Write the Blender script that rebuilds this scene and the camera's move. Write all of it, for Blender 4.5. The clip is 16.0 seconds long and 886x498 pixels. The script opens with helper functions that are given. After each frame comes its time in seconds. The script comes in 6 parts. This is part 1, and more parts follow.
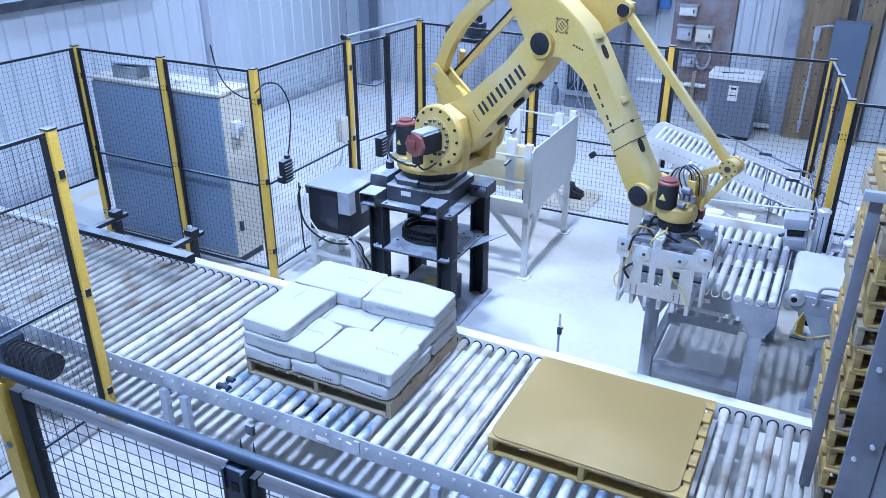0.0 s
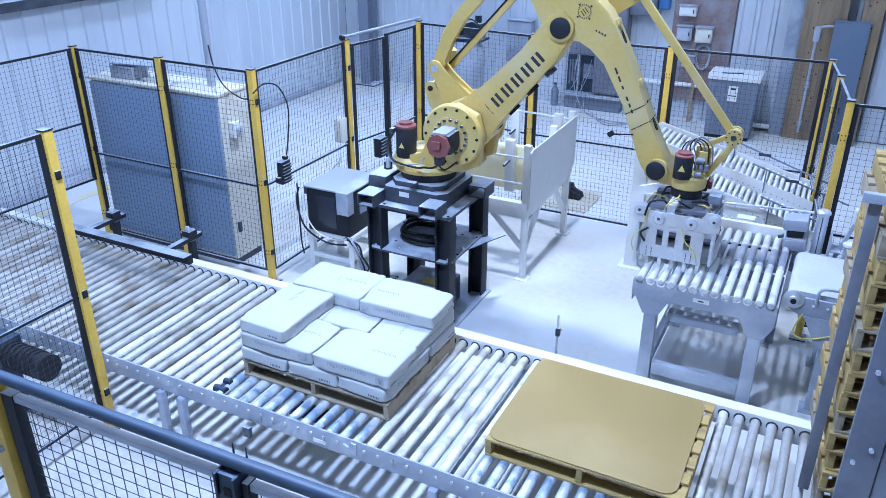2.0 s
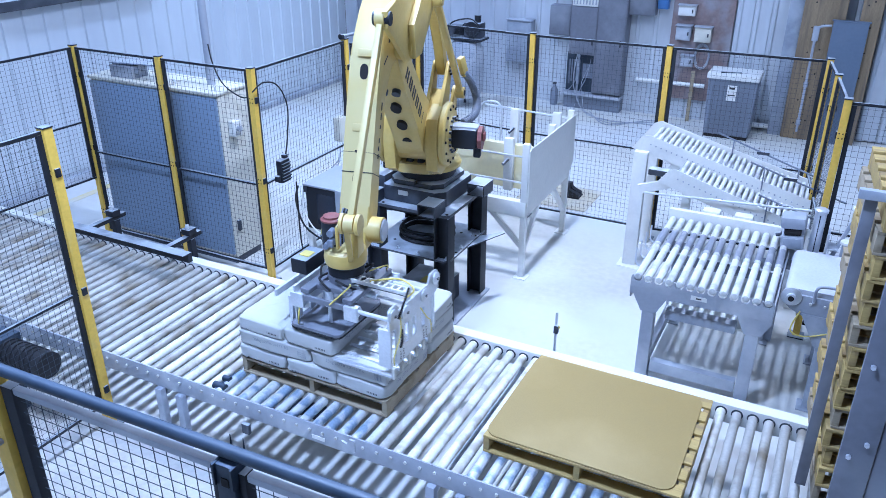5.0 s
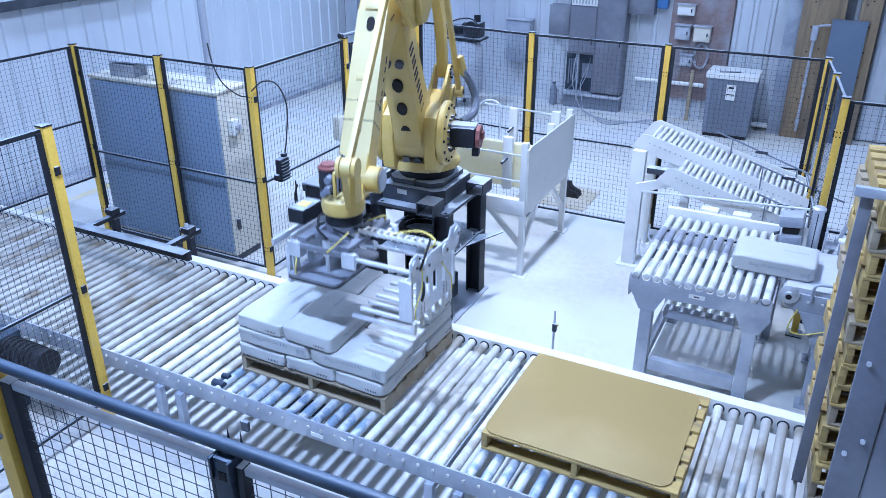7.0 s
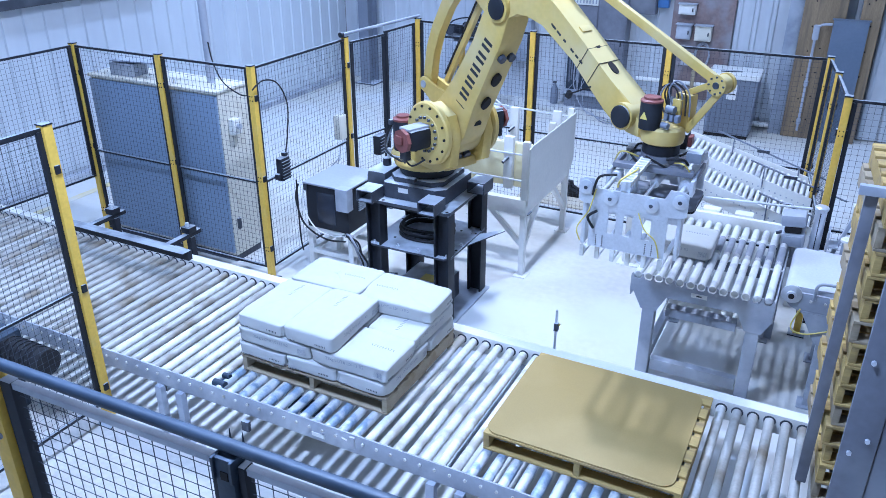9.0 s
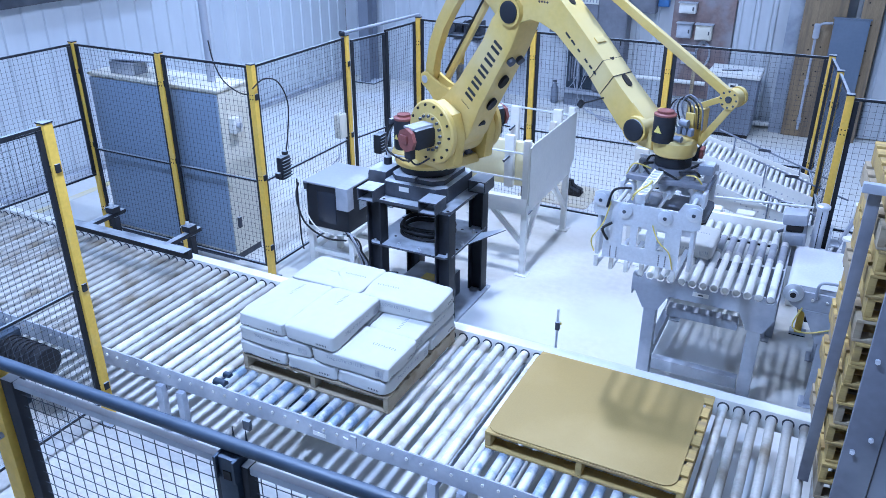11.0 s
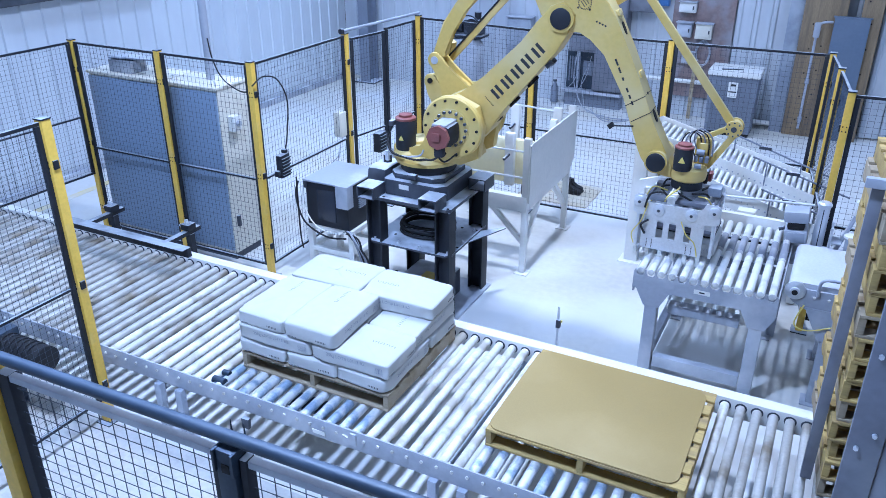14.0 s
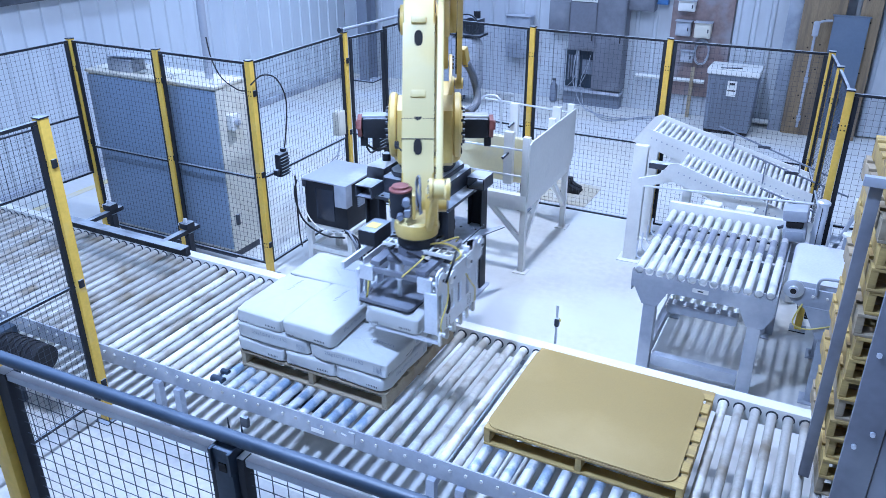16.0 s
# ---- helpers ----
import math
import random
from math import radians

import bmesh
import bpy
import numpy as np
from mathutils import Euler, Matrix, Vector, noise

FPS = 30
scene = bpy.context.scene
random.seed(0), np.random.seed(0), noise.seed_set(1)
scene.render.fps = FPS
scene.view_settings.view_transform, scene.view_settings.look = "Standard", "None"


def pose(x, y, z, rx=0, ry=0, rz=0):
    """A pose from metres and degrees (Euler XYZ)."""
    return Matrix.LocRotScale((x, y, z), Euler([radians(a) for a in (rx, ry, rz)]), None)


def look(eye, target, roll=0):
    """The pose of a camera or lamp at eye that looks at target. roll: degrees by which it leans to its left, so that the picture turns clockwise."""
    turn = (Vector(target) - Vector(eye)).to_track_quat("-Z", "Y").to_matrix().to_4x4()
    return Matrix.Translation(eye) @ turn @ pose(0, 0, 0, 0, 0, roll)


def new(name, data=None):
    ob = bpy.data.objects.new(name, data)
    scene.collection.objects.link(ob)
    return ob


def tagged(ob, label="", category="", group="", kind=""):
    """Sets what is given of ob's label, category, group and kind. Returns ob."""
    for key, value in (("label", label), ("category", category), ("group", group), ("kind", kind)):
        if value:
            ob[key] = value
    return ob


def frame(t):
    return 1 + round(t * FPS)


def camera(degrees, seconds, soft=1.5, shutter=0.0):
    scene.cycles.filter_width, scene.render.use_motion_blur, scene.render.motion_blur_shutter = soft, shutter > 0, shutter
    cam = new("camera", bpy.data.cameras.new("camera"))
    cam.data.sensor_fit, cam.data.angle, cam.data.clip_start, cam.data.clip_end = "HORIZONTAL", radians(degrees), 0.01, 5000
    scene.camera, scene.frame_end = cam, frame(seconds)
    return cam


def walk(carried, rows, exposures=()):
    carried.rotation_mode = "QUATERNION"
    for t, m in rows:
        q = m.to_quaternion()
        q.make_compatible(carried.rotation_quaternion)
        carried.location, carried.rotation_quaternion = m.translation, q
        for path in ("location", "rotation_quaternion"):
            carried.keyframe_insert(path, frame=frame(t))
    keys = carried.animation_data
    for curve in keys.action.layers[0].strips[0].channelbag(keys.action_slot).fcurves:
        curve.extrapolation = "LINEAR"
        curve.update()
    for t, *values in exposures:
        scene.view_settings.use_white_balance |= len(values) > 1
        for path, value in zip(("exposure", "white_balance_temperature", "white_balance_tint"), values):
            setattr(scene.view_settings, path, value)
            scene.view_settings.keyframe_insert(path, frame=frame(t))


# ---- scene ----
from mathutils.bvhtree import BVHTree

cam = camera(58.7, 16.0, soft=0.6, shutter=0.8)
EXPOSURE, KELVIN, TINT = -0.22, 4610, 19
PATH = [
    (0, (0.444, -0.489, 3.891), (-0.371, 1.118, 3.023), 0.0),
    (0.5, (0.443, -0.485, 3.887), (-0.373, 1.122, 3.02), 0.0),
    (1, (0.439, -0.477, 3.888), (-0.376, 1.13, 3.021), -0.0),
    (1.5, (0.448, -0.462, 3.891), (-0.369, 1.144, 3.022), -0.0),
    (2, (0.45, -0.461, 3.89), (-0.366, 1.146, 3.022), -0.0),
    (2.5, (0.452, -0.463, 3.89), (-0.364, 1.144, 3.022), -0.0),
    (3, (0.455, -0.464, 3.892), (-0.361, 1.142, 3.024), -0.0),
    (3.5, (0.453, -0.47, 3.894), (-0.363, 1.136, 3.025), -0.0),
    (4, (0.459, -0.474, 3.888), (-0.357, 1.133, 3.021), -0.0),
    (6.5, (0.489, -0.488, 3.872), (-0.328, 1.119, 3.006), -0.0),
    (7, (0.493, -0.491, 3.871), (-0.324, 1.116, 3.005), -0.0),
    (7.5, (0.488, -0.488, 3.872), (-0.328, 1.119, 3.004), -0.0),
    (8, (0.482, -0.491, 3.859), (-0.334, 1.116, 2.993), -0.0),
    (8.5, (0.479, -0.485, 3.855), (-0.338, 1.122, 2.989), -0.0),
    (9, (0.476, -0.482, 3.857), (-0.341, 1.125, 2.991), -0.0),
    (11.5, (0.458, -0.48, 3.839), (-0.357, 1.128, 2.971), -0.0),
    (12, (0.459, -0.485, 3.827), (-0.356, 1.124, 2.962), -0.0),
    (12.5, (0.458, -0.484, 3.832), (-0.357, 1.123, 2.964), -0.0),
    (13, (0.459, -0.484, 3.82), (-0.356, 1.125, 2.955), 0.0),
    (13.5, (0.454, -0.474, 3.815), (-0.36, 1.134, 2.949), 0.0),
    (14, (0.452, -0.471, 3.809), (-0.363, 1.137, 2.945), -0.0),
    (14.5, (0.449, -0.464, 3.813), (-0.366, 1.144, 2.946), -0.0),
    (15, (0.452, -0.46, 3.806), (-0.363, 1.149, 2.941), -0.0),
    (15.5, (0.454, -0.463, 3.812), (-0.36, 1.145, 2.944), 0.0),
    (16, (0.458, -0.469, 3.807), (-0.356, 1.14, 2.94), 0.0),
]
walk(cam, [(t, look(eye, target, roll)) for t, eye, target, roll in PATH],
     exposures=[(0, EXPOSURE, KELVIN, TINT), (16, EXPOSURE, KELVIN, TINT)])

# ---- light ----
world = bpy.data.worlds.new("world")
scene.world = world
world.use_nodes = True
wn = world.node_tree.nodes
sky = wn.new("ShaderNodeTexSky")
sky.sky_type, sky.sun_disc = "NISHITA", False
sky.sun_elevation, sky.sun_rotation = radians(45), 0.4
world.node_tree.links.new(sky.outputs[0], wn["Background"].inputs[0])
wn["Background"].inputs[1].default_value = 0.08

LAMP_Z = 7.2
WARM, COOL = (1.0, 0.965, 0.87), (0.80, 0.90, 1.0)
# Only the first lamp follows cast shadows; the others are unseen, added fill.
LAMPS = [(-2.1, 6.1, 305, WARM), (-6.6, 9.6, 200, COOL), (3.4, 9.6, 115, COOL), (-2.1, 10.8, 58, COOL), (2.4, 1.2, 6, COOL), (-2.1, 1.2, 425, COOL), (-6.6, 2.2, 70, COOL)]


def hall_lamps():
    for x, y, watt, tone in LAMPS:
        data = bpy.data.lights.new("high_bay_light", "AREA")
        data.shape, data.size, data.energy, data.color, data.spread = "DISK", 0.45, watt, tone, radians(150)
        ob = new("high_bay_light", data)
        ob.matrix_basis = look((x, y, LAMP_Z - 0.06), (x, y, 0))


hall_lamps()

# ---- materials ----


def mat(name, color, rough=0.5, metal=0.0, vary=0.12, scale=6.0, fine=60.0, bump=0.02, rnd=0.0, tint=None, tint_at=(0.5, 0.7), stretch=None,
        alpha=None, coat=0.0, dust=None):
    """Noise-varied procedural surface: two scales of colour change, a fine bump, and an optional second colour in patches."""
    m = bpy.data.materials.new(name)
    m.use_nodes = True
    nt = m.node_tree
    n, l = nt.nodes, nt.links
    bsdf = n["Principled BSDF"]
    co = n.new("ShaderNodeTexCoord")
    src = co.outputs["Object"]
    if rnd:
        who = n.new("ShaderNodeObjectInfo")
        far = n.new("ShaderNodeMath")
        far.operation = "MULTIPLY"
        l.new(who.outputs["Random"], far.inputs[0])
        far.inputs[1].default_value = 61.0
        off = n.new("ShaderNodeVectorMath")
        off.operation = "ADD"
        l.new(src, off.inputs[0])
        l.new(far.outputs[0], off.inputs[1])
        src = off.outputs[0]
    if stretch:
        mp = n.new("ShaderNodeMapping")
        mp.inputs["Scale"].default_value = stretch
        l.new(src, mp.inputs[0])
        src = mp.outputs[0]
    big = n.new("ShaderNodeTexNoise")
    big.inputs["Scale"].default_value, big.inputs["Detail"].default_value = scale, 5
    l.new(src, big.inputs[0])
    small = n.new("ShaderNodeTexNoise")
    small.inputs["Scale"].default_value, small.inputs["Detail"].default_value = fine, 3
    l.new(src, small.inputs[0])
    add = n.new("ShaderNodeMath")
    add.operation = "ADD"
    l.new(big.outputs[0], add.inputs[0])
    l.new(small.outputs[0], add.inputs[1])
    val = add.outputs[0]
    if rnd:
        info = n.new("ShaderNodeObjectInfo")
        mul = n.new("ShaderNodeMath")
        mul.operation = "MULTIPLY_ADD"
        l.new(info.outputs["Random"], mul.inputs[0])
        mul.inputs[1].default_value = rnd
        l.new(val, mul.inputs[2])
        val = mul.outputs[0]
    rng = n.new("ShaderNodeMapRange")
    l.new(val, rng.inputs[0])
    rng.inputs[1].default_value, rng.inputs[2].default_value = 0.6, 1.4 + rnd
    rng.inputs[3].default_value, rng.inputs[4].default_value = 1 - vary, 1 + vary
    mix = n.new("ShaderNodeVectorMath")
    mix.operation = "SCALE"
    mix.inputs[0].default_value = color
    l.new(rng.outputs[0], mix.inputs["Scale"])
    out = mix.outputs[0]
    if tint:
        pn = n.new("ShaderNodeTexNoise")
        pn.inputs["Scale"].default_value, pn.inputs["Detail"].default_value = scale * 0.6, 8
        l.new(src, pn.inputs[0])
        pr = n.new("ShaderNodeMapRange")
        l.new(pn.outputs[0], pr.inputs[0])
        pr.inputs[1].default_value, pr.inputs[2].default_value = tint_at
        mc = n.new("ShaderNodeMix")
        mc.data_type = "RGBA"
        l.new(pr.outputs[0], mc.inputs[0])
        l.new(out, mc.inputs[6])
        mc.inputs[7].default_value = (*tint, 1)
        out = mc.outputs[2]
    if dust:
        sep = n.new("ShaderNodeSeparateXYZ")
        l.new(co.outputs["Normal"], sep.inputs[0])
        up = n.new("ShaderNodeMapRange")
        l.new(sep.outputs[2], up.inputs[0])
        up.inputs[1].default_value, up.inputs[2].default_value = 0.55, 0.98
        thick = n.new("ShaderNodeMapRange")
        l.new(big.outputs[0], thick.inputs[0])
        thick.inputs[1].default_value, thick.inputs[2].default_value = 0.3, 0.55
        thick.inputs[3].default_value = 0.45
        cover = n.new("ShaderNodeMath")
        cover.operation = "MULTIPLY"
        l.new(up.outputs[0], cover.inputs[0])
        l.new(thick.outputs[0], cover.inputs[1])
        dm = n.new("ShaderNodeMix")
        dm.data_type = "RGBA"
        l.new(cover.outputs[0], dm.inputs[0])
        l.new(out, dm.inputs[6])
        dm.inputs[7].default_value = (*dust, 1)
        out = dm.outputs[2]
    l.new(out, bsdf.inputs["Base Color"])
    bsdf.inputs["Metallic"].default_value = metal
    bsdf.inputs["Coat Weight"].default_value = coat
    rr = n.new("ShaderNodeMapRange")
    l.new(big.outputs[0], rr.inputs[0])
    rr.inputs[3].default_value, rr.inputs[4].default_value = max(0.03, rough - 0.12), min(1, rough + 0.12)
    l.new(rr.outputs[0], bsdf.inputs["Roughness"])
    if bump:
        b = n.new("ShaderNodeBump")
        b.inputs["Strength"].default_value, b.inputs["Distance"].default_value = 0.5, bump
        l.new(small.outputs[0], b.inputs["Height"])
        l.new(b.outputs[0], bsdf.inputs["Normal"])
    if alpha is not None:
        bsdf.inputs["Alpha"].default_value = alpha
    return m


M_FLOOR = mat("dusty_concrete", (0.57, 0.55, 0.49), 0.75, vary=0.12, scale=1.1, fine=14, bump=0.002, tint=(0.61, 0.61, 0.60), tint_at=(0.38, 0.60))
M_NEAR_FLOOR = mat("toned_down_concrete", (0.47, 0.45, 0.41), 0.8, vary=0.2, scale=1.6, fine=22, bump=0.002, tint=(0.54, 0.53, 0.50), tint_at=(0.45, 0.66))
M_WALL = mat("white_wall_panel", (0.62, 0.65, 0.68), 0.55, vary=0.06, scale=0.8, fine=9, bump=0.001, tint=(0.50, 0.53, 0.58), tint_at=(0.5, 0.75), stretch=(1, 1, 0.25))
M_WALLN = mat("grey_wall_panel", (0.54, 0.565, 0.60), 0.6, vary=0.12, scale=0.9, fine=9, bump=0.001, tint=(0.40, 0.42, 0.47), tint_at=(0.48, 0.72), stretch=(1, 1, 0.3))
M_CEIL = mat("ceiling_panel", (0.80, 0.80, 0.80), 0.7, scale=1.0, fine=8, bump=0)
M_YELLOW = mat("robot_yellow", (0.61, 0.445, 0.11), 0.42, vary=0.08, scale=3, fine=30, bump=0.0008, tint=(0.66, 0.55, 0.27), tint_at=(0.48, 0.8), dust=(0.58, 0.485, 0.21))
M_POST = mat("post_yellow", (0.72, 0.47, 0.06), 0.5, vary=0.12, scale=5, fine=40, bump=0.001, tint=(0.60, 0.50, 0.25), tint_at=(0.55, 0.8))
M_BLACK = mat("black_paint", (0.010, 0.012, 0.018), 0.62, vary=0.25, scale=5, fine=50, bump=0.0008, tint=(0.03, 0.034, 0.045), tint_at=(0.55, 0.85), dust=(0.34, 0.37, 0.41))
M_WIRE = mat("black_wire", (0.035, 0.042, 0.058), 0.45, vary=0.2, bump=0)
M_RUBBER = mat("black_rubber", (0.015, 0.015, 0.017), 0.7, vary=0.2, bump=0.0008)
# Top dust is set extra pale to make up for shade under the robot.
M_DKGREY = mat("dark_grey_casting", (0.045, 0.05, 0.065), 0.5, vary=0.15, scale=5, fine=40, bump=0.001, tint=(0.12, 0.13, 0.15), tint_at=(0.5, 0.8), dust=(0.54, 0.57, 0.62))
M_NAVY = mat("navy_tube", (0.020, 0.032, 0.052), 0.5, vary=0.2, scale=5, bump=0.0008, tint=(0.06, 0.08, 0.11), tint_at=(0.52, 0.75), dust=(0.06, 0.08, 0.115))
M_GREY = mat("grey_paint", (0.36, 0.38, 0.43), 0.5, vary=0.08, scale=4, fine=35, bump=0.0008, tint=(0.62, 0.63, 0.65), tint_at=(0.5, 0.75))
M_BLUEGREY = mat("blue_grey_paint", (0.26, 0.285, 0.34), 0.5, vary=0.14, scale=3, fine=24, bump=0.0008, tint=(0.46, 0.49, 0.54), tint_at=(0.46, 0.7), dust=(0.52, 0.54, 0.57))
M_WHITE = mat("white_paint", (0.76, 0.75, 0.71), 0.5, vary=0.05, scale=4, fine=30, bump=0.0008, tint=(0.60, 0.60, 0.60), tint_at=(0.6, 0.85))
M_CREAM = mat("cream_cardboard", (0.74, 0.67, 0.40), 0.7, vary=0.06, scale=4, fine=30, bump=0.0008, tint=(0.66, 0.64, 0.52), tint_at=(0.5, 0.75))
# The blue shade on the cabinet fronts is put into this door colour.
M_CAB_SHADED = mat("shaded_cabinet_blue", (0.255, 0.32, 0.43), 0.45, vary=0.05, scale=2, fine=30, bump=0.0005)
M_CABSIDE = mat("cabinet_cream", (0.68, 0.65, 0.55), 0.45, vary=0.05, scale=2, fine=30, bump=0.0005)
M_STEEL = mat("dusty_zinc_steel", (0.70, 0.69, 0.64), 0.66, metal=0.06, vary=0.22, scale=7, fine=38, bump=0.0012, rnd=0.4, tint=(0.44, 0.41, 0.35), tint_at=(0.49, 0.60))
M_STEELD = mat("stained_steel", (0.44, 0.43, 0.40), 0.5, metal=0.2, vary=0.2, scale=5, fine=50, bump=0.0008, rnd=0.5, tint=(0.22, 0.19, 0.14), tint_at=(0.5, 0.68))
M_STEELB = mat("worn_blue_steel", (0.33, 0.41, 0.53), 0.4, metal=0.25, vary=0.3, scale=12, fine=60, bump=0.0006, rnd=0.4, tint=(0.72, 0.73, 0.73), tint_at=(0.42, 0.53))
M_ALU = mat("brushed_aluminium", (0.70, 0.72, 0.76), 0.38, metal=0.55, vary=0.1, scale=6, fine=60, bump=0.0006)
M_SLEEVE = mat("worn_grey_sleeve", (0.25, 0.26, 0.30), 0.45, vary=0.15, scale=8, fine=40, bump=0.0004, rnd=0.3, tint=(0.42, 0.42, 0.44), tint_at=(0.5, 0.7))
M_WHROLL = mat("white_plastic_roller", (0.68, 0.68, 0.66), 0.45, vary=0.10, scale=8, fine=40, bump=0.0004, rnd=0.3, tint=(0.44, 0.44, 0.46), tint_at=(0.52, 0.66))
M_WOOD = mat("pallet_wood", (0.33, 0.275, 0.185), 0.75, vary=0.25, scale=3, fine=26, bump=0.002, rnd=0.5, tint=(0.28, 0.22, 0.13), tint_at=(0.5, 0.66), stretch=(0.6, 6, 6))
M_WOODNEW = mat("new_pallet_wood", (0.45, 0.325, 0.105), 0.7, vary=0.3, scale=3, fine=26, bump=0.002, rnd=0.7, tint=(0.28, 0.20, 0.09), tint_at=(0.48, 0.66), stretch=(0.6, 6, 6))
M_TIMBER = mat("brown_timber", (0.27, 0.20, 0.115), 0.75, vary=0.25, scale=2, fine=22, bump=0.002, tint=(0.15, 0.115, 0.08), tint_at=(0.5, 0.68), stretch=(7, 7, 0.7))
M_RUST = mat("rust_brown_panel", (0.24, 0.18, 0.17), 0.65, vary=0.25, scale=3, fine=20, bump=0.001, tint=(0.33, 0.33, 0.36), tint_at=(0.5, 0.7))
M_BOARD = mat("brown_hardboard", (0.325, 0.232, 0.072), 0.66, vary=0.09, scale=1.6, fine=120, bump=0.0006, tint=(0.43, 0.32, 0.13), tint_at=(0.52, 0.8))
M_BAG = mat("white_paper_bag", (0.50, 0.50, 0.48), 0.65, vary=0.04, scale=4, fine=14, bump=0.010, tint=(0.475, 0.48, 0.475), tint_at=(0.52, 0.75))
M_PRINT = mat("dark_print", (0.03, 0.03, 0.035), 0.7, vary=0.2, scale=30, bump=0)
M_INK = mat("grey_ink", (0.26, 0.28, 0.33), 0.7, vary=0.35, scale=30, bump=0)
# Near-black for bolts and soles; also stands in for shade in holes and slots.
M_DARK = mat("black_and_hollow_shade", (0.012, 0.010, 0.010), 0.85, vary=0.1, bump=0)
M_RED = mat("dull_red_plastic", (0.21, 0.07, 0.06), 0.5, vary=0.15, bump=0.0005)
M_BELT = mat("pale_belt", (0.50, 0.51, 0.56), 0.65, vary=0.10, scale=3, fine=50, bump=0.0008, tint=(0.62, 0.62, 0.63), tint_at=(0.5, 0.7))
M_HOSE_Y = mat("yellow_hose", (0.72, 0.60, 0.14), 0.5, bump=0)
M_BIN = mat("grey_plastic", (0.20, 0.22, 0.27), 0.5, vary=0.08, scale=3, fine=25, bump=0.001)
M_MAT = mat("beige_rubber_mat", (0.50, 0.45, 0.33), 0.8, vary=0.12, scale=4, fine=40, bump=0.001, tint=(0.55, 0.53, 0.48), tint_at=(0.5, 0.7))
M_LINE = mat("faded_yellow_line", (0.66, 0.55, 0.20), 0.75, vary=0.15, scale=3, fine=30, bump=0.001, tint=(0.62, 0.60, 0.55), tint_at=(0.45, 0.7))
M_GLOW = bpy.data.materials.new("lamp_glow")
M_GLOW.use_nodes = True
M_GLOW.node_tree.nodes["Principled BSDF"].inputs["Emission Color"].default_value = (0.93, 0.97, 1, 1)
M_GLOW.node_tree.nodes["Principled BSDF"].inputs["Emission Strength"].default_value = 12
M_SLATE = mat("slate_paint", (0.155, 0.16, 0.19), 0.5, vary=0.12, scale=3, fine=24, bump=0.0008, tint=(0.25, 0.26, 0.29), tint_at=(0.5, 0.72))
M_DOOR = mat("slate_blue_door", (0.13, 0.165, 0.23), 0.45, vary=0.08, scale=2, fine=24, bump=0.0005, tint=(0.18, 0.21, 0.27), tint_at=(0.5, 0.75))
M_BLUE = mat("blue_plastic", (0.08, 0.18, 0.42), 0.45, vary=0.08, bump=0.0005)
M_SMOKE = mat("smoky_window", (0.03, 0.035, 0.05), 0.12, vary=0.2, bump=0)

# ---- mesh helpers ----
I4 = Matrix.Identity(4)


def link(name, bm, material, smooth=False):
    me = bpy.data.meshes.new(name)
    bmesh.ops.recalc_face_normals(bm, faces=bm.faces)
    bm.to_mesh(me)
    bm.free()
    me.materials.append(material)
    if smooth:
        me.shade_smooth()
        me.set_sharp_from_angle(angle=radians(35))
    return new(name, me)


def part(name, bm, material, parent, label="", at=None, smooth=True):
    ob = link(name, bm, material, smooth)
    ob.parent = parent
    if at is not None:
        ob.matrix_basis = at
    return tagged(ob, label, kind="stuff" if name in SMALL else "")


SMALL = {"bolts", "ribs", "wires", "print", "marking", "emblem", "drill_holes", "studs", "seat_ring", "vents", "hoses", "black_hoses", "yellow_hoses", "cable_chain", "rubber_stops", "screws",
         "lifting_eyes", "prongs", "cable_tie", "fittings", "pad_guides", "sensor_boxes", "legs"}


def share(name, src, parent, at):
    """Another object on the mesh of src."""
    ob = new(name, src.data)
    ob.parent = parent
    ob.matrix_basis = at
    return ob


def thing(name, label, category, at=I4, group="", kind=""):
    ob = new(name)
    ob.empty_display_size = 0.1
    ob.matrix_basis = at
    return tagged(ob, label, category, group, kind)


def box(bm, c, s, m=I4, bevel=0.0):
    v = bmesh.ops.create_cube(bm, size=1.0, matrix=m @ Matrix.Translation(c) @ Matrix.Diagonal((*s, 1)))["verts"]
    if bevel:
        bmesh.ops.bevel(bm, geom=list({e for x in v for e in x.link_edges}), offset=bevel, segments=2, affect="EDGES", profile=0.6)
    return bm


def span(bm, lo, hi, bevel=0.0, m=I4):
    c = [(a + b) / 2 for a, b in zip(lo, hi)]
    return box(bm, c, [abs(b - a) for a, b in zip(lo, hi)], m, bevel)


def bar(bm, p, q, w, h, m=I4, bevel=0.0):
    """A rectangular bar from p to q, h measured upwards."""
    p, q = Vector(p), Vector(q)
    d = q - p
    t = d.to_track_quat("X", "Z").to_matrix().to_4x4()
    return box(bm, (d.length / 2, 0, 0), (d.length, w, h), m @ Matrix.Translation(p) @ t, bevel)


def cyl(bm, p, q, r, seg=20, r2=None, m=I4, caps=True):
    p, q = Vector(p), Vector(q)
    d = q - p
    t = d.to_track_quat("Z", "Y").to_matrix().to_4x4()
    bmesh.ops.create_cone(bm, cap_ends=caps, segments=seg, radius1=r, radius2=r if r2 is None else r2, depth=d.length,
                          matrix=m @ Matrix.Translation((p + q) / 2) @ t)
    return bm


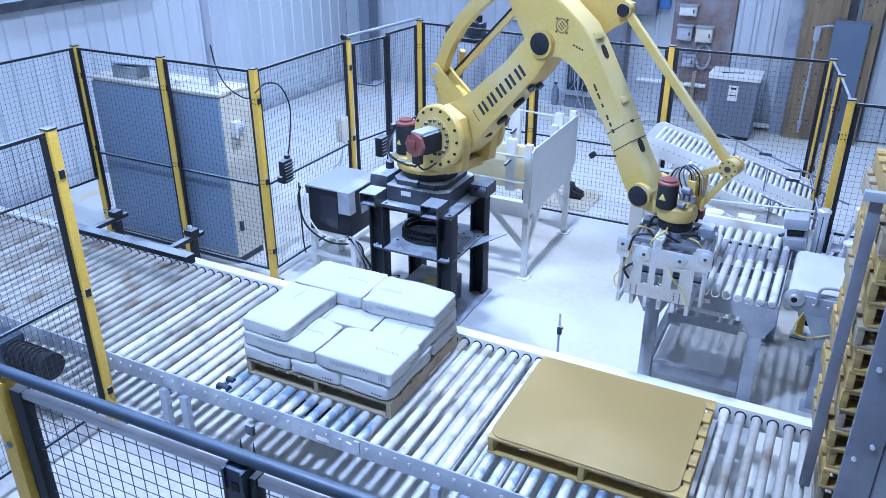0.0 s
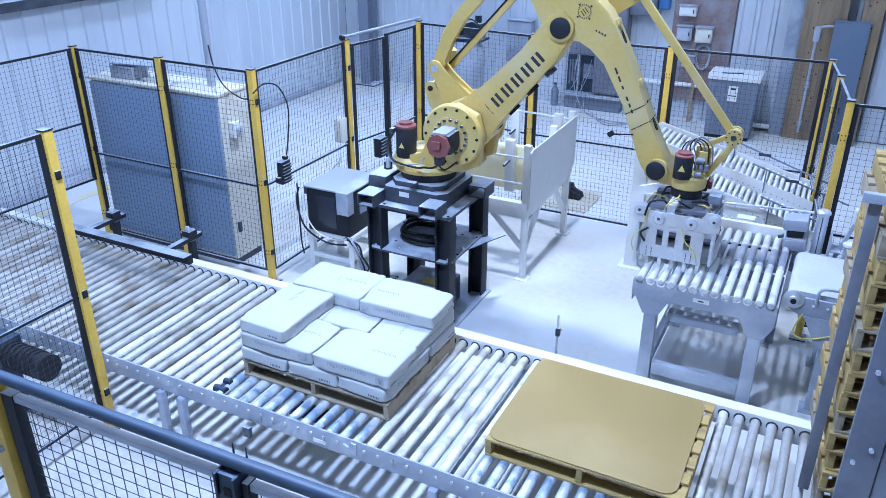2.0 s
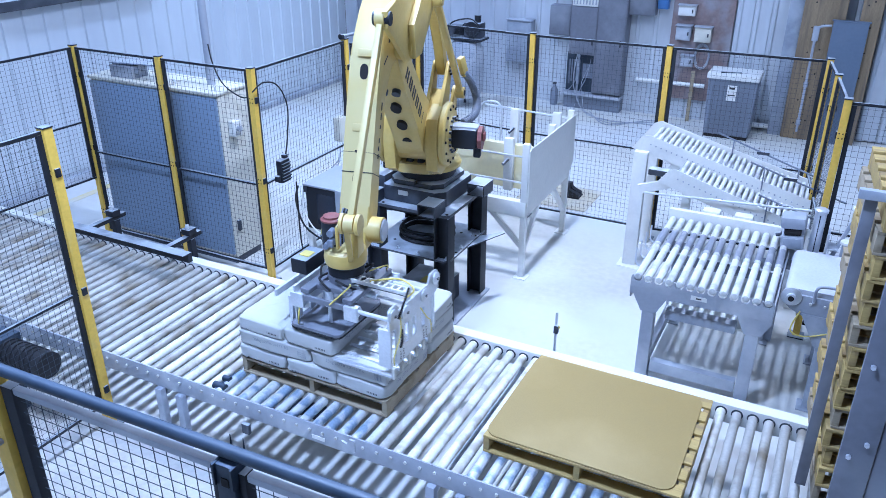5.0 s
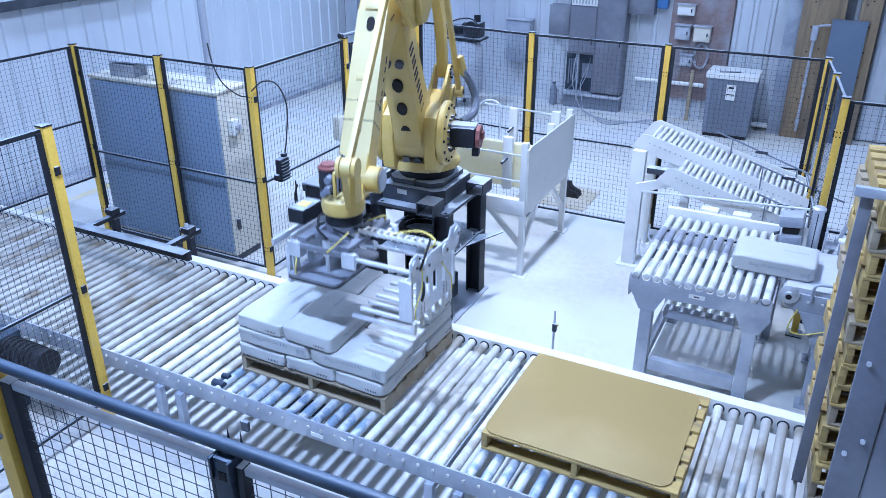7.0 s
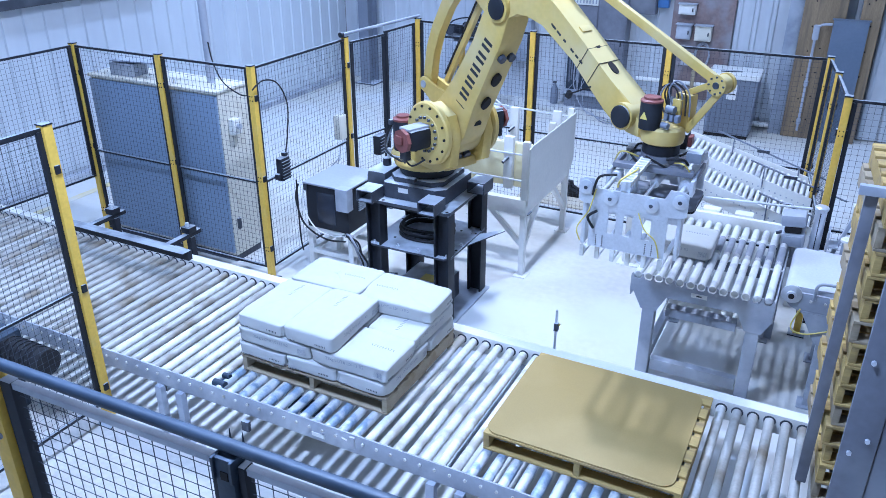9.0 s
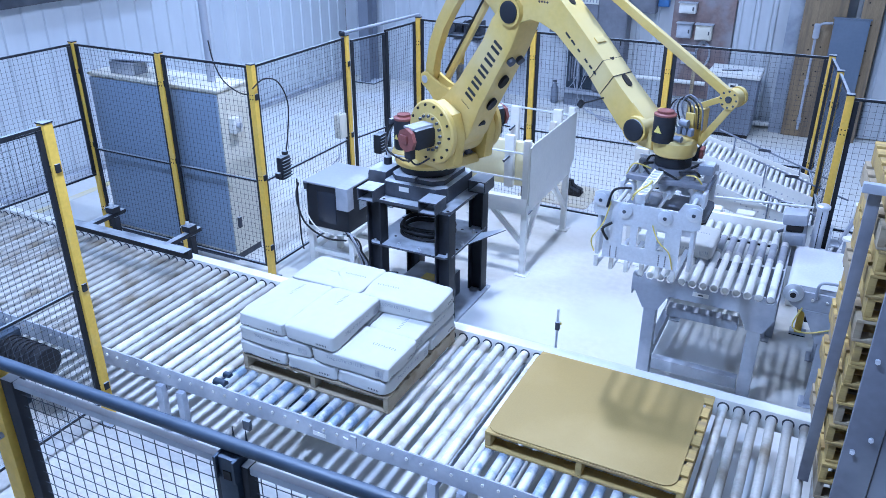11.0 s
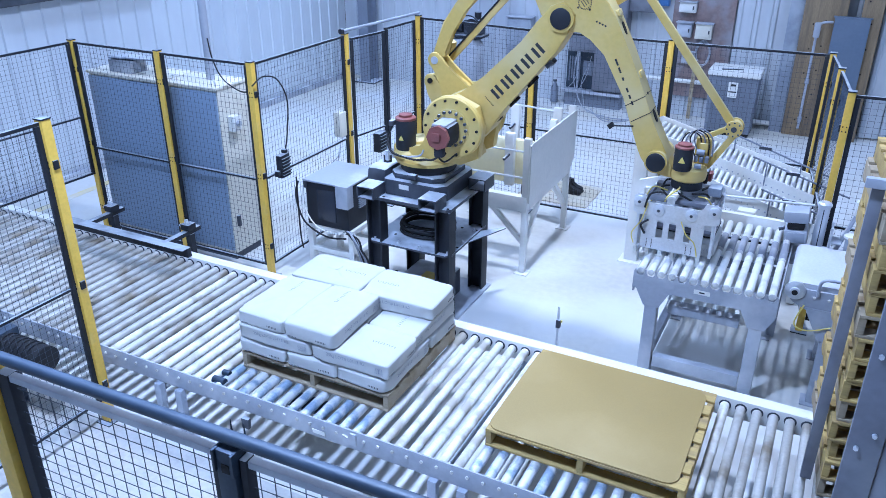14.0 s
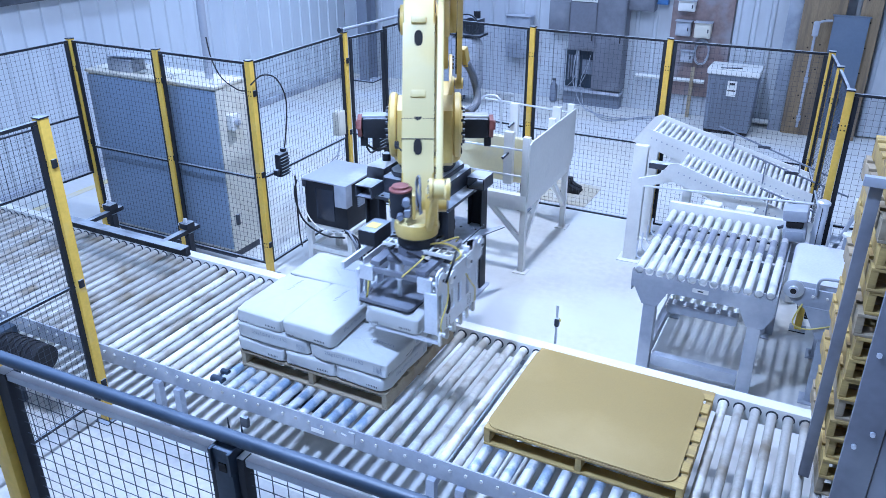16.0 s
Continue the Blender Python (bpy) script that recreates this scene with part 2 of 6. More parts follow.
def lathe(bm, prof, seg=32, m=I4):
    """A turned body: (radius, z) pairs round the z axis."""
    rings = []
    for r, z in prof:
        rings.append([bm.verts.new(m @ Vector((r * math.cos(a), r * math.sin(a), z))) for a in (2 * math.pi * i / seg for i in range(seg))])
    for a, b in zip(rings, rings[1:]):
        for i in range(seg):
            bm.faces.new((a[i], a[(i + 1) % seg], b[(i + 1) % seg], b[i]))
    bm.faces.new(rings[0][::-1])
    bm.faces.new(rings[-1])
    return bm


def slab(bm, outline, t0, t1, axes="xz", bevel=0.0, m=I4):
    """An outline pushed through from t0 to t1 along the axis that axes leaves out."""
    ix = ["xyz".index(a) for a in axes]
    k = 3 - sum(ix)

    def at(p, t):
        v = [0, 0, 0]
        v[ix[0]], v[ix[1]], v[k] = p[0], p[1], t
        return m @ Vector(v)
    a = [bm.verts.new(at(p, t0)) for p in outline]
    b = [bm.verts.new(at(p, t1)) for p in outline]
    fs = [bm.faces.new(a[::-1]), bm.faces.new(b)]
    n = len(outline)
    for i in range(n):
        fs.append(bm.faces.new((a[i], a[(i + 1) % n], b[(i + 1) % n], b[i])))
    if bevel:
        es = [e for f in fs[:2] for e in f.edges]
        bmesh.ops.bevel(bm, geom=es, offset=bevel, segments=2, affect="EDGES", profile=0.6)
    return bm


def rounded(w, h, r, n=5, cx=0.0, cy=0.0):
    pts = []
    for sx, sy, a0 in ((1, 1, 0), (-1, 1, 90), (-1, -1, 180), (1, -1, 270)):
        for i in range(n + 1):
            a = radians(a0 + 90 * i / n)
            pts.append((cx + sx * (w / 2 - r) + r * math.cos(a), cy + sy * (h / 2 - r) + r * math.sin(a)))
    return pts


def smooth_line(pts, n=8):
    pts = [Vector(p) for p in pts]
    out = []
    for i in range(len(pts) - 1):
        a, b, c, d = pts[max(i - 1, 0)], pts[i], pts[i + 1], pts[min(i + 2, len(pts) - 1)]
        for j in range(n):
            t = j / n
            out.append(0.5 * ((2 * b) + (c - a) * t + (2 * a - 5 * b + 4 * c - d) * t * t + (3 * b - a - 3 * c + d) * t ** 3))
    return out + [pts[-1]]


def tube(bm, pts, r, seg=8, n=6):
    """A hose or bent rod through the points."""
    line = smooth_line(pts, n) if n > 1 else [Vector(p) for p in pts]
    rings = []
    for i, p in enumerate(line):
        d = (line[min(i + 1, len(line) - 1)] - line[max(i - 1, 0)]).normalized()
        u = d.orthogonal().normalized() if not rings else (u - d * u.dot(d)).normalized()
        w = d.cross(u)
        rings.append([bm.verts.new(p + r * (math.cos(a) * u + math.sin(a) * w)) for a in (2 * math.pi * k / seg for k in range(seg))])
    for a, b in zip(rings, rings[1:]):
        for i in range(seg):
            bm.faces.new((a[i], a[(i + 1) % seg], b[(i + 1) % seg], b[i]))
    bm.faces.new(rings[0][::-1])
    bm.faces.new(rings[-1])
    return bm


def B():
    return bmesh.new()

# ---- the hall ----


def hall():
    tagged(link("floor", span(B(), (-9.2, -4, -0.2), (6.5, 13.5, 0)), M_FLOOR), "pale dusty concrete floor with powder on it", "floor", kind="structure")
    # Added slab; its greyer tone holds down the floor under the near lamp.
    tagged(link("walkway", span(B(), (-8.6, -3.9, 0.0), (6.1, 2.74, 0.004)), M_NEAR_FLOOR), "thin greyer slab added over the near floor to tone it down", "walkway", kind="structure")
    # Unseen ceiling, kept pale so that its bounce fills the hall.
    tagged(link("ceiling", span(B(), (-9.2, -4, 7.6), (6.5, 13.5, 7.8)), M_CEIL), "unseen pale hall ceiling that bounces fill light", "ceiling", kind="structure")

    def ribbed(name, p, q, inward, label, material=M_WALL):
        """A wall of upright ribbed sheets from p to q."""
        p, q, n = Vector(p), Vector(q), Vector(inward)
        d = (q - p).normalized()
        length = (q - p).length
        line, s = [], 0.0
        while s < length:
            for ds, off in ((0, 0), (0.21, 0), (0.225, 0.022), (0.275, 0.022), (0.29, 0)):
                if s + ds <= length:
                    line.append(p + d * (s + ds) + n * off)
            s += 0.3
        line += [q, q - n * 0.15, p - n * 0.15]
        bm = B()
        lo = [bm.verts.new((v.x, v.y, 0)) for v in line]
        hi = [bm.verts.new((v.x, v.y, 7.6)) for v in line]
        k = len(line)
        for i in range(k):
            bm.faces.new((lo[i], lo[(i + 1) % k], hi[(i + 1) % k], hi[i]))
        bm.faces.new(hi)
        tagged(link(name, bm, material), label, "wall", kind="structure")
    ribbed("wall_west", (-8.75, -4, 0), (-8.75, 13.3, 0), (1, 0, 0), "white ribbed metal sheet wall")
    ribbed("wall_north", (-8.74, 13.3, 0), (6.2, 13.3, 0), (0, -1, 0), "pale grey ribbed sheet wall behind the cell", M_WALLN)
    # East and south walls are out of view, added to close the hall.
    tagged(link("wall_east", span(B(), (6.2, -4, 0), (6.35, 13.45, 7.6)), M_WALL), "plain white hall wall, added out of view", "wall", kind="structure")
    tagged(link("wall_south", span(B(), (-8.9, -4.15, 0), (6.35, -4, 7.6)), M_WALL), "plain white hall wall, added out of view", "wall", kind="structure")
    tagged(link("trim", span(B(), (-8.72, -4, 2.34), (-8.60, 8.3, 2.46), 0.01), M_DKGREY), "dark steel girt along the wall", "girt", kind="structure")
    tagged(link("baseboard", span(B(), (-8.72, -3.9, 0), (-8.62, 13.2, 0.09), 0.01), M_GREY), "grey kerb strip along the wall foot", "kerb", kind="structure")
    line = B()
    span(line, (-8.2, 2.5, 0.001), (-8.08, 9.5, 0.005))
    tagged(link("floor_marking", line, M_LINE), "faded yellow line painted on the floor", "floor marking", kind="structure")
    for x, y in ((-8.0, 12.95), (6.0, 12.95)):
        col = thing("steel_column", "dark steel H-section column against the wall", "column", pose(x, y, 0), "hall columns", "structure")
        b = B()
        span(b, (-0.11, -0.17, 0), (0.11, -0.15, 7.6))
        span(b, (-0.11, 0.15, 0), (0.11, 0.17, 7.6))
        span(b, (-0.01, -0.15, 0), (0.01, 0.15, 7.6))
        part("shaft", b, M_BIN, col, smooth=False)
        part("base_plate", span(B(), (-0.22, -0.22, 0), (0.22, 0.22, 0.025), 0.004), M_DKGREY, col)
    # Unseen fixtures for LAMPS, most of them added as fill.
    for x, y, watt, cone in LAMPS:
        lamp = thing("unseen_bay_lamp", "round high-bay lamp assumed under the ceiling, out of view", "lamp", pose(x, y, LAMP_Z), "hall lamps")
        part("shade", lathe(B(), [(0.08, 0.3), (0.14, 0.26), (0.30, 0.04), (0.31, 0.0), (0.29, 0.0), (0.12, 0.22), (0.05, 0.24)], 24), M_GREY, lamp)
        part("stem", cyl(B(), (0, 0, 0.3), (0, 0, 0.39), 0.02, 8), M_GREY, lamp)
        part("lens", cyl(B(), (0, 0, 0.02), (0, 0, 0.03), 0.27, 24), M_GLOW, lamp)


hall()


def back_wall_things():
    Y = 13.27
    # big electrical cabinet with an open wiring bay
    c = thing("electrical_cabinet", "patchy grey steel electrical cabinet with an open wiring bay", "cabinet", pose(-3.55, Y, 0))
    b = B()
    span(b, (-0.34, -0.30, 0.98), (0.64, -0.01, 2.6), 0.01)
    span(b, (0.12, -0.30, 0.33), (0.64, -0.01, 0.979), 0.01)
    part("body", b, M_SLATE, c)
    part("side_box", span(B(), (-0.74, -0.24, 1.27), (-0.345, -0.01, 1.77), 0.01), M_SLATE, c)
    part("lid", span(B(), (-0.725, -0.255, 1.29), (-0.36, -0.241, 1.755), 0.004), M_SLATE, c)
    for x0, x1, z0, z1 in ((-0.32, 0.13, 1.02, 1.78), (0.155, 0.62, 0.36, 2.5)):
        d = part("door", span(B(), (x0, -0.318, z0), (x1, -0.302, z1), 0.004), M_SLATE, c)
        part("handle", span(B(), (x1 - 0.06, -0.335, 1.16), (x1 - 0.04, -0.319, 1.28), 0.003), M_BLACK, d)
    part("vent_panel", span(B(), (-0.32, -0.312, 1.80), (0.13, -0.302, 2.4), 0.003), M_WHITE, c, "white vent panel")
    for i in range(8):
        part("vent_slat", span(B(), (-0.30 + 0.055 * i, -0.33, 1.83), (-0.28 + 0.055 * i, -0.313, 2.38), 0.002), M_GREY, c)
    # Solid dark blocks stand in for hazy shade in the bay and hollow below.
    part("wiring_bay", span(B(), (-0.40, -0.14, 0.30), (0.115, -0.01, 0.975)), M_NAVY, c)
    part("foot", span(B(), (-0.40, -0.20, 0.0), (0.62, -0.01, 0.24)), M_BIN, c)
    part("bay_sill", span(B(), (-0.42, -0.30, 0.245), (0.64, -0.01, 0.298), 0.004), M_GREY, c)
    b = B()
    for x in (-0.40, -0.15):
        span(b, (x - 0.014, -0.29, 0.299), (x + 0.014, -0.26, 0.979))
    part("bay_frame", b, M_GREY, c)
    b = B()
    for i in range(5):
        span(b, (-0.36 + 0.045 * i, -0.155, 0.42 + 0.05 * (i % 2)), (-0.335 + 0.045 * i, -0.141, 0.86), 0.002)
    span(b, (-0.10, -0.17, 0.55), (0.08, -0.141, 0.80), 0.006)
    part("terminals", b, M_BIN, c)
    for k, pts in enumerate(([(-0.20, -0.2, 0.98), (-0.21, -0.32, 0.6), (-0.16, -0.36, 0.35), (0.0, -0.40, 0.06), (0.22, -0.55, 0.012)],
                             [(-0.15, -0.2, 0.95), (-0.17, -0.31, 0.55), (-0.30, -0.34, 0.34), (-0.42, -0.36, 0.31)],
                             [(0.05, -0.2, 0.9), (0.02, -0.31, 0.6), (-0.08, -0.36, 0.34), (-0.14, -0.42, 0.02)],
                             [(0.05, -0.32, 0.78), (-0.05, -0.34, 0.50), (-0.02, -0.36, 0.30), (0.12, -0.5, 0.012), (0.5, -0.7, 0.012)])):
        part("wire", tube(B(), pts, 0.006 if k else 0.010, 6), M_GREY, c)
    k = thing("floor_cable", "pale cables lying loose on the floor", "cable", pose(-2.4, 12.6, 0))
    for i in range(3):
        part("cable", tube(B(), [(-1.0, 0.1 + 0.1 * i, 0.012), (-0.5, -0.1 - 0.12 * i, 0.012), (0.1, 0.12 * i, 0.012), (0.6, -0.2 + 0.15 * i, 0.012)], 0.010, 6), M_GREY, k)
    # smaller boxes
    for x, z0, z1, w, d, mt, lab in ((-4.88, 0.71, 1.45, 0.46, 0.2, M_BLUEGREY, "grey steel switch box on the wall"),
                                     (-2.70, 1.70, 2.4, 0.44, 0.22, M_SLATE, "dark grey steel junction box high on the wall"),
                                     (-2.38, 1.81, 2.2, 0.18, 0.12, M_BLUE, "small blue plastic box on the wall"),
                                     (-1.98, 1.74, 1.9, 0.27, 0.12, M_WHITE, "white plastic junction box on the wall"),
                                     (-1.68, 1.34, 1.58, 0.26, 0.14, M_CABSIDE, "pale junction box on the wall"),
                                     (-1.99, 1.35, 1.58, 0.24, 0.14, M_GREY, "grey meter box on the wall"),
                                     (-1.88, 0.92, 1.10, 0.20, 0.10, M_GREY, "small grey socket box on the wall")):
        s = thing("switch_box", lab, "switch box", pose(x, Y - 0.055 * (x > -2.2), 0), "boxes on the wall")
        part("body", span(B(), (-w / 2, -d, z0), (w / 2, 0, z1), 0.012), mt, s)
        part("lid", span(B(), (-w / 2 + 0.02, -d - 0.014, z0 + 0.02), (w / 2 - 0.02, -d - 0.001, z1 - 0.03), 0.004), mt, s)
        part("latch", span(B(), (w / 2 - 0.05, -d - 0.03, (z0 + z1) / 2 - 0.03), (w / 2 - 0.03, -d - 0.015, (z0 + z1) / 2 + 0.03), 0.003), M_DKGREY, s)
        part("hood", span(B(), (-w / 2 - 0.015, -d - 0.03, z1 + 0.001), (w / 2 + 0.015, 0, z1 + 0.016), 0.003), M_GREY, s)
    k = thing("cable_coil", "pale coil of cable hung on the wall", "cable coil", pose(-1.66, Y - 0.06, 0))
    for i in range(3):
        b = B()
        tube(b, [((0.10 + 0.012 * i) * math.cos(a), -0.02 - 0.012 * i, 1.10 + (0.17 + 0.02 * i) * math.sin(a)) for a in (2 * math.pi * j / 10 for j in range(11))], 0.007, 6, 3)
        part("loop", b, M_GREY, k)
    part("hook", span(B(), (-0.01, -0.06, 1.25), (0.01, 0.0, 1.27)), M_DKGREY, k)
    k = thing("wall_slat", "pale wooden slat standing against the wall", "slat", pose(-1.75, Y - 0.14, 0))
    part("slat", span(B(), (-0.03, -0.02, 0), (0.03, 0.0, 0.86), 0.004), M_WOOD, k)
    # rust coloured wall panel, timber posts, pale columns
    p = thing("wall_panel", "rust-brown stained sheet on the wall", "panel", pose(-1.6, Y - 0.03, 0), kind="structure")
    part("sheet", span(B(), (-0.62, -0.02, 0.35), (0.36, 0.0, 3.2), 0.004), M_RUST, p)
    part("rail", span(B(), (-0.62, -0.06, 0.9), (0.36, -0.021, 0.97), 0.004), M_RUST, p)
    for x0, x1, lab in ((-1.22, -0.44, "white ribbed sheets on the wall between boards"), (0.85, 1.75, "white ribbed sheets beside the timber")):
        p = thing("wall_panel", lab, "panel", pose(x0, Y - 0.05, 0), "white sheets", "structure")
        n = round((x1 - x0) / 0.26)
        w = (x1 - x0) / n
        for i in range(n):
            part("sheet", slab(B(), [(w * i + 0.004, -0.01), (w * i + 0.03, -0.035), (w * i + 0.07, -0.035), (w * i + 0.09, -0.012), (w * (i + 1) - 0.004, -0.012), (w * (i + 1) - 0.004, 0.0), (w * i + 0.004, 0.0)], 0.02, 3.4, "xy"), M_WALLN, p, smooth=False)
    p = thing("wall_stanchion", "dusty blue-grey steel stanchion beside the timber", "stanchion", pose(-0.34, 13.0, 0), kind="structure")
    part("flange", span(B(), (-0.10, -0.02, 0), (0.10, 0.0, 4.2), 0.004), M_BLUEGREY, p)
    part("web", span(B(), (-0.015, 0.001, 0), (0.015, 0.20, 4.2)), M_BLUEGREY, p)
    for x0, x1 in ((-0.235, 0.36), (0.55, 0.83)):
        t = thing("timber_post", "brown timber board standing against the wall", "post", pose((x0 + x1) / 2, 12.98, 0), "timber posts", "structure")
        w = (x1 - x0) / 2
        part("shaft", span(B(), (-w, -0.06, 0), (w, 0.06, 4.2), 0.01), M_TIMBER, t)
        b = B()
        for i in range(7):
            for q in (-0.45, 0.1):
                cyl(b, (w * q, -0.061, 0.3 + 0.37 * i + 0.1 * q), (w * q, -0.068, 0.3 + 0.37 * i + 0.1 * q), 0.012, 8)
        part("bolts", b, M_DARK, t)
    d = thing("grey_panel_door", "slate-blue flat steel door on the wall", "panel door", pose(0.45, 12.87, 0))
    part("leaf", span(B(), (-0.24, -0.04, 0.7), (0.24, 0.0, 1.86), 0.006), M_DOOR, d)
    part("frame", span(B(), (-0.26, -0.045, 1.862), (0.26, 0.03, 1.88), 0.004), M_DOOR, d)
    part("stand", span(B(), (-0.20, 0.003, 0.0), (0.20, 0.045, 1.855), 0.006), M_DOOR, d)
    # pipes
    b = B()
    tube(b, [(-2.7, Y - 0.12, 0.62), (-1.55, Y - 0.12, 0.62)], 0.035, 10, 1)
    tube(b, [(-1.45, Y - 0.2, 0.1), (-0.35, Y - 0.2, 0.1), (-0.22, Y - 0.2, 0.12), (-0.2, Y - 0.2, 0.3)], 0.04, 10, 4)
    pipes = thing("wall_pipe", "white conduit pipes along the wall", "pipe")
    part("low_run", b, M_WHITE, pipes)
    b = B()
    tube(b, [(0.0, 12.80, 0.15), (0.0, 12.80, 1.5), (0.01, 12.80, 1.7), (0.06, 12.80, 1.78), (0.2, 12.80, 1.80)], 0.019, 10, 4)
    part("riser", b, M_GREY, pipes)
    part("conduit_body", span(B(), (-0.045, 12.76, 1.56), (0.045, 12.84, 1.78), 0.02), M_GREY, pipes)
    for z in (0.3, 0.9):
        part("coupling", cyl(B(), (0.0, 12.80, z - 0.04), (0.0, 12.80, z + 0.04), 0.032, 12), M_GREY, pipes)
    # grey plastic locker-like bin
    k = thing("storage_bin", "grey plastic storage bin with a pale lid on the floor", "bin", pose(-1.02, 12.65, 0))
    part("body", slab(B(), [(-0.34, 0.05), (0.34, 0.05), (0.37, 0.94), (-0.37, 0.94)], -0.24, 0.24, "xz", 0.015), M_BIN, k)
    b = B()
    for i in range(12):
        x = -0.29 + 0.053 * i
        box(b, (x, -0.25, 0.45), (0.012, 0.02, 0.75))
    part("ribs", b, M_BIN, k)
    part("lid", span(B(), (-0.39, -0.29, 0.942), (0.39, 0.27, 1.03), 0.015), M_WHITE, k, "pale dusty lid")
    part("notice", span(B(), (-0.06, -0.268, 0.62), (0.08, -0.262, 0.86)), M_WHITE, k, "white paper notice")
    b = B()
    span(b, (-0.05, -0.272, 0.70), (0.07, -0.2685, 0.715))
    span(b, (-0.03, -0.272, 0.80), (0.05, -0.2685, 0.83))
    part("print", b, M_PRINT, k)
    part("foot", span(B(), (-0.33, -0.23, 0), (0.33, 0.23, 0.049)), M_DARK, k)
    part("tool", bar(B(), (-0.2, -0.2, 1.036), (0.1, -0.1, 1.036), 0.05, 0.012), M_BLACK, k)
    # compressor with its tank
    c = thing("air_compressor", "dusty upright air tank with a black compressor on top", "compressor", pose(-5.55, 12.3, 0))
    part("tank", lathe(B(), [(0.05, 0.15), (0.24, 0.19), (0.3, 0.3), (0.3, 1.05), (0.24, 1.16), (0.05, 1.2)], 24), M_GREY, c)
    b = B()
    for a in range(3):
        x, y = 0.22 * math.cos(a * 2.1), 0.22 * math.sin(a * 2.1)
        cyl(b, (x, y, 0), (x, y, 0.25), 0.025, 8)
    part("legs", b, M_DKGREY, c)
    part("motor", cyl(B(), (-0.34, 0, 1.36), (-0.06, 0, 1.36), 0.10, 16), M_BLACK, c)
    part("air_filter", cyl(B(), (0.2, 0.02, 1.501), (0.2, 0.02, 1.62), 0.06, 14), M_BLACK, c)
    part("belt_guard", tube(B(), [(-0.3, -0.17, 1.3), (-0.2, -0.17, 1.5), (0.15, -0.17, 1.58), (0.32, -0.17, 1.42), (0.2, -0.17, 1.26)], 0.014, 6), M_BLACK, c)
    part("flywheel", cyl(B(), (0.16, -0.16, 1.40), (0.16, -0.12, 1.40), 0.13, 20), M_BLACK, c)
    part("deck", span(B(), (-0.4, -0.18, 1.2), (0.35, 0.18, 1.24), 0.005), M_BLACK, c)
    part("pump", span(B(), (-0.02, -0.1, 1.2405), (0.3, 0.14, 1.5), 0.03), M_DKGREY, c)
    part("pulley", cyl(B(), (-0.26, -0.14, 1.36), (-0.26, -0.18, 1.36), 0.1, 18), M_DKGREY, c)
    # extinguisher-like cylinder by the wall
    e = thing("gas_cylinder", "small grey gas cylinder on the wall", "cylinder", pose(-4.15, 13.1, 0))
    part("bottle", lathe(B(), [(0.03, 0.0), (0.068, 0.015), (0.068, 0.28), (0.03, 0.34), (0.022, 0.38)], 16), M_BIN, e)
    part("valve", span(B(), (-0.03, -0.02, 0.381), (0.03, 0.02, 0.42), 0.005), M_DKGREY, e)


back_wall_things()

# ---- safety fence ----


def fence_post(x, y, h, turn=0.0, material=None, w=0.06):
    t = thing("fence_post", "yellow square steel fence post bolted to the floor", "fence post", pose(x, y, 0, 0, 0, turn), "fence posts")
    part("shaft", span(B(), (-w / 2, -w / 2, 0.012), (w / 2, w / 2, h), 0.004), material or M_POST, t)
    part("base_plate", span(B(), (-0.07, -0.07, 0), (0.07, 0.07, 0.012), 0.002), M_BLACK, t)
    part("cap", span(B(), (-w / 2 - 0.004, -w / 2 - 0.004, h + 0.0005), (w / 2 + 0.004, w / 2 + 0.004, h + 0.012), 0.003), M_BLACK, t)
    for z in (0.35, h * 0.5, h - 0.3):
        k = part("clamp", span(B(), (-w / 2 - 0.012, -0.02, z - 0.03), (w / 2 + 0.012, 0.02, z + 0.03), 0.004), M_BLACK, t)
        b = B()
        for dx in (-0.014, 0.014):
            for dz in (-0.02, 0.02):
                cyl(b, (dx, -w / 2 - 0.001, z + dz), (dx, -w / 2 - 0.006, z + dz), 0.006, 6)
        part("bolts", b, M_DARK, k)
    return t


def fence_panel(p, q, z0, z1, label, fr=0.024, pitch=0.05, mid=True, wire=0.0011):
    """A welded mesh panel in a tube frame between two ground points."""
    p, q = Vector((*p, 0)), Vector((*q, 0))
    d = q - p
    a = math.degrees(math.atan2(d.y, d.x))
    L = d.length
    t = thing("mesh_fence", label, "fence", pose(p.x, p.y, 0, 0, 0, a), "mesh fence panels")
    g = 0.033
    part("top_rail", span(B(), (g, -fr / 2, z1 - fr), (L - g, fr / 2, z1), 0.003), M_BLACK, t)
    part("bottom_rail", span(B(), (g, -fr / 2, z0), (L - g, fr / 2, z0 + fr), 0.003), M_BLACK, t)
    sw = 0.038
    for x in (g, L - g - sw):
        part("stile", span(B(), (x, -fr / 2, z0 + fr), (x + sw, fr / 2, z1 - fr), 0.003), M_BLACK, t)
    zm = z0 + (z1 - z0) * 0.45
    if mid:
        part("mid_rail", span(B(), (g + sw, -fr / 2, zm - 0.01), (L - g - sw, fr / 2, zm + 0.01), 0.003), M_BLACK, t)
    b = B()
    n = int((L - 2 * g - 2 * fr) / pitch)
    for i in range(1, n + 1):
        x = g + fr + i * (L - 2 * g - 2 * fr) / (n + 1)
        box(b, (x, 0, (z0 + z1) / 2), (2 * wire, 2 * wire, z1 - z0 - 0.02))
    n = int((z1 - z0) / pitch)
    for i in range(1, n):
        box(b, (L / 2, 0.0045, z0 + i * (z1 - z0) / n), (L - 2 * g - 0.02, 1.5 * wire, 1.5 * wire))
    tagged(part("mesh", b, M_WIRE, t, smooth=False), kind="stuff")
    return t


FH = 2.22
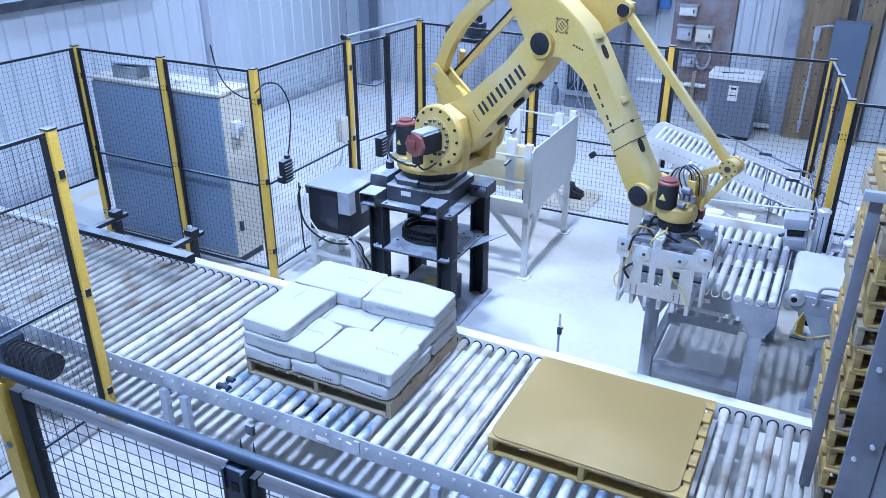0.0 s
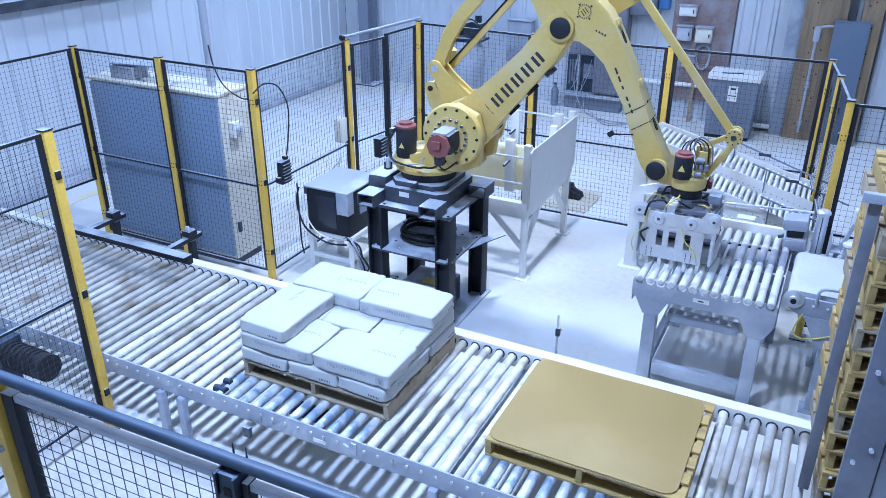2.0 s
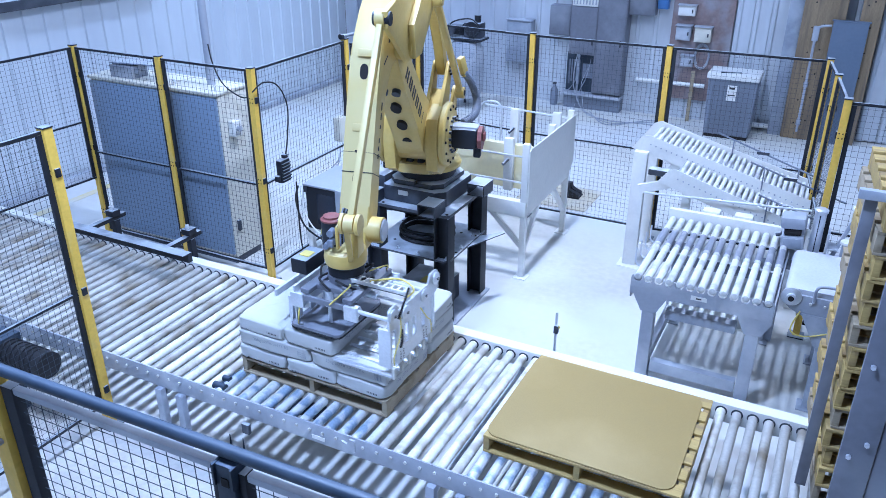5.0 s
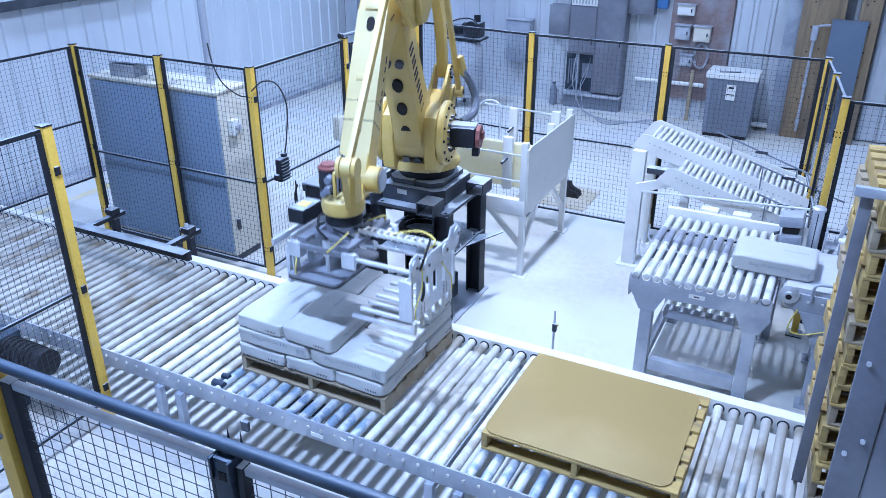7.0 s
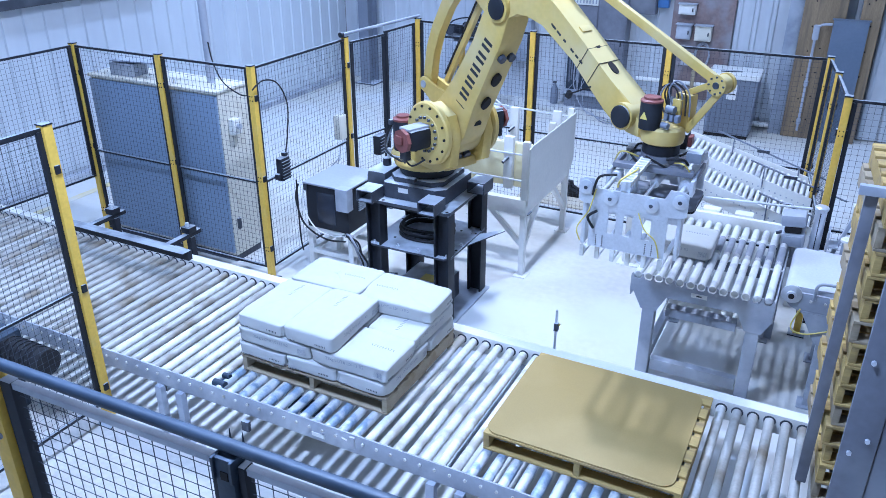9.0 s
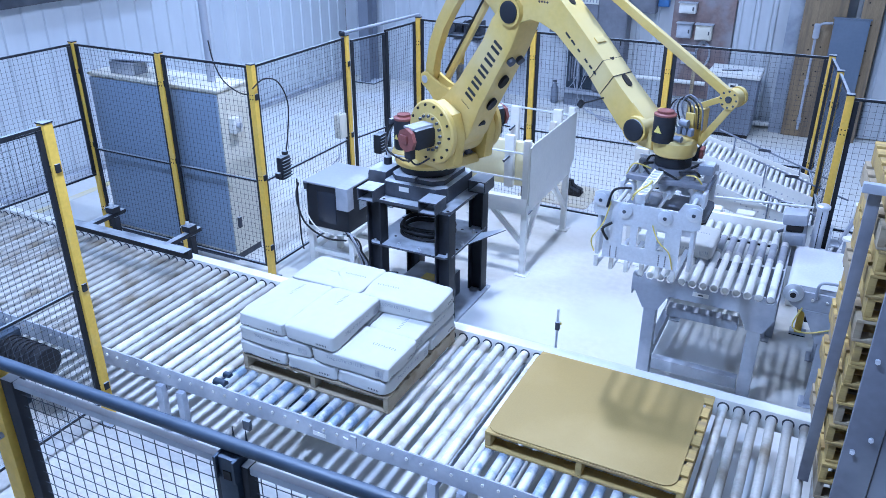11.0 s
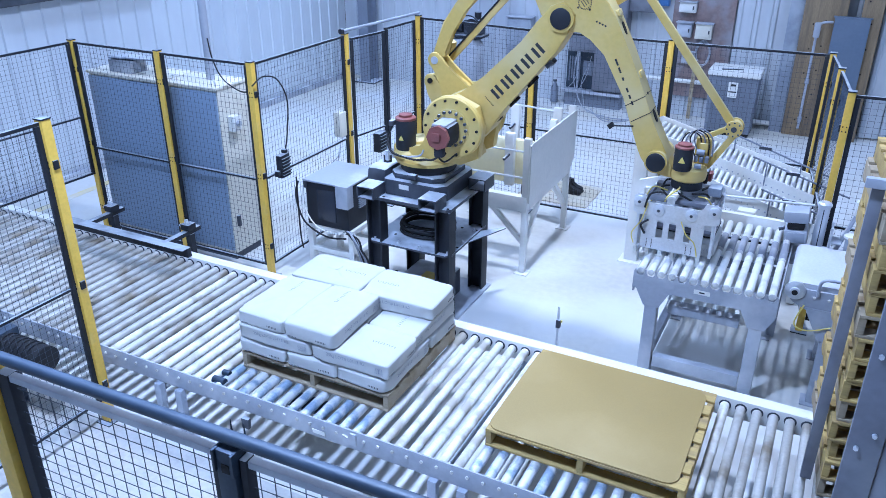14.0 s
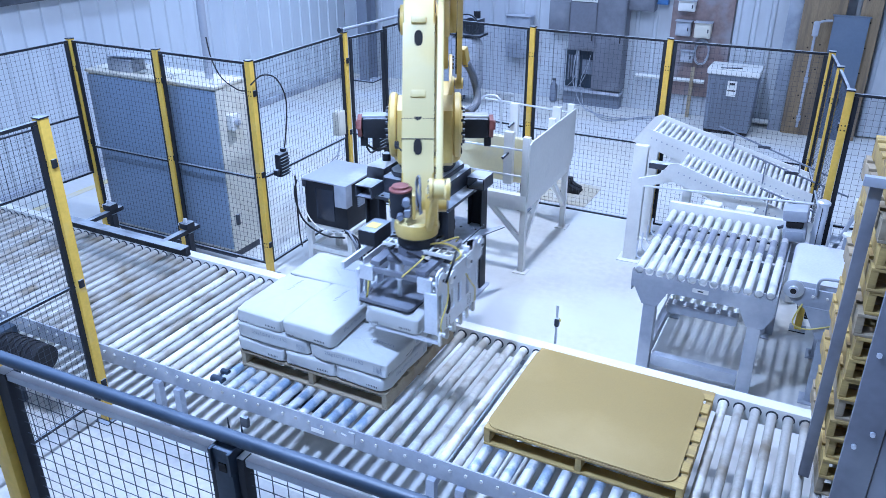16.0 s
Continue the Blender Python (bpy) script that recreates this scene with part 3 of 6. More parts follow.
FN = 2.38


def fences():
    lab = "black steel mesh fence panel between yellow posts"
    run = [(-6.80, 5.235), (-5.59, 5.235), (-4.44, 5.235), (-4.44, 6.82)]
    for x, y in run:
        fence_post(x, y, FH)
    for a, b in zip(run, run[1:]):
        fence_panel(a, b, 0.12, FH - 0.01, lab)
    fence_panel((-6.80, 5.235), (-6.86, 3.95), 0.75, FH - 0.01, lab)
    back = [(-4.29, 8.22), (-2.72, 8.06), (-1.19, 8.06), (0.35, 8.1)]
    for x, y in back:
        fence_post(x, y, FH)
    for a, b in zip(back, back[1:]):
        fence_panel(a, b, 0.12, FH - 0.01, lab)
    right = [(0.35, 8.1), (0.45, 7.42), (0.56, 6.55)]
    for x, y in right[1:]:
        fence_post(x, y, FH)
    for a, b in zip(right, right[1:]):
        fence_panel(a, b, 0.12, FH - 0.01, lab, pitch=0.05)
    fence_panel((0.56, 6.56), (2.66, 6.62), 0.12, FH - 0.02, lab)
    fence_post(2.66, 6.62, FH)
    # the gate in the far left run, with a round head rail
    gate = fence_panel((-4.44, 6.88), (-4.333, 7.515), 0.12, FH - 0.06, "black mesh sliding gate under a round rail")
    gate.name = "mesh_gate"
    fence_panel((-4.333, 7.465), (-4.29, 8.16), 0.12, FH - 0.03, lab)
    t = thing("fence_post", "black steel gate post", "fence post", pose(-4.333, 7.49, 0), "fence posts")
    part("shaft", span(B(), (-0.014, -0.0065, 0), (0.014, 0.0065, FH - 0.03), 0.002), M_BLACK, t)
    part("base_plate", span(B(), (-0.07, -0.07, 0), (0.07, 0.07, 0.012), 0.002), M_BLACK, t)
    r = thing("gate_rail", "round grey steel rail over the gate", "rail", pose(0, 0, 0))
    part("tube", cyl(B(), (-4.44, 6.8, FH + 0.035), (-4.29, 8.24, FH + 0.035), 0.017, 14), M_BLUEGREY, r)
    part("end_knob", cyl(B(), (-4.44, 6.78, FH + 0.035), (-4.445, 6.745, FH + 0.035), 0.03, 14), M_BLACK, r)
    # near left post and its panel
    fence_post(-4.05, 2.74, FN, w=0.07)
    fence_panel((-4.05, 2.74), (-4.07, 1.35), 0.2, FN - 0.01, lab, pitch=0.045)
    # switch box and cable on the corner post
    s = thing("junction_box", "pale grey plastic box on a fence post", "box", pose(-4.47, 6.74, 0))
    part("body", span(B(), (-0.05, -0.10, 1.10), (0.04, 0.02, 1.38), 0.008), M_CABSIDE, s)
    part("cover", span(B(), (-0.045, -0.114, 1.11), (0.035, -0.101, 1.37), 0.004), M_CABSIDE, s)
    b = B()
    tube(b, [(-0.02, -0.05, 1.02), (0.0, -0.12, 0.9), (-0.06, -0.2, 0.8), (0.02, -0.16, 0.86), (0.0, -0.1, 0.95)], 0.006, 6)
    part("cable", b, M_GREY, s)
    g = thing("gate_switch", "black ribbed gate switch hung on the mesh", "switch", pose(-4.36, 5.50, 0))
    part("body", span(B(), (-0.04, -0.085, 1.03), (0.03, 0.065, 1.27), 0.02), M_BLACK, g)
    b = B()
    for i in range(6):
        box(b, (0.037, -0.01, 1.06 + 0.034 * i), (0.016, 0.13, 0.012))
    span(b, (-0.03, -0.13, 1.06), (0.02, -0.086, 1.12), 0.01)
    span(b, (-0.03, 0.0, 1.271), (0.02, 0.05, 1.31), 0.01)
    part("ribs", b, M_BLACK, g)
    b = B()
    tube(b, [(-0.02, -0.34, 2.02), (0.0, -0.2, 2.08), (0.02, -0.02, 2.02), (0.04, 0.08, 1.8), (0.02, 0.07, 1.5), (0.0, 0.04, 1.3)], 0.007, 8)
    part("cable", b, M_RUBBER, g)
    g = thing("gate_switch", "black ribbed gate switch on the gate post", "switch", pose(-4.34, 7.32, -0.05))
    part("body", span(B(), (-0.05, -0.09, 0.81), (0.05, 0.08, 1.05), 0.02), M_BLACK, g)
    b = B()
    for i in range(5):
        box(b, (0.058, -0.01, 0.85 + 0.04 * i), (0.018, 0.15, 0.012))
    part("ribs", b, M_BLACK, g)


fences()


def near_gate():
    """The dark tubular gate close to the camera."""
    ang = 1.5
    base = pose(-1.83, 0.805, 0, 0, 0, ang)
    t = thing("guard_gate", "navy tubular guard gate with black mesh", "gate", base)
    part("head_tube", cyl(B(), (-1.2, 0, FN), (2.6, 0, FN), 0.021, 16), M_NAVY, t)
    for x0, x1 in ((0.0, 0.915), (0.992, 2.5)):
        part("top_rail", span(B(), (x0 + 0.026, -0.014, FN - 0.078), (x1 - 0.026, 0.014, FN - 0.052), 0.004), M_GREY, t, "pale grey rail under the tube")
        for x in (x0, x1 - 0.025):
            part("stile", span(B(), (x, -0.02, 0.3), (x + 0.025 + 0.03 * (x == 0), 0.02, FN - 0.05), 0.004), M_BLACK, t)
        part("bottom_rail", span(B(), (x0 + 0.05, -0.02, 0.3), (x1 - 0.05, 0.02, 0.34), 0.004), M_BLACK, t)
        b = B()
        n = int((x1 - x0) / 0.052)
        for i in range(1, n):
            box(b, (x0 + i * (x1 - x0) / n, 0, (FN + 0.22) / 2), (0.0022, 0.0022, FN - 0.40))
        for i in range(1, 43):
            box(b, ((x0 + x1) / 2, 0.004, 0.34 + i * 0.047), (x1 - x0 - 0.05, 0.0021, 0.0021))
        tagged(part("mesh", b, M_WIRE, t, smooth=False), kind="stuff")
    part("middle_post", span(B(), (0.921, -0.035, 0.0), (0.986, 0.03, FN - 0.026), 0.005), M_NAVY, t)
    for x in (0.921, 0.986):
        part("bracket", span(B(), (x - 0.004, -0.045, FN - 0.10), (x + 0.004, 0.035, FN - 0.024)), M_NAVY, t)
    for x in (0.93, 0.977):
        part("pin", cyl(B(), (x, 0.036, FN - 0.03), (x, 0.036, FN + 0.03), 0.005, 8, 0.001), M_NAVY, t)
    b = B()
    # Dark box stands in for the shaded slot in the post.
    box(b, (0.955, -0.0365, FN - 0.085), (0.026, 0.003, 0.03))
    part("slot", b, M_DARK, t)
    part("yellow_post", span(B(), (-0.085, -0.04, 0.0), (-0.015, 0.04, FN - 0.03), 0.005), M_POST, t, "yellow steel post")
    b = B()
    for z in (0.6, 1.2, 1.7, 2.1):
        cyl(b, (-0.04, -0.041, z), (-0.04, -0.055, z), 0.012, 8)
    part("studs", b, M_GREY, t)


near_gate()

# ---- pallet conveyor ----
RZ = 0.56
YN, YF = 2.87, 4.32


def pallet_conveyor():
    t = thing("roller_conveyor", "long zinc roller conveyor for pallets with pale steel side rails", "conveyor")
    x0, x1 = -8.3, 0.98
    b = B()
    span(b, (x0, YN - 0.006, 0.44), (x1, YN + 0.006, 0.587), 0.002)
    span(b, (x0, YN + 0.006, 0.44), (x1, YN + 0.05, 0.446))
    part("near_rail", b, M_GREY, t)
    b = B()
    span(b, (x0, YF - 0.006, 0.44), (x1, YF + 0.006, 0.587), 0.002)
    span(b, (x0, YF + 0.006, 0.578), (x1, YF + 0.09, 0.587))
    part("far_rail", b, M_WHITE, t, "rail white with powder")
    b = B()
    x = x0 + 0.05
    while x < x1:
        cyl(b, (x, YN - 0.007, 0.535), (x, YN - 0.018, 0.535), 0.011, 6)
        x += 0.104
    part("bolts", b, M_STEEL, t)
    first = None
    n = int((x1 - x0) / 0.104)
    for i in range(n):
        x = x0 + 0.06 + 0.104 * i
        if first is None:
            b = B()
            lathe(b, [(0.012, YN + 0.008), (0.03, YN + 0.012), (0.0315, YN + 0.02), (0.0315, YF - 0.02), (0.03, YF - 0.012), (0.012, YF - 0.008)], 18,
                  Matrix.Rotation(radians(-90), 4, "X"))
            first = part("roller", b, M_STEEL, t, at=pose(x, 0, RZ - 0.0315))
            dirty = first.data.copy()
            dirty.materials[0] = M_STEELD
        else:
            r = share("roller", first, t, pose(x, 0, RZ - 0.0315))
            if x < -3.9 + 0.5 * math.sin(i * 2.3) or x > 0.24:
                r.data = dirty
    # roller end seats in the far rail
    b = B()
    for i in range(n):
        x = x0 + 0.06 + 0.104 * i
        cyl(b, (x, YF - 0.0075, RZ - 0.0315), (x, YF - 0.0065, RZ - 0.0315), 0.04, 14)
    part("seat_ring", b, M_DKGREY, t)
    for x in (-7.95, -5.75, -3.56, -1.30):
        for y in (YN - 0.02, YF + 0.03):
            for dx in (0, 0.2):
                part("leg", span(B(), (x + dx - 0.03, y - 0.025, 0.012), (x + dx + 0.03, y + 0.025, 0.4395), 0.004), M_GREY, t)
        part("crossbar", span(B(), (x - 0.02, YN + 0.02, 0.36), (x + 0.02, YF - 0.02, 0.41), 0.004), M_GREY, t)
        part("foot", span(B(), (x - 0.07, YN - 0.09, 0), (x + 0.27, YN + 0.05, 0.0115), 0.002), M_GREY, t)
        part("foot", span(B(), (x - 0.07, YF - 0.04, 0), (x + 0.27, YF + 0.1, 0.0115), 0.002), M_GREY, t)
    # rails of the lowered transfer beneath the two stations
    for xa, xb in ((-3.05, -1.75), (-1.05, 0.15)):
        sl = None
        for k in range(12):
            x = x0 + 0.06 + 0.104 * int((xa - x0) / 0.104) + 0.104 * k
            if sl is None:
                sl = part("drive_sleeve", cyl(B(), (0, YN + 0.03, 0), (0, YN + 0.30, 0), 0.0325, 16), M_STEELB, t, "blue worn sleeve over a roller", at=pose(x, 0, RZ - 0.0315))
            else:
                share("drive_sleeve", sl, t, pose(x, 0, RZ - 0.0315))
    part("photo_bracket", slab(B(), [(0, 0), (0.1, 0), (0.1, 0.09), (0.06, 0.09), (0.04, 0.05), (0.0, 0.06)], YN - 0.06, YN - 0.047, "xz", m=pose(-1.93, 0, 0.52)), M_GREY, t)
    part("rating_plate", span(B(), (-2.2, YN - 0.012, 0.47), (-2.1, YN - 0.0075, 0.5)), M_WHITE, t)
    part("stop_post", span(B(), (0.62, YN - 0.12, 0.3), (0.74, YN - 0.05, 0.78), 0.006), M_WHITE, t)
    for x in (-3.06,):
        b = B()
        span(b, (x - 0.02, YN + 0.03, 0.50), (x + 0.02, YN + 0.26, 0.555), 0.006)
        cyl(b, (x - 0.05, YN + 0.08, 0.55), (x + 0.05, YN + 0.08, 0.55), 0.028, 14)
        cyl(b, (x - 0.03, YN + 0.16, 0.565), (x + 0.03, YN + 0.16, 0.565), 0.022, 14)
        part("pallet_stop", b, M_NAVY, t, "dark pallet stop between rollers")
    part("lift_plate", span(B(), (-2.58, YN + 0.16, 0.46), (-2.28, YN + 0.30, 0.485), 0.004), M_NAVY, t, "dark blue lift plate under the rollers")
    part("cable_tray", span(B(), (-2.75, YN - 0.08, 0.36), (-2.69, YN - 0.05, 0.44), 0.004), M_DKGREY, t)
    # dark motor below the near rail and its drive
    m = thing("gear_motor", "black gear motor beside the roller conveyor", "motor", pose(-4.55, 2.55, 0))
    part("body", cyl(B(), (-0.22, 0, 0.58), (0.16, 0, 0.58), 0.098, 20), M_RUBBER, m)
    part("fan_cover", cyl(B(), (0.161, 0, 0.58), (0.22, 0, 0.58), 0.104, 20), M_RUBBER, m)
    for k in range(7):
        part("cooling_rib", cyl(B(), (-0.19 + 0.05 * k, 0, 0.58), (-0.178 + 0.05 * k, 0, 0.58), 0.107, 20), M_RUBBER, m)
    part("gearbox", span(B(), (-0.42, -0.09, 0.46), (-0.22, 0.12, 0.69), 0.015), M_NAVY, m)
    part("stand", span(B(), (-0.4, -0.06, 0), (-0.26, 0.08, 0.459), 0.006), M_NAVY, m)
    # guide bar on the far side
    g = thing("guide_bar", "dark steel pallet guide bar over the rollers", "guide bar")
    b = B()
    span(b, (-6.1, 4.12, 0.7), (-4.42, 4.17, 0.79), 0.004)
    span(b, (-6.1, 4.06, 0.785), (-4.42, 4.12, 0.792), 0.001)
    part("channel", b, M_BLACK, g)
    for x in (-5.75, -4.75):
        p = part("bracket", span(B(), (x - 0.03, 4.2, 0.725), (x + 0.03, 4.62, 0.765), 0.004), M_BLACK, g)
        part("post", span(B(), (x - 0.03, 4.47, 0.0), (x + 0.03, 4.53, 0.719), 0.004), M_BLACK, g)
        part("clamp", span(B(), (x - 0.05, 4.44, 0.771), (x + 0.05, 4.54, 0.83), 0.006), M_BLACK, g)
        b = B()
        cyl(b, (x, 4.475, 0.831), (x, 4.475, 0.87), 0.018, 8)
        cyl(b, (x - 0.05, 4.475, 0.80), (x - 0.085, 4.475, 0.80), 0.014, 8)
        part("screws", b, M_ALU, p)
        part("arm", span(B(), (x - 0.03, 4.17, 0.735), (x + 0.03, 4.2, 0.765), 0.002), M_BLACK, g)


pallet_conveyor()


def pallet(at, wood, label, group):
    """Deck boards along x over three stringers along y, 1.22 by 1.02 by 0.13 m; origin at the bottom corner."""
    t = thing("wooden_pallet", label, "pallet", at, group)
    W, D, H = 1.219, 1.016, 0.13
    s = None
    for x in (0.0, W / 2 - 0.019, W - 0.038):
        if s is None:
            s = part("stringer", span(B(), (0, 0.003, 0.016), (0.038, D - 0.003, H - 0.018), 0.003), wood, t, at=pose(x, 0, 0))
        else:
            share("stringer", s, t, pose(x, 0, 0))
    s = None
    n = 7
    for i in range(n):
        y = i * (D - 0.1) / (n - 1)
        if s is None:
            s = part("deck_board", span(B(), (0, 0, H - 0.0175), (W, 0.1, H), 0.003), wood, t, at=pose(0, y, 0))
        else:
            share("deck_board", s, t, pose(random.uniform(-0.006, 0.006), y, random.uniform(-0.0005, 0.0012)))
    s = None
    for y in (0.0, D / 2 - 0.05, D - 0.1):
        if s is None:
            s = part("bottom_board", span(B(), (0, 0, 0), (W, 0.1, 0.0155), 0.003), wood, t, at=pose(0, y, 0))
        else:
            share("bottom_board", s, t, pose(0, y, 0))
    return t


BP = (-3.02, 3.165)
SP = (-1.09, 3.154)
pallet(pose(*BP, RZ), M_WOOD, "weathered wooden pallet under white bags on the rollers", "pallets on the conveyor")
pallet(pose(*SP, RZ), M_WOODNEW, "wooden pallet under a brown board on the rollers", "pallets on the conveyor")
sheet = thing("slip_board", "brown hardboard sheet with rounded corners on a pallet", "board", pose(SP[0] + 0.585, SP[1] + 0.5, RZ + 0.1335))
part("board", slab(B(), rounded(1.17, 0.985, 0.085, 8), 0, 0.006, "xy", 0.0015), M_BOARD, sheet)

# ---- bags ----
BAG_L, BAG_W, BAG_H = 0.618, 0.412, 0.121


def bag_mesh(seed):
    """A filled block-bottom paper bag with soft edges and creases; origin at its bottom."""
    noise.seed_set(seed)
    bm = B()
    nu, nv = 120, 40
    rows = []

    def sg(c, e):
        return math.copysign(abs(c) ** e, c)
    for j in range(nv + 1):
        ph = -math.pi / 2 + math.pi * j / nv
        row = []
        for i in range(nu):
            th = 2 * math.pi * i / nu
            x, y = sg(math.cos(th), 0.13), sg(math.sin(th), 0.13)
            c = abs(math.cos(ph)) ** 0.14
            z = sg(math.sin(ph), 0.22)
            v = Vector((x * c * BAG_L / 2, y * c * BAG_W / 2, (z + 1) * BAG_H / 2))
            k = noise.noise(v * 6.0 + Vector((seed, 0, 0))) * 0.015 + noise.noise(v * 17.0) * 0.005
            k -= 0.012 * (1 - abs(noise.noise(v * 7.0 + Vector((0, seed, 0))))) ** 9 * (1 - 0.75 * max(0.0, min(1.0, (z - 0.2) / 0.8)))
            sag = 0.010 * (abs(x) * c) ** 4 * max(z, 0)
            v += Vector((x * k, y * k, k * 0.8 * (z > -0.3) - sag))
            row.append(bm.verts.new(v))
        rows.append(row)
    for a, b in zip(rows, rows[1:]):
        for i in range(nu):
            bm.faces.new((a[i], a[(i + 1) % nu], b[(i + 1) % nu], b[i]))
    bmesh.ops.remove_doubles(bm, verts=bm.verts, dist=1e-4)
    return bm


def lettering(text, height):
    """A thin mesh of the words in the built-in font, centred, lying in x and y."""
    cu = bpy.data.curves.new("lettering", "FONT")
    cu.body, cu.size, cu.align_x, cu.align_y = text, height, "CENTER", "CENTER"
    cu.resolution_u = 2
    ob = new("lettering", cu)
    bpy.context.view_layer.update()
    me = bpy.data.meshes.new_from_object(ob.evaluated_get(bpy.context.evaluated_depsgraph_get()))
    bm = B()
    bm.from_mesh(me)
    bpy.data.objects.remove(ob)
    bpy.data.curves.remove(cu)
    bpy.data.meshes.remove(me)
    return bm


def drape(bm, tree):
    """Lay flat print onto the skin of a bag, a hair proud of it."""
    for v in bm.verts:
        co, n, _, _ = tree.find_nearest(v.co)
        v.co = co + n * 0.0014
    return bm


def print_bars(rows, thin=0.3):
    """Rows of thin strokes where lettering stands: (u, v, z, length, height, count, face)."""
    b = B()
    for x, y, z, ln, h, n, face in rows:
        w = ln / n
        for i in range(n):
            c = x - ln / 2 + w * (i + 0.5)
            e = w * thin / 2
            lean = e * (1 if i % 2 else -1)
            if face == "top":
                q = [(c - e - lean, y - h / 2, z), (c + e - lean, y - h / 2, z), (c + e + lean, y + h / 2, z), (c - e + lean, y + h / 2, z)]
            elif face == "side":
                q = [(c - e, y, z - h / 2), (c + e, y, z - h / 2), (c + e, y, z + h / 2), (c - e, y, z + h / 2)]
            else:
                q = [(y, c - e, z - h / 2), (y, c + e, z - h / 2), (y, c + e, z + h / 2), (y, c - e, z + h / 2)]
            b.faces.new([b.verts.new(p) for p in q])
    return b


def bag(at, label, kind=0, plump=1.0):
    t = thing("paper_bag", label, "bag", at, "bags of powder")
    skin = bag_mesh(3 + kind)
    bmesh.ops.scale(skin, vec=(1, 1, plump), verts=skin.verts)
    tree = BVHTree.FromBMesh(skin)
    body = part("body", skin, M_BAG, t, smooth=False)
    body.data.shade_smooth()
    rows = [(0.15, 0.02, BAG_H, 0.19, 0.024, 9, "top")]
    for y in (-BAG_W / 2, BAG_W / 2):
        rows += [(0.24, y, 0.055, 0.07, 0.045, 8, "side")]
    part("print", drape(print_bars(rows, 0.34), tree), M_INK, t, "grey print bars", smooth=False)
    rows = []
    for y, sgn in ((BAG_L / 2, 1), (-BAG_L / 2, -1)):
        rows += [(0.10 * sgn, y, 0.040, 0.09, 0.013, 7, "end"), (-0.14 * sgn, y, 0.020, 0.07, 0.008, 6, "end")]
    part("print", drape(print_bars(rows, 0.45), tree), M_PRINT, t, "small dark print bars", smooth=False)
    for y, a in ((-BAG_W / 2, 0), (BAG_W / 2, 180)):
        words = lettering("25kg LOT# L0113 R2", 0.034)
        words.transform(pose(0, y, 0.076, 0, 0, a) @ pose(-0.02, 0, 0, 90))
        part("lettering", drape(words, tree), M_INK, t, "grey lot number lettering", smooth=False)
    return t


LH = 0.116
L1 = RZ + 0.132
L3 = L1 + 2 * LH


def loaded_bags():
    """Three layers: ends to the front below and on top, long sides to the front between them."""
    lab = "white paper bag of powder with grey print stacked on a pallet"
    x0, y0 = BP
    k = 0
    for lay in range(3):
        z = L1 + LH * lay
        if lay == 1:
            spots = [(0.305 + 0.612 * i, 0.205, 0) for i in range(2)] + [(0.205 + 0.406 * i, 0.715, 270 if i == 2 else 90) for i in range(3)]
        else:
            spots = [(0.205 + 0.406 * i, 0.30, 90) for i in range(3 if lay == 0 else 1)] + [(0.305 + 0.612 * i, 0.815, 180 * i) for i in range(2)]
        for x, y, a in spots:
            bag(pose(x0 + x + random.uniform(-0.006, 0.006), y0 + y + random.uniform(-0.006, 0.006), z, 0, 0, a + random.uniform(-1.2, 1.2)), lab, k)
            k += 1


loaded_bags()
bag_a = bag(I4, "white paper bag of powder carried by the gripper", 21, 1.1)
bag_b = bag(I4, "white paper bag of powder coming in on the belt", 22, 1.15)

# ---- pick table, belt and chutes ----
TZ = 1.02
TX0, TX1, TY0, TY1 = -0.70, 0.37, 5.12, 6.42


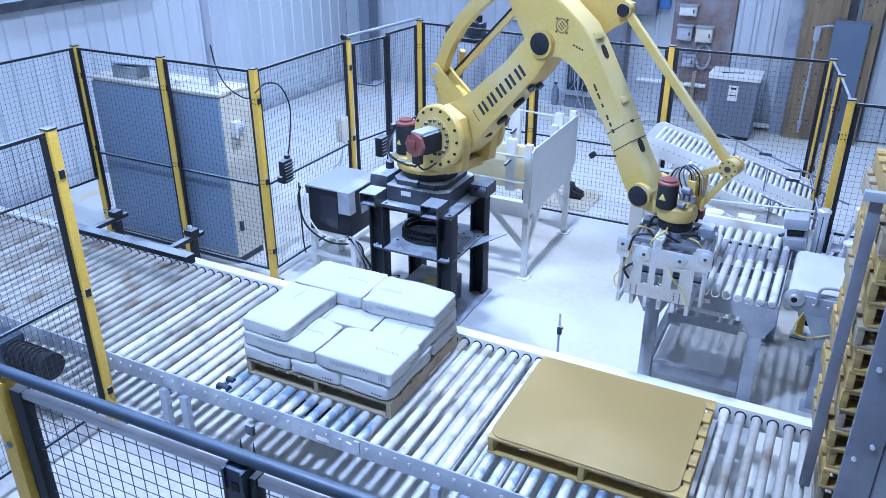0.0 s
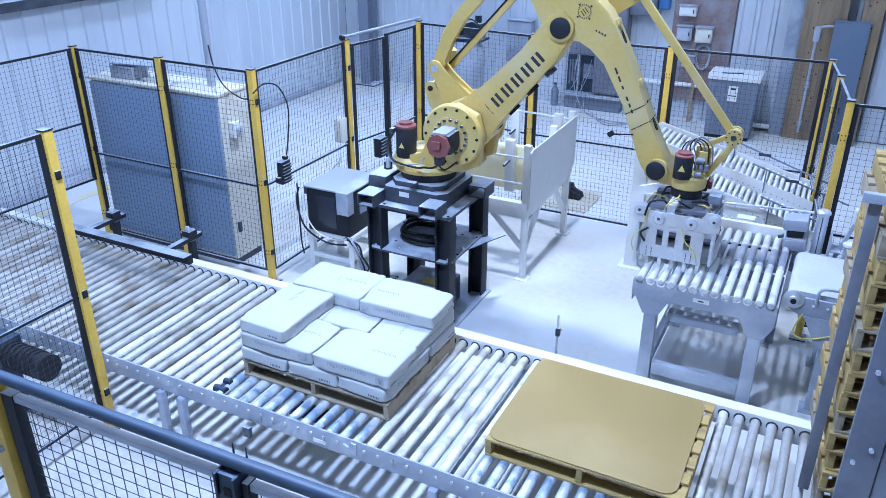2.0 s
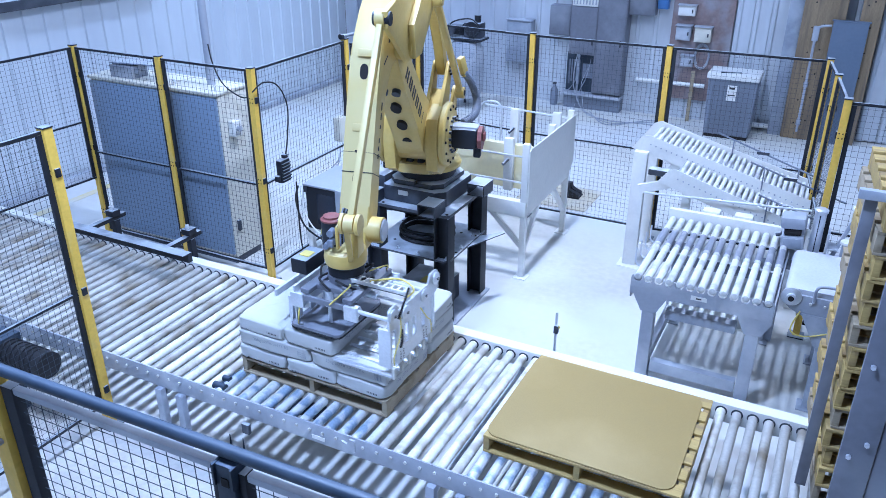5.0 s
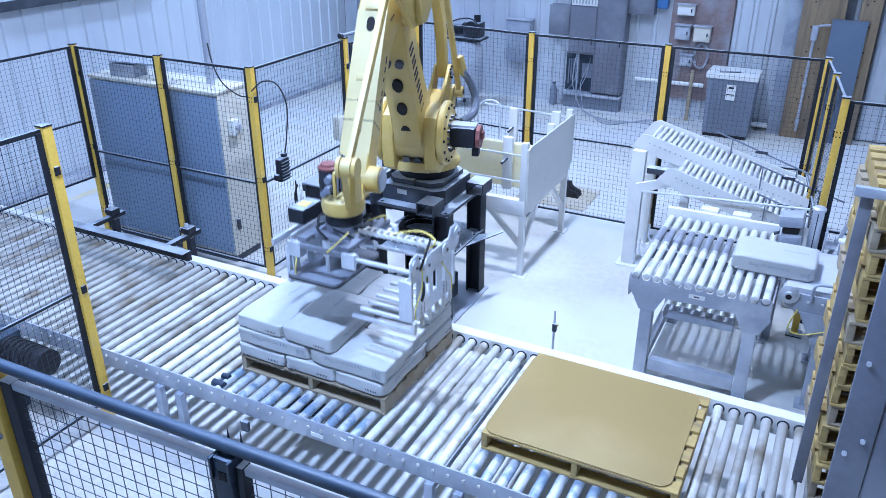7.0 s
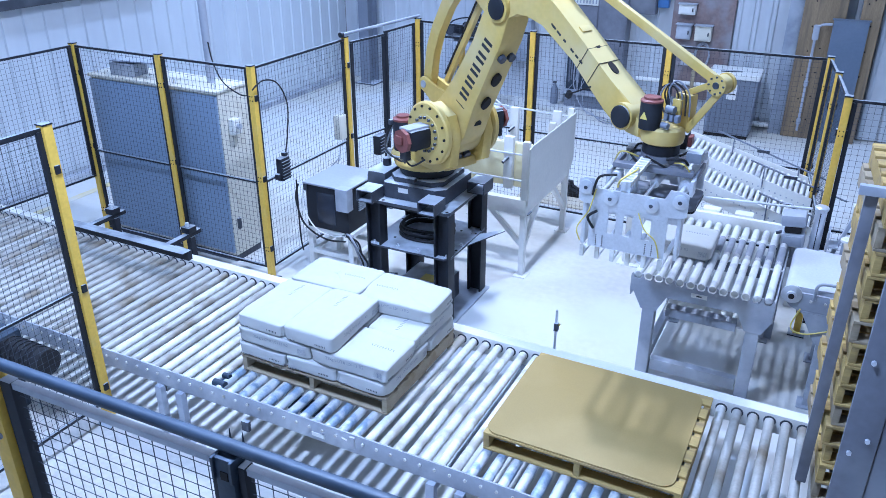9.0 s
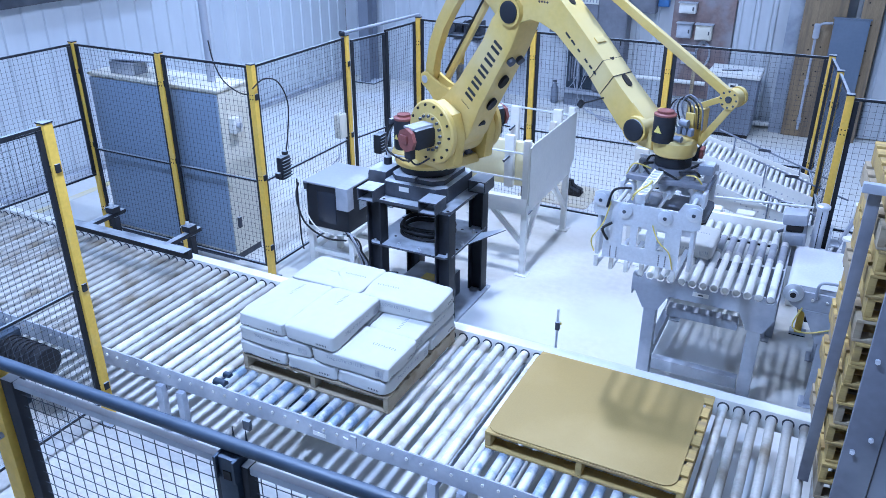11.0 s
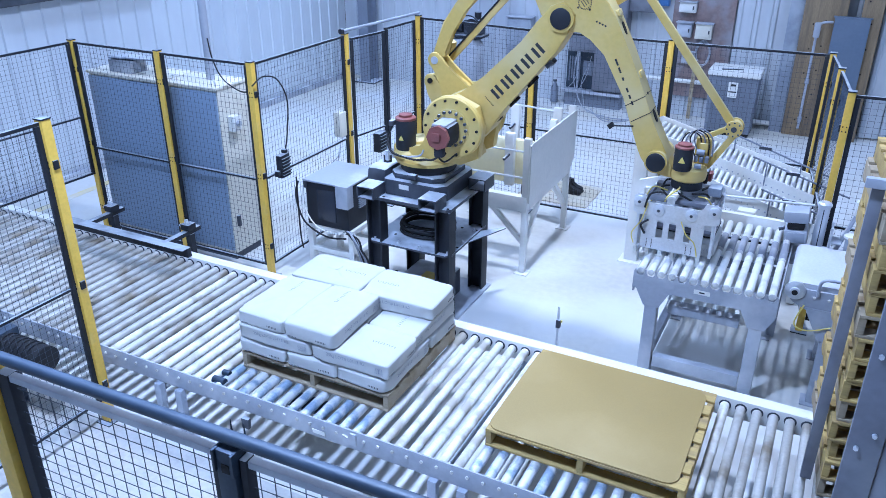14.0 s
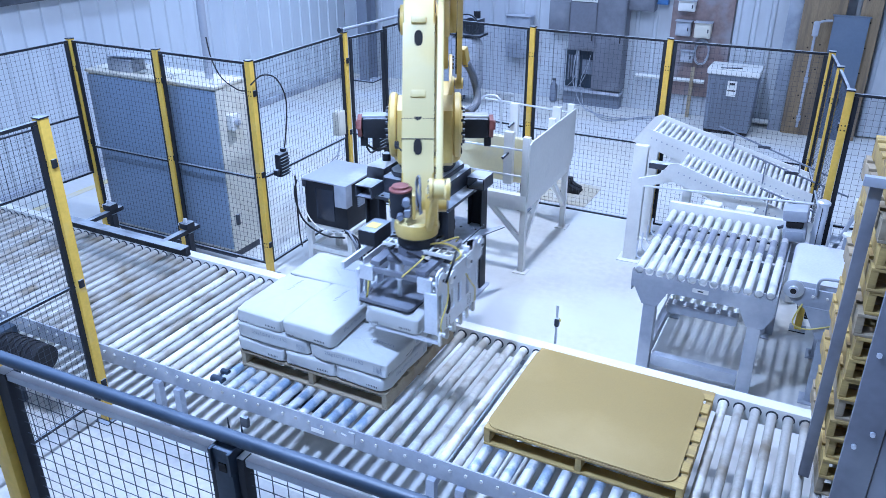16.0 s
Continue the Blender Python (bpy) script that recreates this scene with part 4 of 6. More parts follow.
def pick_table():
    t = thing("roller_table", "pale grey steel pick table with short white rollers", "roller table")
    n = 13
    pitch = (TX1 - TX0 - 0.02) / n
    # comb-edged front apron
    out = [(TX0, 0.84), (TX1, 0.84), (TX1, 0.98)]
    for i in reversed(range(n)):
        c = TX0 + 0.01 + pitch * (i + 0.5)
        out += [(c + 0.039, 1.006), (c + 0.033, 1.006), (c + 0.032, 0.975), (c + 0.018, 0.957), (c - 0.018, 0.957), (c - 0.032, 0.975), (c - 0.033, 1.006), (c - 0.039, 1.006)]
    out += [(TX0, 0.98)]
    part("front_apron", slab(B(), out, TY0, TY0 + 0.01, "xz"), M_GREY, t)
    part("back_rail", span(B(), (TX0 + 0.0, TY1, 0.9), (TX1, TY1 + 0.05, 1.08), 0.006), M_WHITE, t)
    part("centre_rail", span(B(), (TX0, 5.75, 0.86), (TX1, 5.79, 0.955), 0.004), M_BLUEGREY, t)
    for i, x in enumerate((TX0, TX1 - 0.012)):
        part("side_plate", span(B(), (x, TY0 + 0.011, 0.80), (x + 0.012, TY1 - 0.001, 0.96), 0.002), M_GREY, t)
    a = c = None
    for i in range(n):
        x = TX0 + 0.01 + pitch * (i + 0.5)
        if a is None:
            rot = Matrix.Rotation(radians(-90), 4, "X")
            a = part("front_roller", lathe(B(), [(0.01, TY0 + 0.002), (0.026, TY0 + 0.008), (0.029, TY0 + 0.02), (0.029, 5.745), (0.012, 5.76)], 16, rot), M_WHROLL, t, at=pose(x, 0, TZ - 0.029))
            c = part("back_roller", lathe(B(), [(0.012, 5.785), (0.029, 5.80), (0.029, TY1 - 0.02), (0.02, TY1 - 0.003)], 16, rot), M_WHROLL, t, at=pose(x, 0, TZ - 0.029))
            e = part("worn_sleeve", lathe(B(), [(0.0288, 5.801), (0.0296, 5.802), (0.0296, 6.11), (0.0288, 6.112)], 16, rot), M_SLEEVE, c)
        else:
            share("front_roller", a, t, pose(x, 0, TZ - 0.029))
            share("worn_sleeve", e, share("back_roller", c, t, pose(x, 0, TZ - 0.029)), I4)
    for x in (TX0 + 0.16, TX1 - 0.12):
        for y in (TY0 + 0.06, TY1 - 0.1):
            L = part("leg", span(B(), (x - 0.05, y - 0.05, 0.012), (x + 0.05, y + 0.05, 0.79), 0.008), M_GREY, t)
            part("gusset", slab(B(), [(x - 0.13, 0.838), (x + 0.13, 0.838), (x + 0.06, 0.70), (x - 0.06, 0.70)], y - 0.056, y - 0.051, "xz"), M_GREY, L)
            part("foot", span(B(), (x - 0.09, y - 0.09, 0), (x + 0.09, y + 0.09, 0.0115), 0.002), M_GREY, L)
    part("stretcher", span(B(), (TX0 + 0.22, TY0 + 0.03, 0.14), (TX1 - 0.18, TY0 + 0.10, 0.24), 0.006), M_GREY, t)
    part("stretcher", span(B(), (TX0 + 0.13, TY0 + 0.12, 0.14), (TX0 + 0.19, TY1 - 0.16, 0.24), 0.006), M_GREY, t)
    part("drip_tray", span(B(), (TX0 + 0.25, TY0 + 0.2, 0.60), (TX1 - 0.2, TY0 + 0.42, 0.62), 0.006), M_WHITE, t)
    part("drive_box", span(B(), (TX0 + 0.28, TY0 + 0.1, 0.62), (TX1 - 0.25, TY0 + 0.19, 0.70), 0.006), M_GREY, t)
    part("label", span(B(), (-0.23, TY0 - 0.004, 0.895), (-0.11, TY0 - 0.001, 0.93)), M_WHITE, t)
    b = B()
    span(b, (-0.19, TY0 - 0.0055, 0.907), (-0.15, TY0 - 0.0045, 0.918))
    part("print", b, M_PRINT, t)
    # small prongs and sensor bar on the left and back
    b = B()
    for i in range(4):
        tube(b, [(TX0 - 0.01, 5.5 + 0.17 * i, 0.9), (TX0 - 0.06, 5.5 + 0.17 * i, 0.93), (TX0 - 0.07, 5.55 + 0.17 * i, 1.04)], 0.008, 6, 3)
    part("prongs", b, M_ALU, t)
    b = B()
    for x in (-0.42, -0.14):
        span(b, (x, TY1 + 0.051, 1.0), (x + 0.16, TY1 + 0.16, 1.10), 0.02)
    part("sensor_boxes", b, M_WHITE, t)
    b = B()
    cyl(b, (TX0 - 0.35, TY1 + 0.5, 1.0), (TX1 + 0.1, TY1 + 0.42, 1.12), 0.012, 8)
    part("sensor_rod", b, M_ALU, t)


pick_table()


def belt_conveyor():
    t = thing("belt_conveyor", "pale belt infeed conveyor with grey side plates", "conveyor")
    x0, x1, y0, y1 = 0.40, 2.75, 5.42, 6.16
    ring = []
    for k in range(13):
        a = radians(90 + 180 * k / 12)
        ring.append((x0 + 0.06 + 0.055 * math.cos(a), TZ - 0.055 + 0.055 * math.sin(a)))
    for k in range(13):
        a = radians(-90 + 180 * k / 12)
        ring.append((x1 - 0.06 + 0.055 * math.cos(a), TZ - 0.055 + 0.055 * math.sin(a)))
    part("belt", slab(B(), ring, y0, y1, "xz"), M_BELT, t)
    for y in (y0 - 0.03, y1 + 0.005):
        out = [(x0 + 0.02, 0.96), (x0 + 0.12, 0.985), (x1, 0.985), (x1, 0.76), (x0 + 0.28, 0.76), (x0 + 0.06, 0.86), (x0, 0.92)]
        part("side_plate", slab(B(), out, y, y + 0.022, "xz", 0.002), M_GREY, t)
    b = B()
    lathe(b, [(0.075, 0), (0.075, 0.012), (0.055, 0.022), (0.035, 0.024), (0.035, 0.045), (0.02, 0.05)], 20, pose(x0 + 0.06, y0 - 0.031, TZ - 0.055, 90))
    part("bearing", b, M_ALU, t)
    part("bearing_eye", cyl(B(), (x0 + 0.06, y0 - 0.0815, TZ - 0.055), (x0 + 0.06, y0 - 0.085, TZ - 0.055), 0.022, 16), M_DARK, t)
    b = B()
    for x in (x0 + 0.2, x0 + 0.3, x0 + 0.42):
        cyl(b, (x, y0 - 0.031, 0.93), (x, y0 - 0.042, 0.93), 0.011, 6)
    part("bolts", b, M_STEEL, t)
    for x in (x0 + 0.35, x1 - 0.3):
        for y in (y0 + 0.01, y1 - 0.01):
            L = part("leg", span(B(), (x - 0.05, y - 0.04, 0.012), (x + 0.05, y + 0.04, 0.7595), 0.006), M_GREY, t)
            part("gusset", slab(B(), [(x - 0.2, 0.84), (x + 0.2, 0.84), (x + 0.07, 0.58), (x - 0.07, 0.58)], y - 0.05, y - 0.043, "xz"), M_GREY, L)
            part("foot", span(B(), (x - 0.09, y - 0.08, 0), (x + 0.09, y + 0.08, 0.0115), 0.002), M_GREY, L)
    b = B()
    tube(b, [(x0 + 0.22, y0 - 0.04, 0.95), (x0 + 0.22, y0 - 0.05, 1.06), (x0 + 0.27, y0 - 0.05, 1.10), (x0 + 0.45, y0 - 0.05, 1.10)], 0.012, 8, 4)
    part("handle", b, M_GREY, t)
    part("sensor", span(B(), (x0 + 0.46, y0 - 0.10, 1.05), (x0 + 0.56, y0 - 0.032, 1.12), 0.008), M_DKGREY, t)
    b = B()
    tube(b, [(x0 + 0.14, y0 - 0.05, 0.86), (x0 + 0.1, y0 - 0.07, 0.7), (x0 + 0.2, y0 - 0.06, 0.66), (x0 + 0.36, y0 - 0.05, 0.72)], 0.006, 6)
    part("cable", b, M_HOSE_Y, t)
    # head drive with its guards on the far side
    d = thing("belt_drive", "pale grey drive motor and chrome guard behind the belt", "drive unit", pose(0.385, 6.30, 0))
    lean = pose(0, 0, 0.99, 0, -6, 0)
    part("gearbox", span(B(), (-0.095, -0.1, 0.0), (0.085, 0.1, 0.115), 0.012, m=lean), M_GREY, d)
    part("gear_face", span(B(), (-0.075, -0.108, 0.012), (0.065, -0.1005, 0.10), 0.004, m=lean), M_BLUEGREY, d)
    part("motor", span(B(), (-0.105, -0.095, 0.175), (0.09, 0.1, 0.28), 0.028, m=lean), M_GREY, d)
    # Dark block gives the shaded gap between gearbox and motor.
    part("grille", span(B(), (-0.075, -0.085, 0.1155), (0.06, 0.08, 0.1745), 0.02, m=lean), M_DARK, d)
    part("cable_gland", cyl(B(), (-0.106, 0, 1.08), (-0.15, 0, 1.06), 0.018, 10), M_DKGREY, d)
    e = part("guard_can", lathe(B(), [(0.046, 0.90), (0.046, 1.31), (0.055, 1.318), (0.055, 1.338), (0.04, 1.35)], 24, pose(0.16, 0.03, 0)), M_ALU, d, "chrome can")
    part("seam", span(B(), (0.156, -0.0195, 0.95), (0.164, -0.0155, 1.30)), M_DKGREY, e)
    part("bracket", span(B(), (0.245, -0.05, 0.90), (0.262, 0.11, 1.16), 0.003), M_GREY, d)
    part("bracket", span(B(), (0.263, -0.05, 1.02), (0.34, 0.10, 1.034), 0.002), M_GREY, d)
    part("base", span(B(), (-0.12, -0.10, 0.80), (0.75, 0.18, 0.899), 0.01), M_GREY, d)
    for x in (-0.06, 0.68):
        part("leg", span(B(), (x - 0.04, 0.02, 0.0), (x + 0.04, 0.10, 0.7995), 0.006), M_GREY, d)
    part("brace", bar(B(), (0.30, 0.06, 0.9), (0.415, 0.06, 1.30), 0.05, 0.03, bevel=0.004), M_GREY, d)
    part("brace_head", span(B(), (0.385, 0.02, 1.27), (0.455, 0.10, 1.39), 0.006), M_WHITE, d)
    part("roller_drum", cyl(B(), (0.395, -0.06, 0.90), (0.395, -0.06, 1.11), 0.036, 18), M_BLUEGREY, d)
    part("drum_cap", lathe(B(), [(0.05, 1.1105), (0.05, 1.13), (0.02, 1.14)], 18, pose(0.395, -0.06, 0)), M_WHITE, d)


belt_conveyor()


def chute(name, p, q, width, n, label):
    """An inclined roller chute whose near side runs from p (high) to q (low)."""
    p, q = Vector(p), Vector(q)
    d = q - p
    t = thing(name, label, "chute", Matrix.Translation(p) @ pose(0, 0, 0, 0, math.degrees(math.atan2(-d.z, d.x)), 0), "inclined chutes")
    L = math.hypot(d.x, d.z)
    part("near_side", slab(B(), [(-0.12, -0.16), (L, -0.16), (L, 0.03), (0.0, 0.03), (-0.06, 0.0)], 0, 0.012, "xz"), M_WHITE, t)
    part("far_side", slab(B(), [(-0.12, -0.16), (L, -0.16), (L, 0.05), (0.0, 0.05), (-0.06, 0.0)], width, width + 0.02, "xz"), M_WHITE, t)
    part("bed", span(B(), (0.0, 0.013, -0.10), (L, width - 0.001, -0.085)), M_BLUEGREY, t)
    b = B()
    for i in range(n):
        x = 0.02 + (L - 0.04) * (i + 0.5) / n
        cyl(b, (x, -0.001, -0.05), (x, -0.007, -0.05), 0.008, 6)
    part("bolts", b, M_GREY, t)
    a = None
    for i in range(n):
        x = 0.02 + (L - 0.04) * (i + 0.5) / n
        if a is None:
            a = part("roller", cyl(B(), (0, 0.02, 0), (0, width - 0.01, 0), 0.019, 12), M_WHROLL, t, at=pose(x, 0, 0))
        else:
            share("roller", a, t, pose(x, 0, 0))
    return t


def chutes():
    chute("upper_chute", (-1.16, 7.35, 1.42), (0.50, 7.35, 0.98), 0.5, 30, "white inclined roller chute, the upper of two")
    chute("lower_chute", (-0.78, 6.95, 1.24), (0.56, 6.95, 0.84), 0.42, 24, "white inclined roller chute, the lower of two")
    s = thing("chute_stand", "white steel stand carrying the inclined chutes", "stand")
    part("front_leg", span(B(), (-1.27, 7.26, 0.012), (-1.13, 7.34, 1.29), 0.006), M_WHITE, s)
    part("back_leg", span(B(), (-1.25, 7.89, 0.012), (-1.15, 7.97, 1.27), 0.006), M_WHITE, s)
    part("foot", span(B(), (-1.32, 7.2, 0), (-1.08, 7.42, 0.0115), 0.002), M_WHITE, s)
    part("foot", span(B(), (-1.30, 7.84, 0), (-1.10, 8.02, 0.0115), 0.002), M_WHITE, s)
    b = B()
    bar(b, (-1.12, 7.0, 1.0), (-0.72, 7.0, 1.14), 0.04, 0.09)
    part("bracket", b, M_WHITE, s)
    part("lower_leg", span(B(), (-0.70, 7.02, 0.012), (-0.62, 7.10, 1.03), 0.006), M_WHITE, s)
    part("right_leg", span(B(), (0.40, 7.02, 0.012), (0.48, 7.10, 0.70), 0.006), M_WHITE, s)
    part("right_back_leg", span(B(), (0.22, 7.86, 0.012), (0.28, 7.92, 0.83), 0.006), M_WHITE, s)
    part("sensor_block", span(B(), (-1.05, 7.0, 1.16), (-0.85, 7.1, 1.22), 0.006), M_DKGREY, s)
    g = thing("guide_rods", "thin steel guide rods over the chutes", "guide rods")
    for (a, c) in (((-0.55, 7.86, 1.42), (0.55, 7.86, 1.06)), ((-0.15, 7.36, 1.32), (0.75, 7.36, 1.05)), ((0.0, 6.93, 1.16), (0.6, 6.93, 0.98))):
        r = part("rod", cyl(B(), a, c, 0.009, 8), M_BIN, g)
        va, vc = Vector(a), Vector(c)
        for f in (0.15, 0.75):
            v = va.lerp(vc, f)
            part("hanger", tube(B(), [v, v + Vector((0, -0.02, -0.10)), v + Vector((0.0, 0.0, -0.26))], 0.007, 6, 3), M_BIN, r)
        part("clip", box(B(), va.lerp(vc, 0.42), (0.12, 0.03, 0.03)), M_DKGREY, r)


chutes()

# ---- pallet dispenser on the right ----


def dispenser():
    random.seed(5)
    turn = pose(0.79, 3.60, 0, 0, 0, 5)
    for i in range(14):
        pallet(turn @ pose(random.uniform(-0.015, 0.015), random.uniform(-0.012, 0.012), 0.57 + 0.1325 * i, 0, 0, random.uniform(-0.5, 0.5)), M_WOODNEW if i % 4 else M_WOOD,
               "empty wooden pallet in a tall stack", "stacked empty pallets")
    t = thing("pallet_dispenser", "blue-grey steel frame round a stack of pallets", "pallet dispenser")
    part("corner_post", span(B(), (0.695, 3.70, 0.588), (0.755, 3.76, 2.42), 0.004), M_SLATE, t)
    part("post_head", span(B(), (0.66, 3.66, 2.4205), (1.0, 3.70, 2.47), 0.004), M_GREY, t)
    part("side_frame", span(B(), (0.81, 2.98, 0.4), (0.955, 3.02, 2.75), 0.006), M_SLATE, t)
    part("side_frame", span(B(), (0.96, 2.99, 0.4), (2.3, 3.10, 2.75), 0.006), M_SLATE, t)
    b = B()
    for i in range(4):
        for dx in (0.85, 0.91):
            cyl(b, (dx, 2.979, 0.9 + 0.5 * i + (dx > 0.88) * 0.09), (dx, 2.963, 0.9 + 0.5 * i + (dx > 0.88) * 0.09), 0.012, 6)
    part("bolts", b, M_ALU, t)
    part("base_beam", span(B(), (0.87, 3.00, 0.0), (2.3, 3.12, 0.3995), 0.004), M_SLATE, t)
    part("fork_beam", span(B(), (1.05, 3.75, 0.0), (2.05, 3.85, 0.569), 0.004), M_SLATE, t)
    part("fork_beam", span(B(), (1.05, 4.40, 0.0), (2.05, 4.50, 0.569), 0.004), M_SLATE, t)


dispenser()


def small_floor_things():
    p = thing("photocell_stand", "thin steel stand with a photocell beside the conveyor", "sensor stand", pose(-1.13, 4.62, 0))
    part("rod", cyl(B(), (0, 0, 0.01), (0, 0, 0.80), 0.010, 8), M_ALU, p)
    part("photocell", span(B(), (-0.012, -0.022, 0.62), (0.022, 0.012, 0.69), 0.004), M_DKGREY, p)
    part("foot", cyl(B(), (0, 0, 0), (0, 0, 0.01), 0.05, 14), M_ALU, p)
    part("yellow_tag", span(B(), (0.0225, -0.006, 0.665), (0.034, 0.006, 0.685)), M_HOSE_Y, p)
    m = thing("floor_mat", "beige rubber mat on the floor", "mat", pose(-2.55, 8.85, 0))
    part("mat", slab(B(), rounded(0.95, 0.75, 0.04), 0.0, 0.01, "xy", 0.002), M_MAT, m)
    k = thing("black_boots", "pair of black work boots on the mat", "boots", pose(-2.45, 8.86, 0.011) @ Matrix.Scale(0.85, 4))
    for dx in (0.0, 0.12):
        b = B()
        slab(b, [(-0.06, 0.02), (0.2, 0.02), (0.2, 0.07), (0.1, 0.1), (0.04, 0.12), (0.04, 0.20), (-0.06, 0.20)], dx - 0.045, dx + 0.045, "xz", 0.015)
        s = part("boot", b, M_RUBBER, k)
        part("sole", slab(B(), [(-0.065, 0), (0.21, 0), (0.21, 0.019), (-0.065, 0.019)], dx - 0.048, dx + 0.048, "xz"), M_DARK, s)


small_floor_things()

# ---- cabinets, controller and sheet station ----


def control_cabinets():
    for x0, x1, lab in ((-6.78, -5.72, "tall grey steel control cabinet behind the fence"), (-5.68, -5.0, "tall grey control cabinet with a cream side behind the fence")):
        t = thing("control_cabinet", lab, "cabinet", group="control cabinets")
        part("body", span(B(), (x0, 5.36, 0.08), (x1, 5.80, 1.86), 0.01), M_CABSIDE, t, "cream side panel")
        part("plinth", span(B(), (x0 + 0.02, 5.38, 0.0), (x1 - 0.02, 5.78, 0.0795)), M_DKGREY, t)
        n = 1
        w = (x1 - x0) / n
        for i in range(n):
            part("door", span(B(), (x0 + i * w + 0.012, 5.335, 0.12), (x0 + (i + 1) * w - 0.012, 5.3585, 1.84), 0.006), M_CAB_SHADED, t, "door coloured blue-grey for the shade on the front")
        part("top", span(B(), (x0 - 0.01, 5.33, 1.8605), (x1 + 0.01, 5.82, 1.89), 0.006), M_CABSIDE, t)
        b = B()
        for xx in (x0 + 0.08, x1 - 0.08):
            tube(b, [(xx - 0.02, 5.4, 1.89), (xx - 0.02, 5.4, 1.94), (xx + 0.02, 5.4, 1.94), (xx + 0.02, 5.4, 1.89)], 0.006, 6, 3)
        part("lifting_eyes", b, M_ALU, t)
    t = thing("cabinet_lamp_box", "small grey box lying on a cabinet", "box", pose(-6.3, 5.5, 1.8905))
    part("body", span(B(), (-0.2, -0.1, 0), (0.12, 0.12, 0.13), 0.006), M_GREY, t)
    part("lid", bar(B(), (-0.2, 0.0, 0.15), (0.4, 0.05, 0.165), 0.2, 0.012), M_BLUEGREY, t)
    t = thing("side_switch", "pale isolator switch on the cabinet side", "switch", pose(-5.0015, 5.52, 0))
    part("body", span(B(), (0.001, -0.06, 1.42), (0.08, 0.06, 1.58), 0.01), M_WHITE, t)
    part("knob", cyl(B(), (0.081, 0, 1.5), (0.11, 0, 1.5), 0.03, 12), M_GREY, t)
    part("clip", span(B(), (0.001, -0.1, 0.38), (0.03, -0.06, 0.5), 0.004), M_DKGREY, t)
    t = thing("cable_conduit", "grey steel conduit rising from the cabinet", "conduit", pose(-5.3, 5.62, 1.8905))
    part("pipe", cyl(B(), (0, 0, 0), (0, 0, 5.7), 0.04, 14), M_GREY, t)
    b = B()
    tube(b, [(0.045, -0.03, 0.42), (0.10, -0.05, 0.22), (0.25, -0.1, 0.05), (0.55, -0.2, -0.02), (0.82, -0.33, 0.05)], 0.007, 8)
    part("cable", b, M_RUBBER, t)


control_cabinets()


def robot_controller():
    s = thing("controller_stand", "white welded steel stand with open sides", "stand", pose(-3.96, 5.92, 0))
    for x in (-0.25, 0.25):
        for y in (-0.25, 0.25):
            part("leg", span(B(), (x - 0.03, y - 0.03, 0), (x + 0.03, y + 0.03, 0.44), 0.004), M_WHITE, s)
    for z in (0.18, 0.44):
        for y in (-0.25, 0.25):
            part("rail", span(B(), (-0.28, y - 0.025, z + 0.0005), (0.28, y + 0.025, z + 0.05), 0.004), M_WHITE, s)
        for x in (-0.255, 0.255):
            part("rail", span(B(), (x - 0.02, -0.2245, z + 0.0005), (x + 0.02, 0.2245, z + 0.049), 0.004), M_WHITE, s)
    c = thing("robot_controller", "black robot controller box with a dusty white top", "controller", pose(-3.96, 5.92, 0.491))
    part("case", span(B(), (-0.26, -0.29, 0.0), (0.25, 0.30, 0.475), 0.012), M_BLACK, c)
    part("top", span(B(), (-0.28, -0.31, 0.4755), (0.27, 0.32, 0.495), 0.006), M_GREY, c, "white dusty lid")
    part("window", span(B(), (-0.12, -0.299, 0.07), (0.10, -0.2905, 0.41), 0.003), M_SMOKE, c, "smoky glass pane")
    b = B()
    for i in range(7):
        box(b, (0.259, 0.05, 0.2 + 0.022 * i), (0.016, 0.3, 0.010))
    part("vents", b, M_GREY, c)
    part("side_box", span(B(), (0.18, -0.40, 0.29), (0.32, -0.291, 0.53), 0.006), M_GREY, c, "pale grey box")
    b = B()
    tube(b, [(-0.34, -0.3, 0.46), (-0.36, -0.33, 0.3), (-0.25, -0.36, 0.05), (0.02, -0.38, -0.06), (0.25, -0.36, -0.05)], 0.010, 8)
    tube(b, [(-0.36, -0.3, 0.5), (-0.38, -0.28, -0.1), (-0.34, -0.3, -0.3)], 0.008, 8)
    part("cable", b, M_RUBBER, c)
    part("cable", tube(B(), [(-0.27, -0.32, 0.44), (-0.25, -0.35, 0.22), (-0.10, -0.37, 0.03), (0.10, -0.36, -0.02), (0.24, -0.34, 0.0)], 0.007, 8), M_WHITE, c, "white cable")
    part("corner_bracket", span(B(), (-0.275, -0.305, 0.40), (-0.235, -0.291, 0.474), 0.003), M_DKGREY, c)
    k = thing("cable_bundle", "tangled grey cables beside the controller", "cables", pose(-3.6, 5.7, 0))
    random.seed(3)
    for i in range(7):
        b = B()
        r = [random.uniform(-0.05, 0.05) for _ in range(6)]
        tube(b, [(-0.15 + r[0], -0.05 + r[1], 0.48), (-0.02 + r[2], -0.1 + r[3], 0.42 + r[4]), (0.05 + r[0], -0.05, 0.2), (0.02 + r[3], 0.05 + r[2], 0.03), (0.3, 0.15 + r[5], 0.02)], 0.010, 7)
        part("cable", b, M_GREY if i % 2 else M_RUBBER, k)


robot_controller()


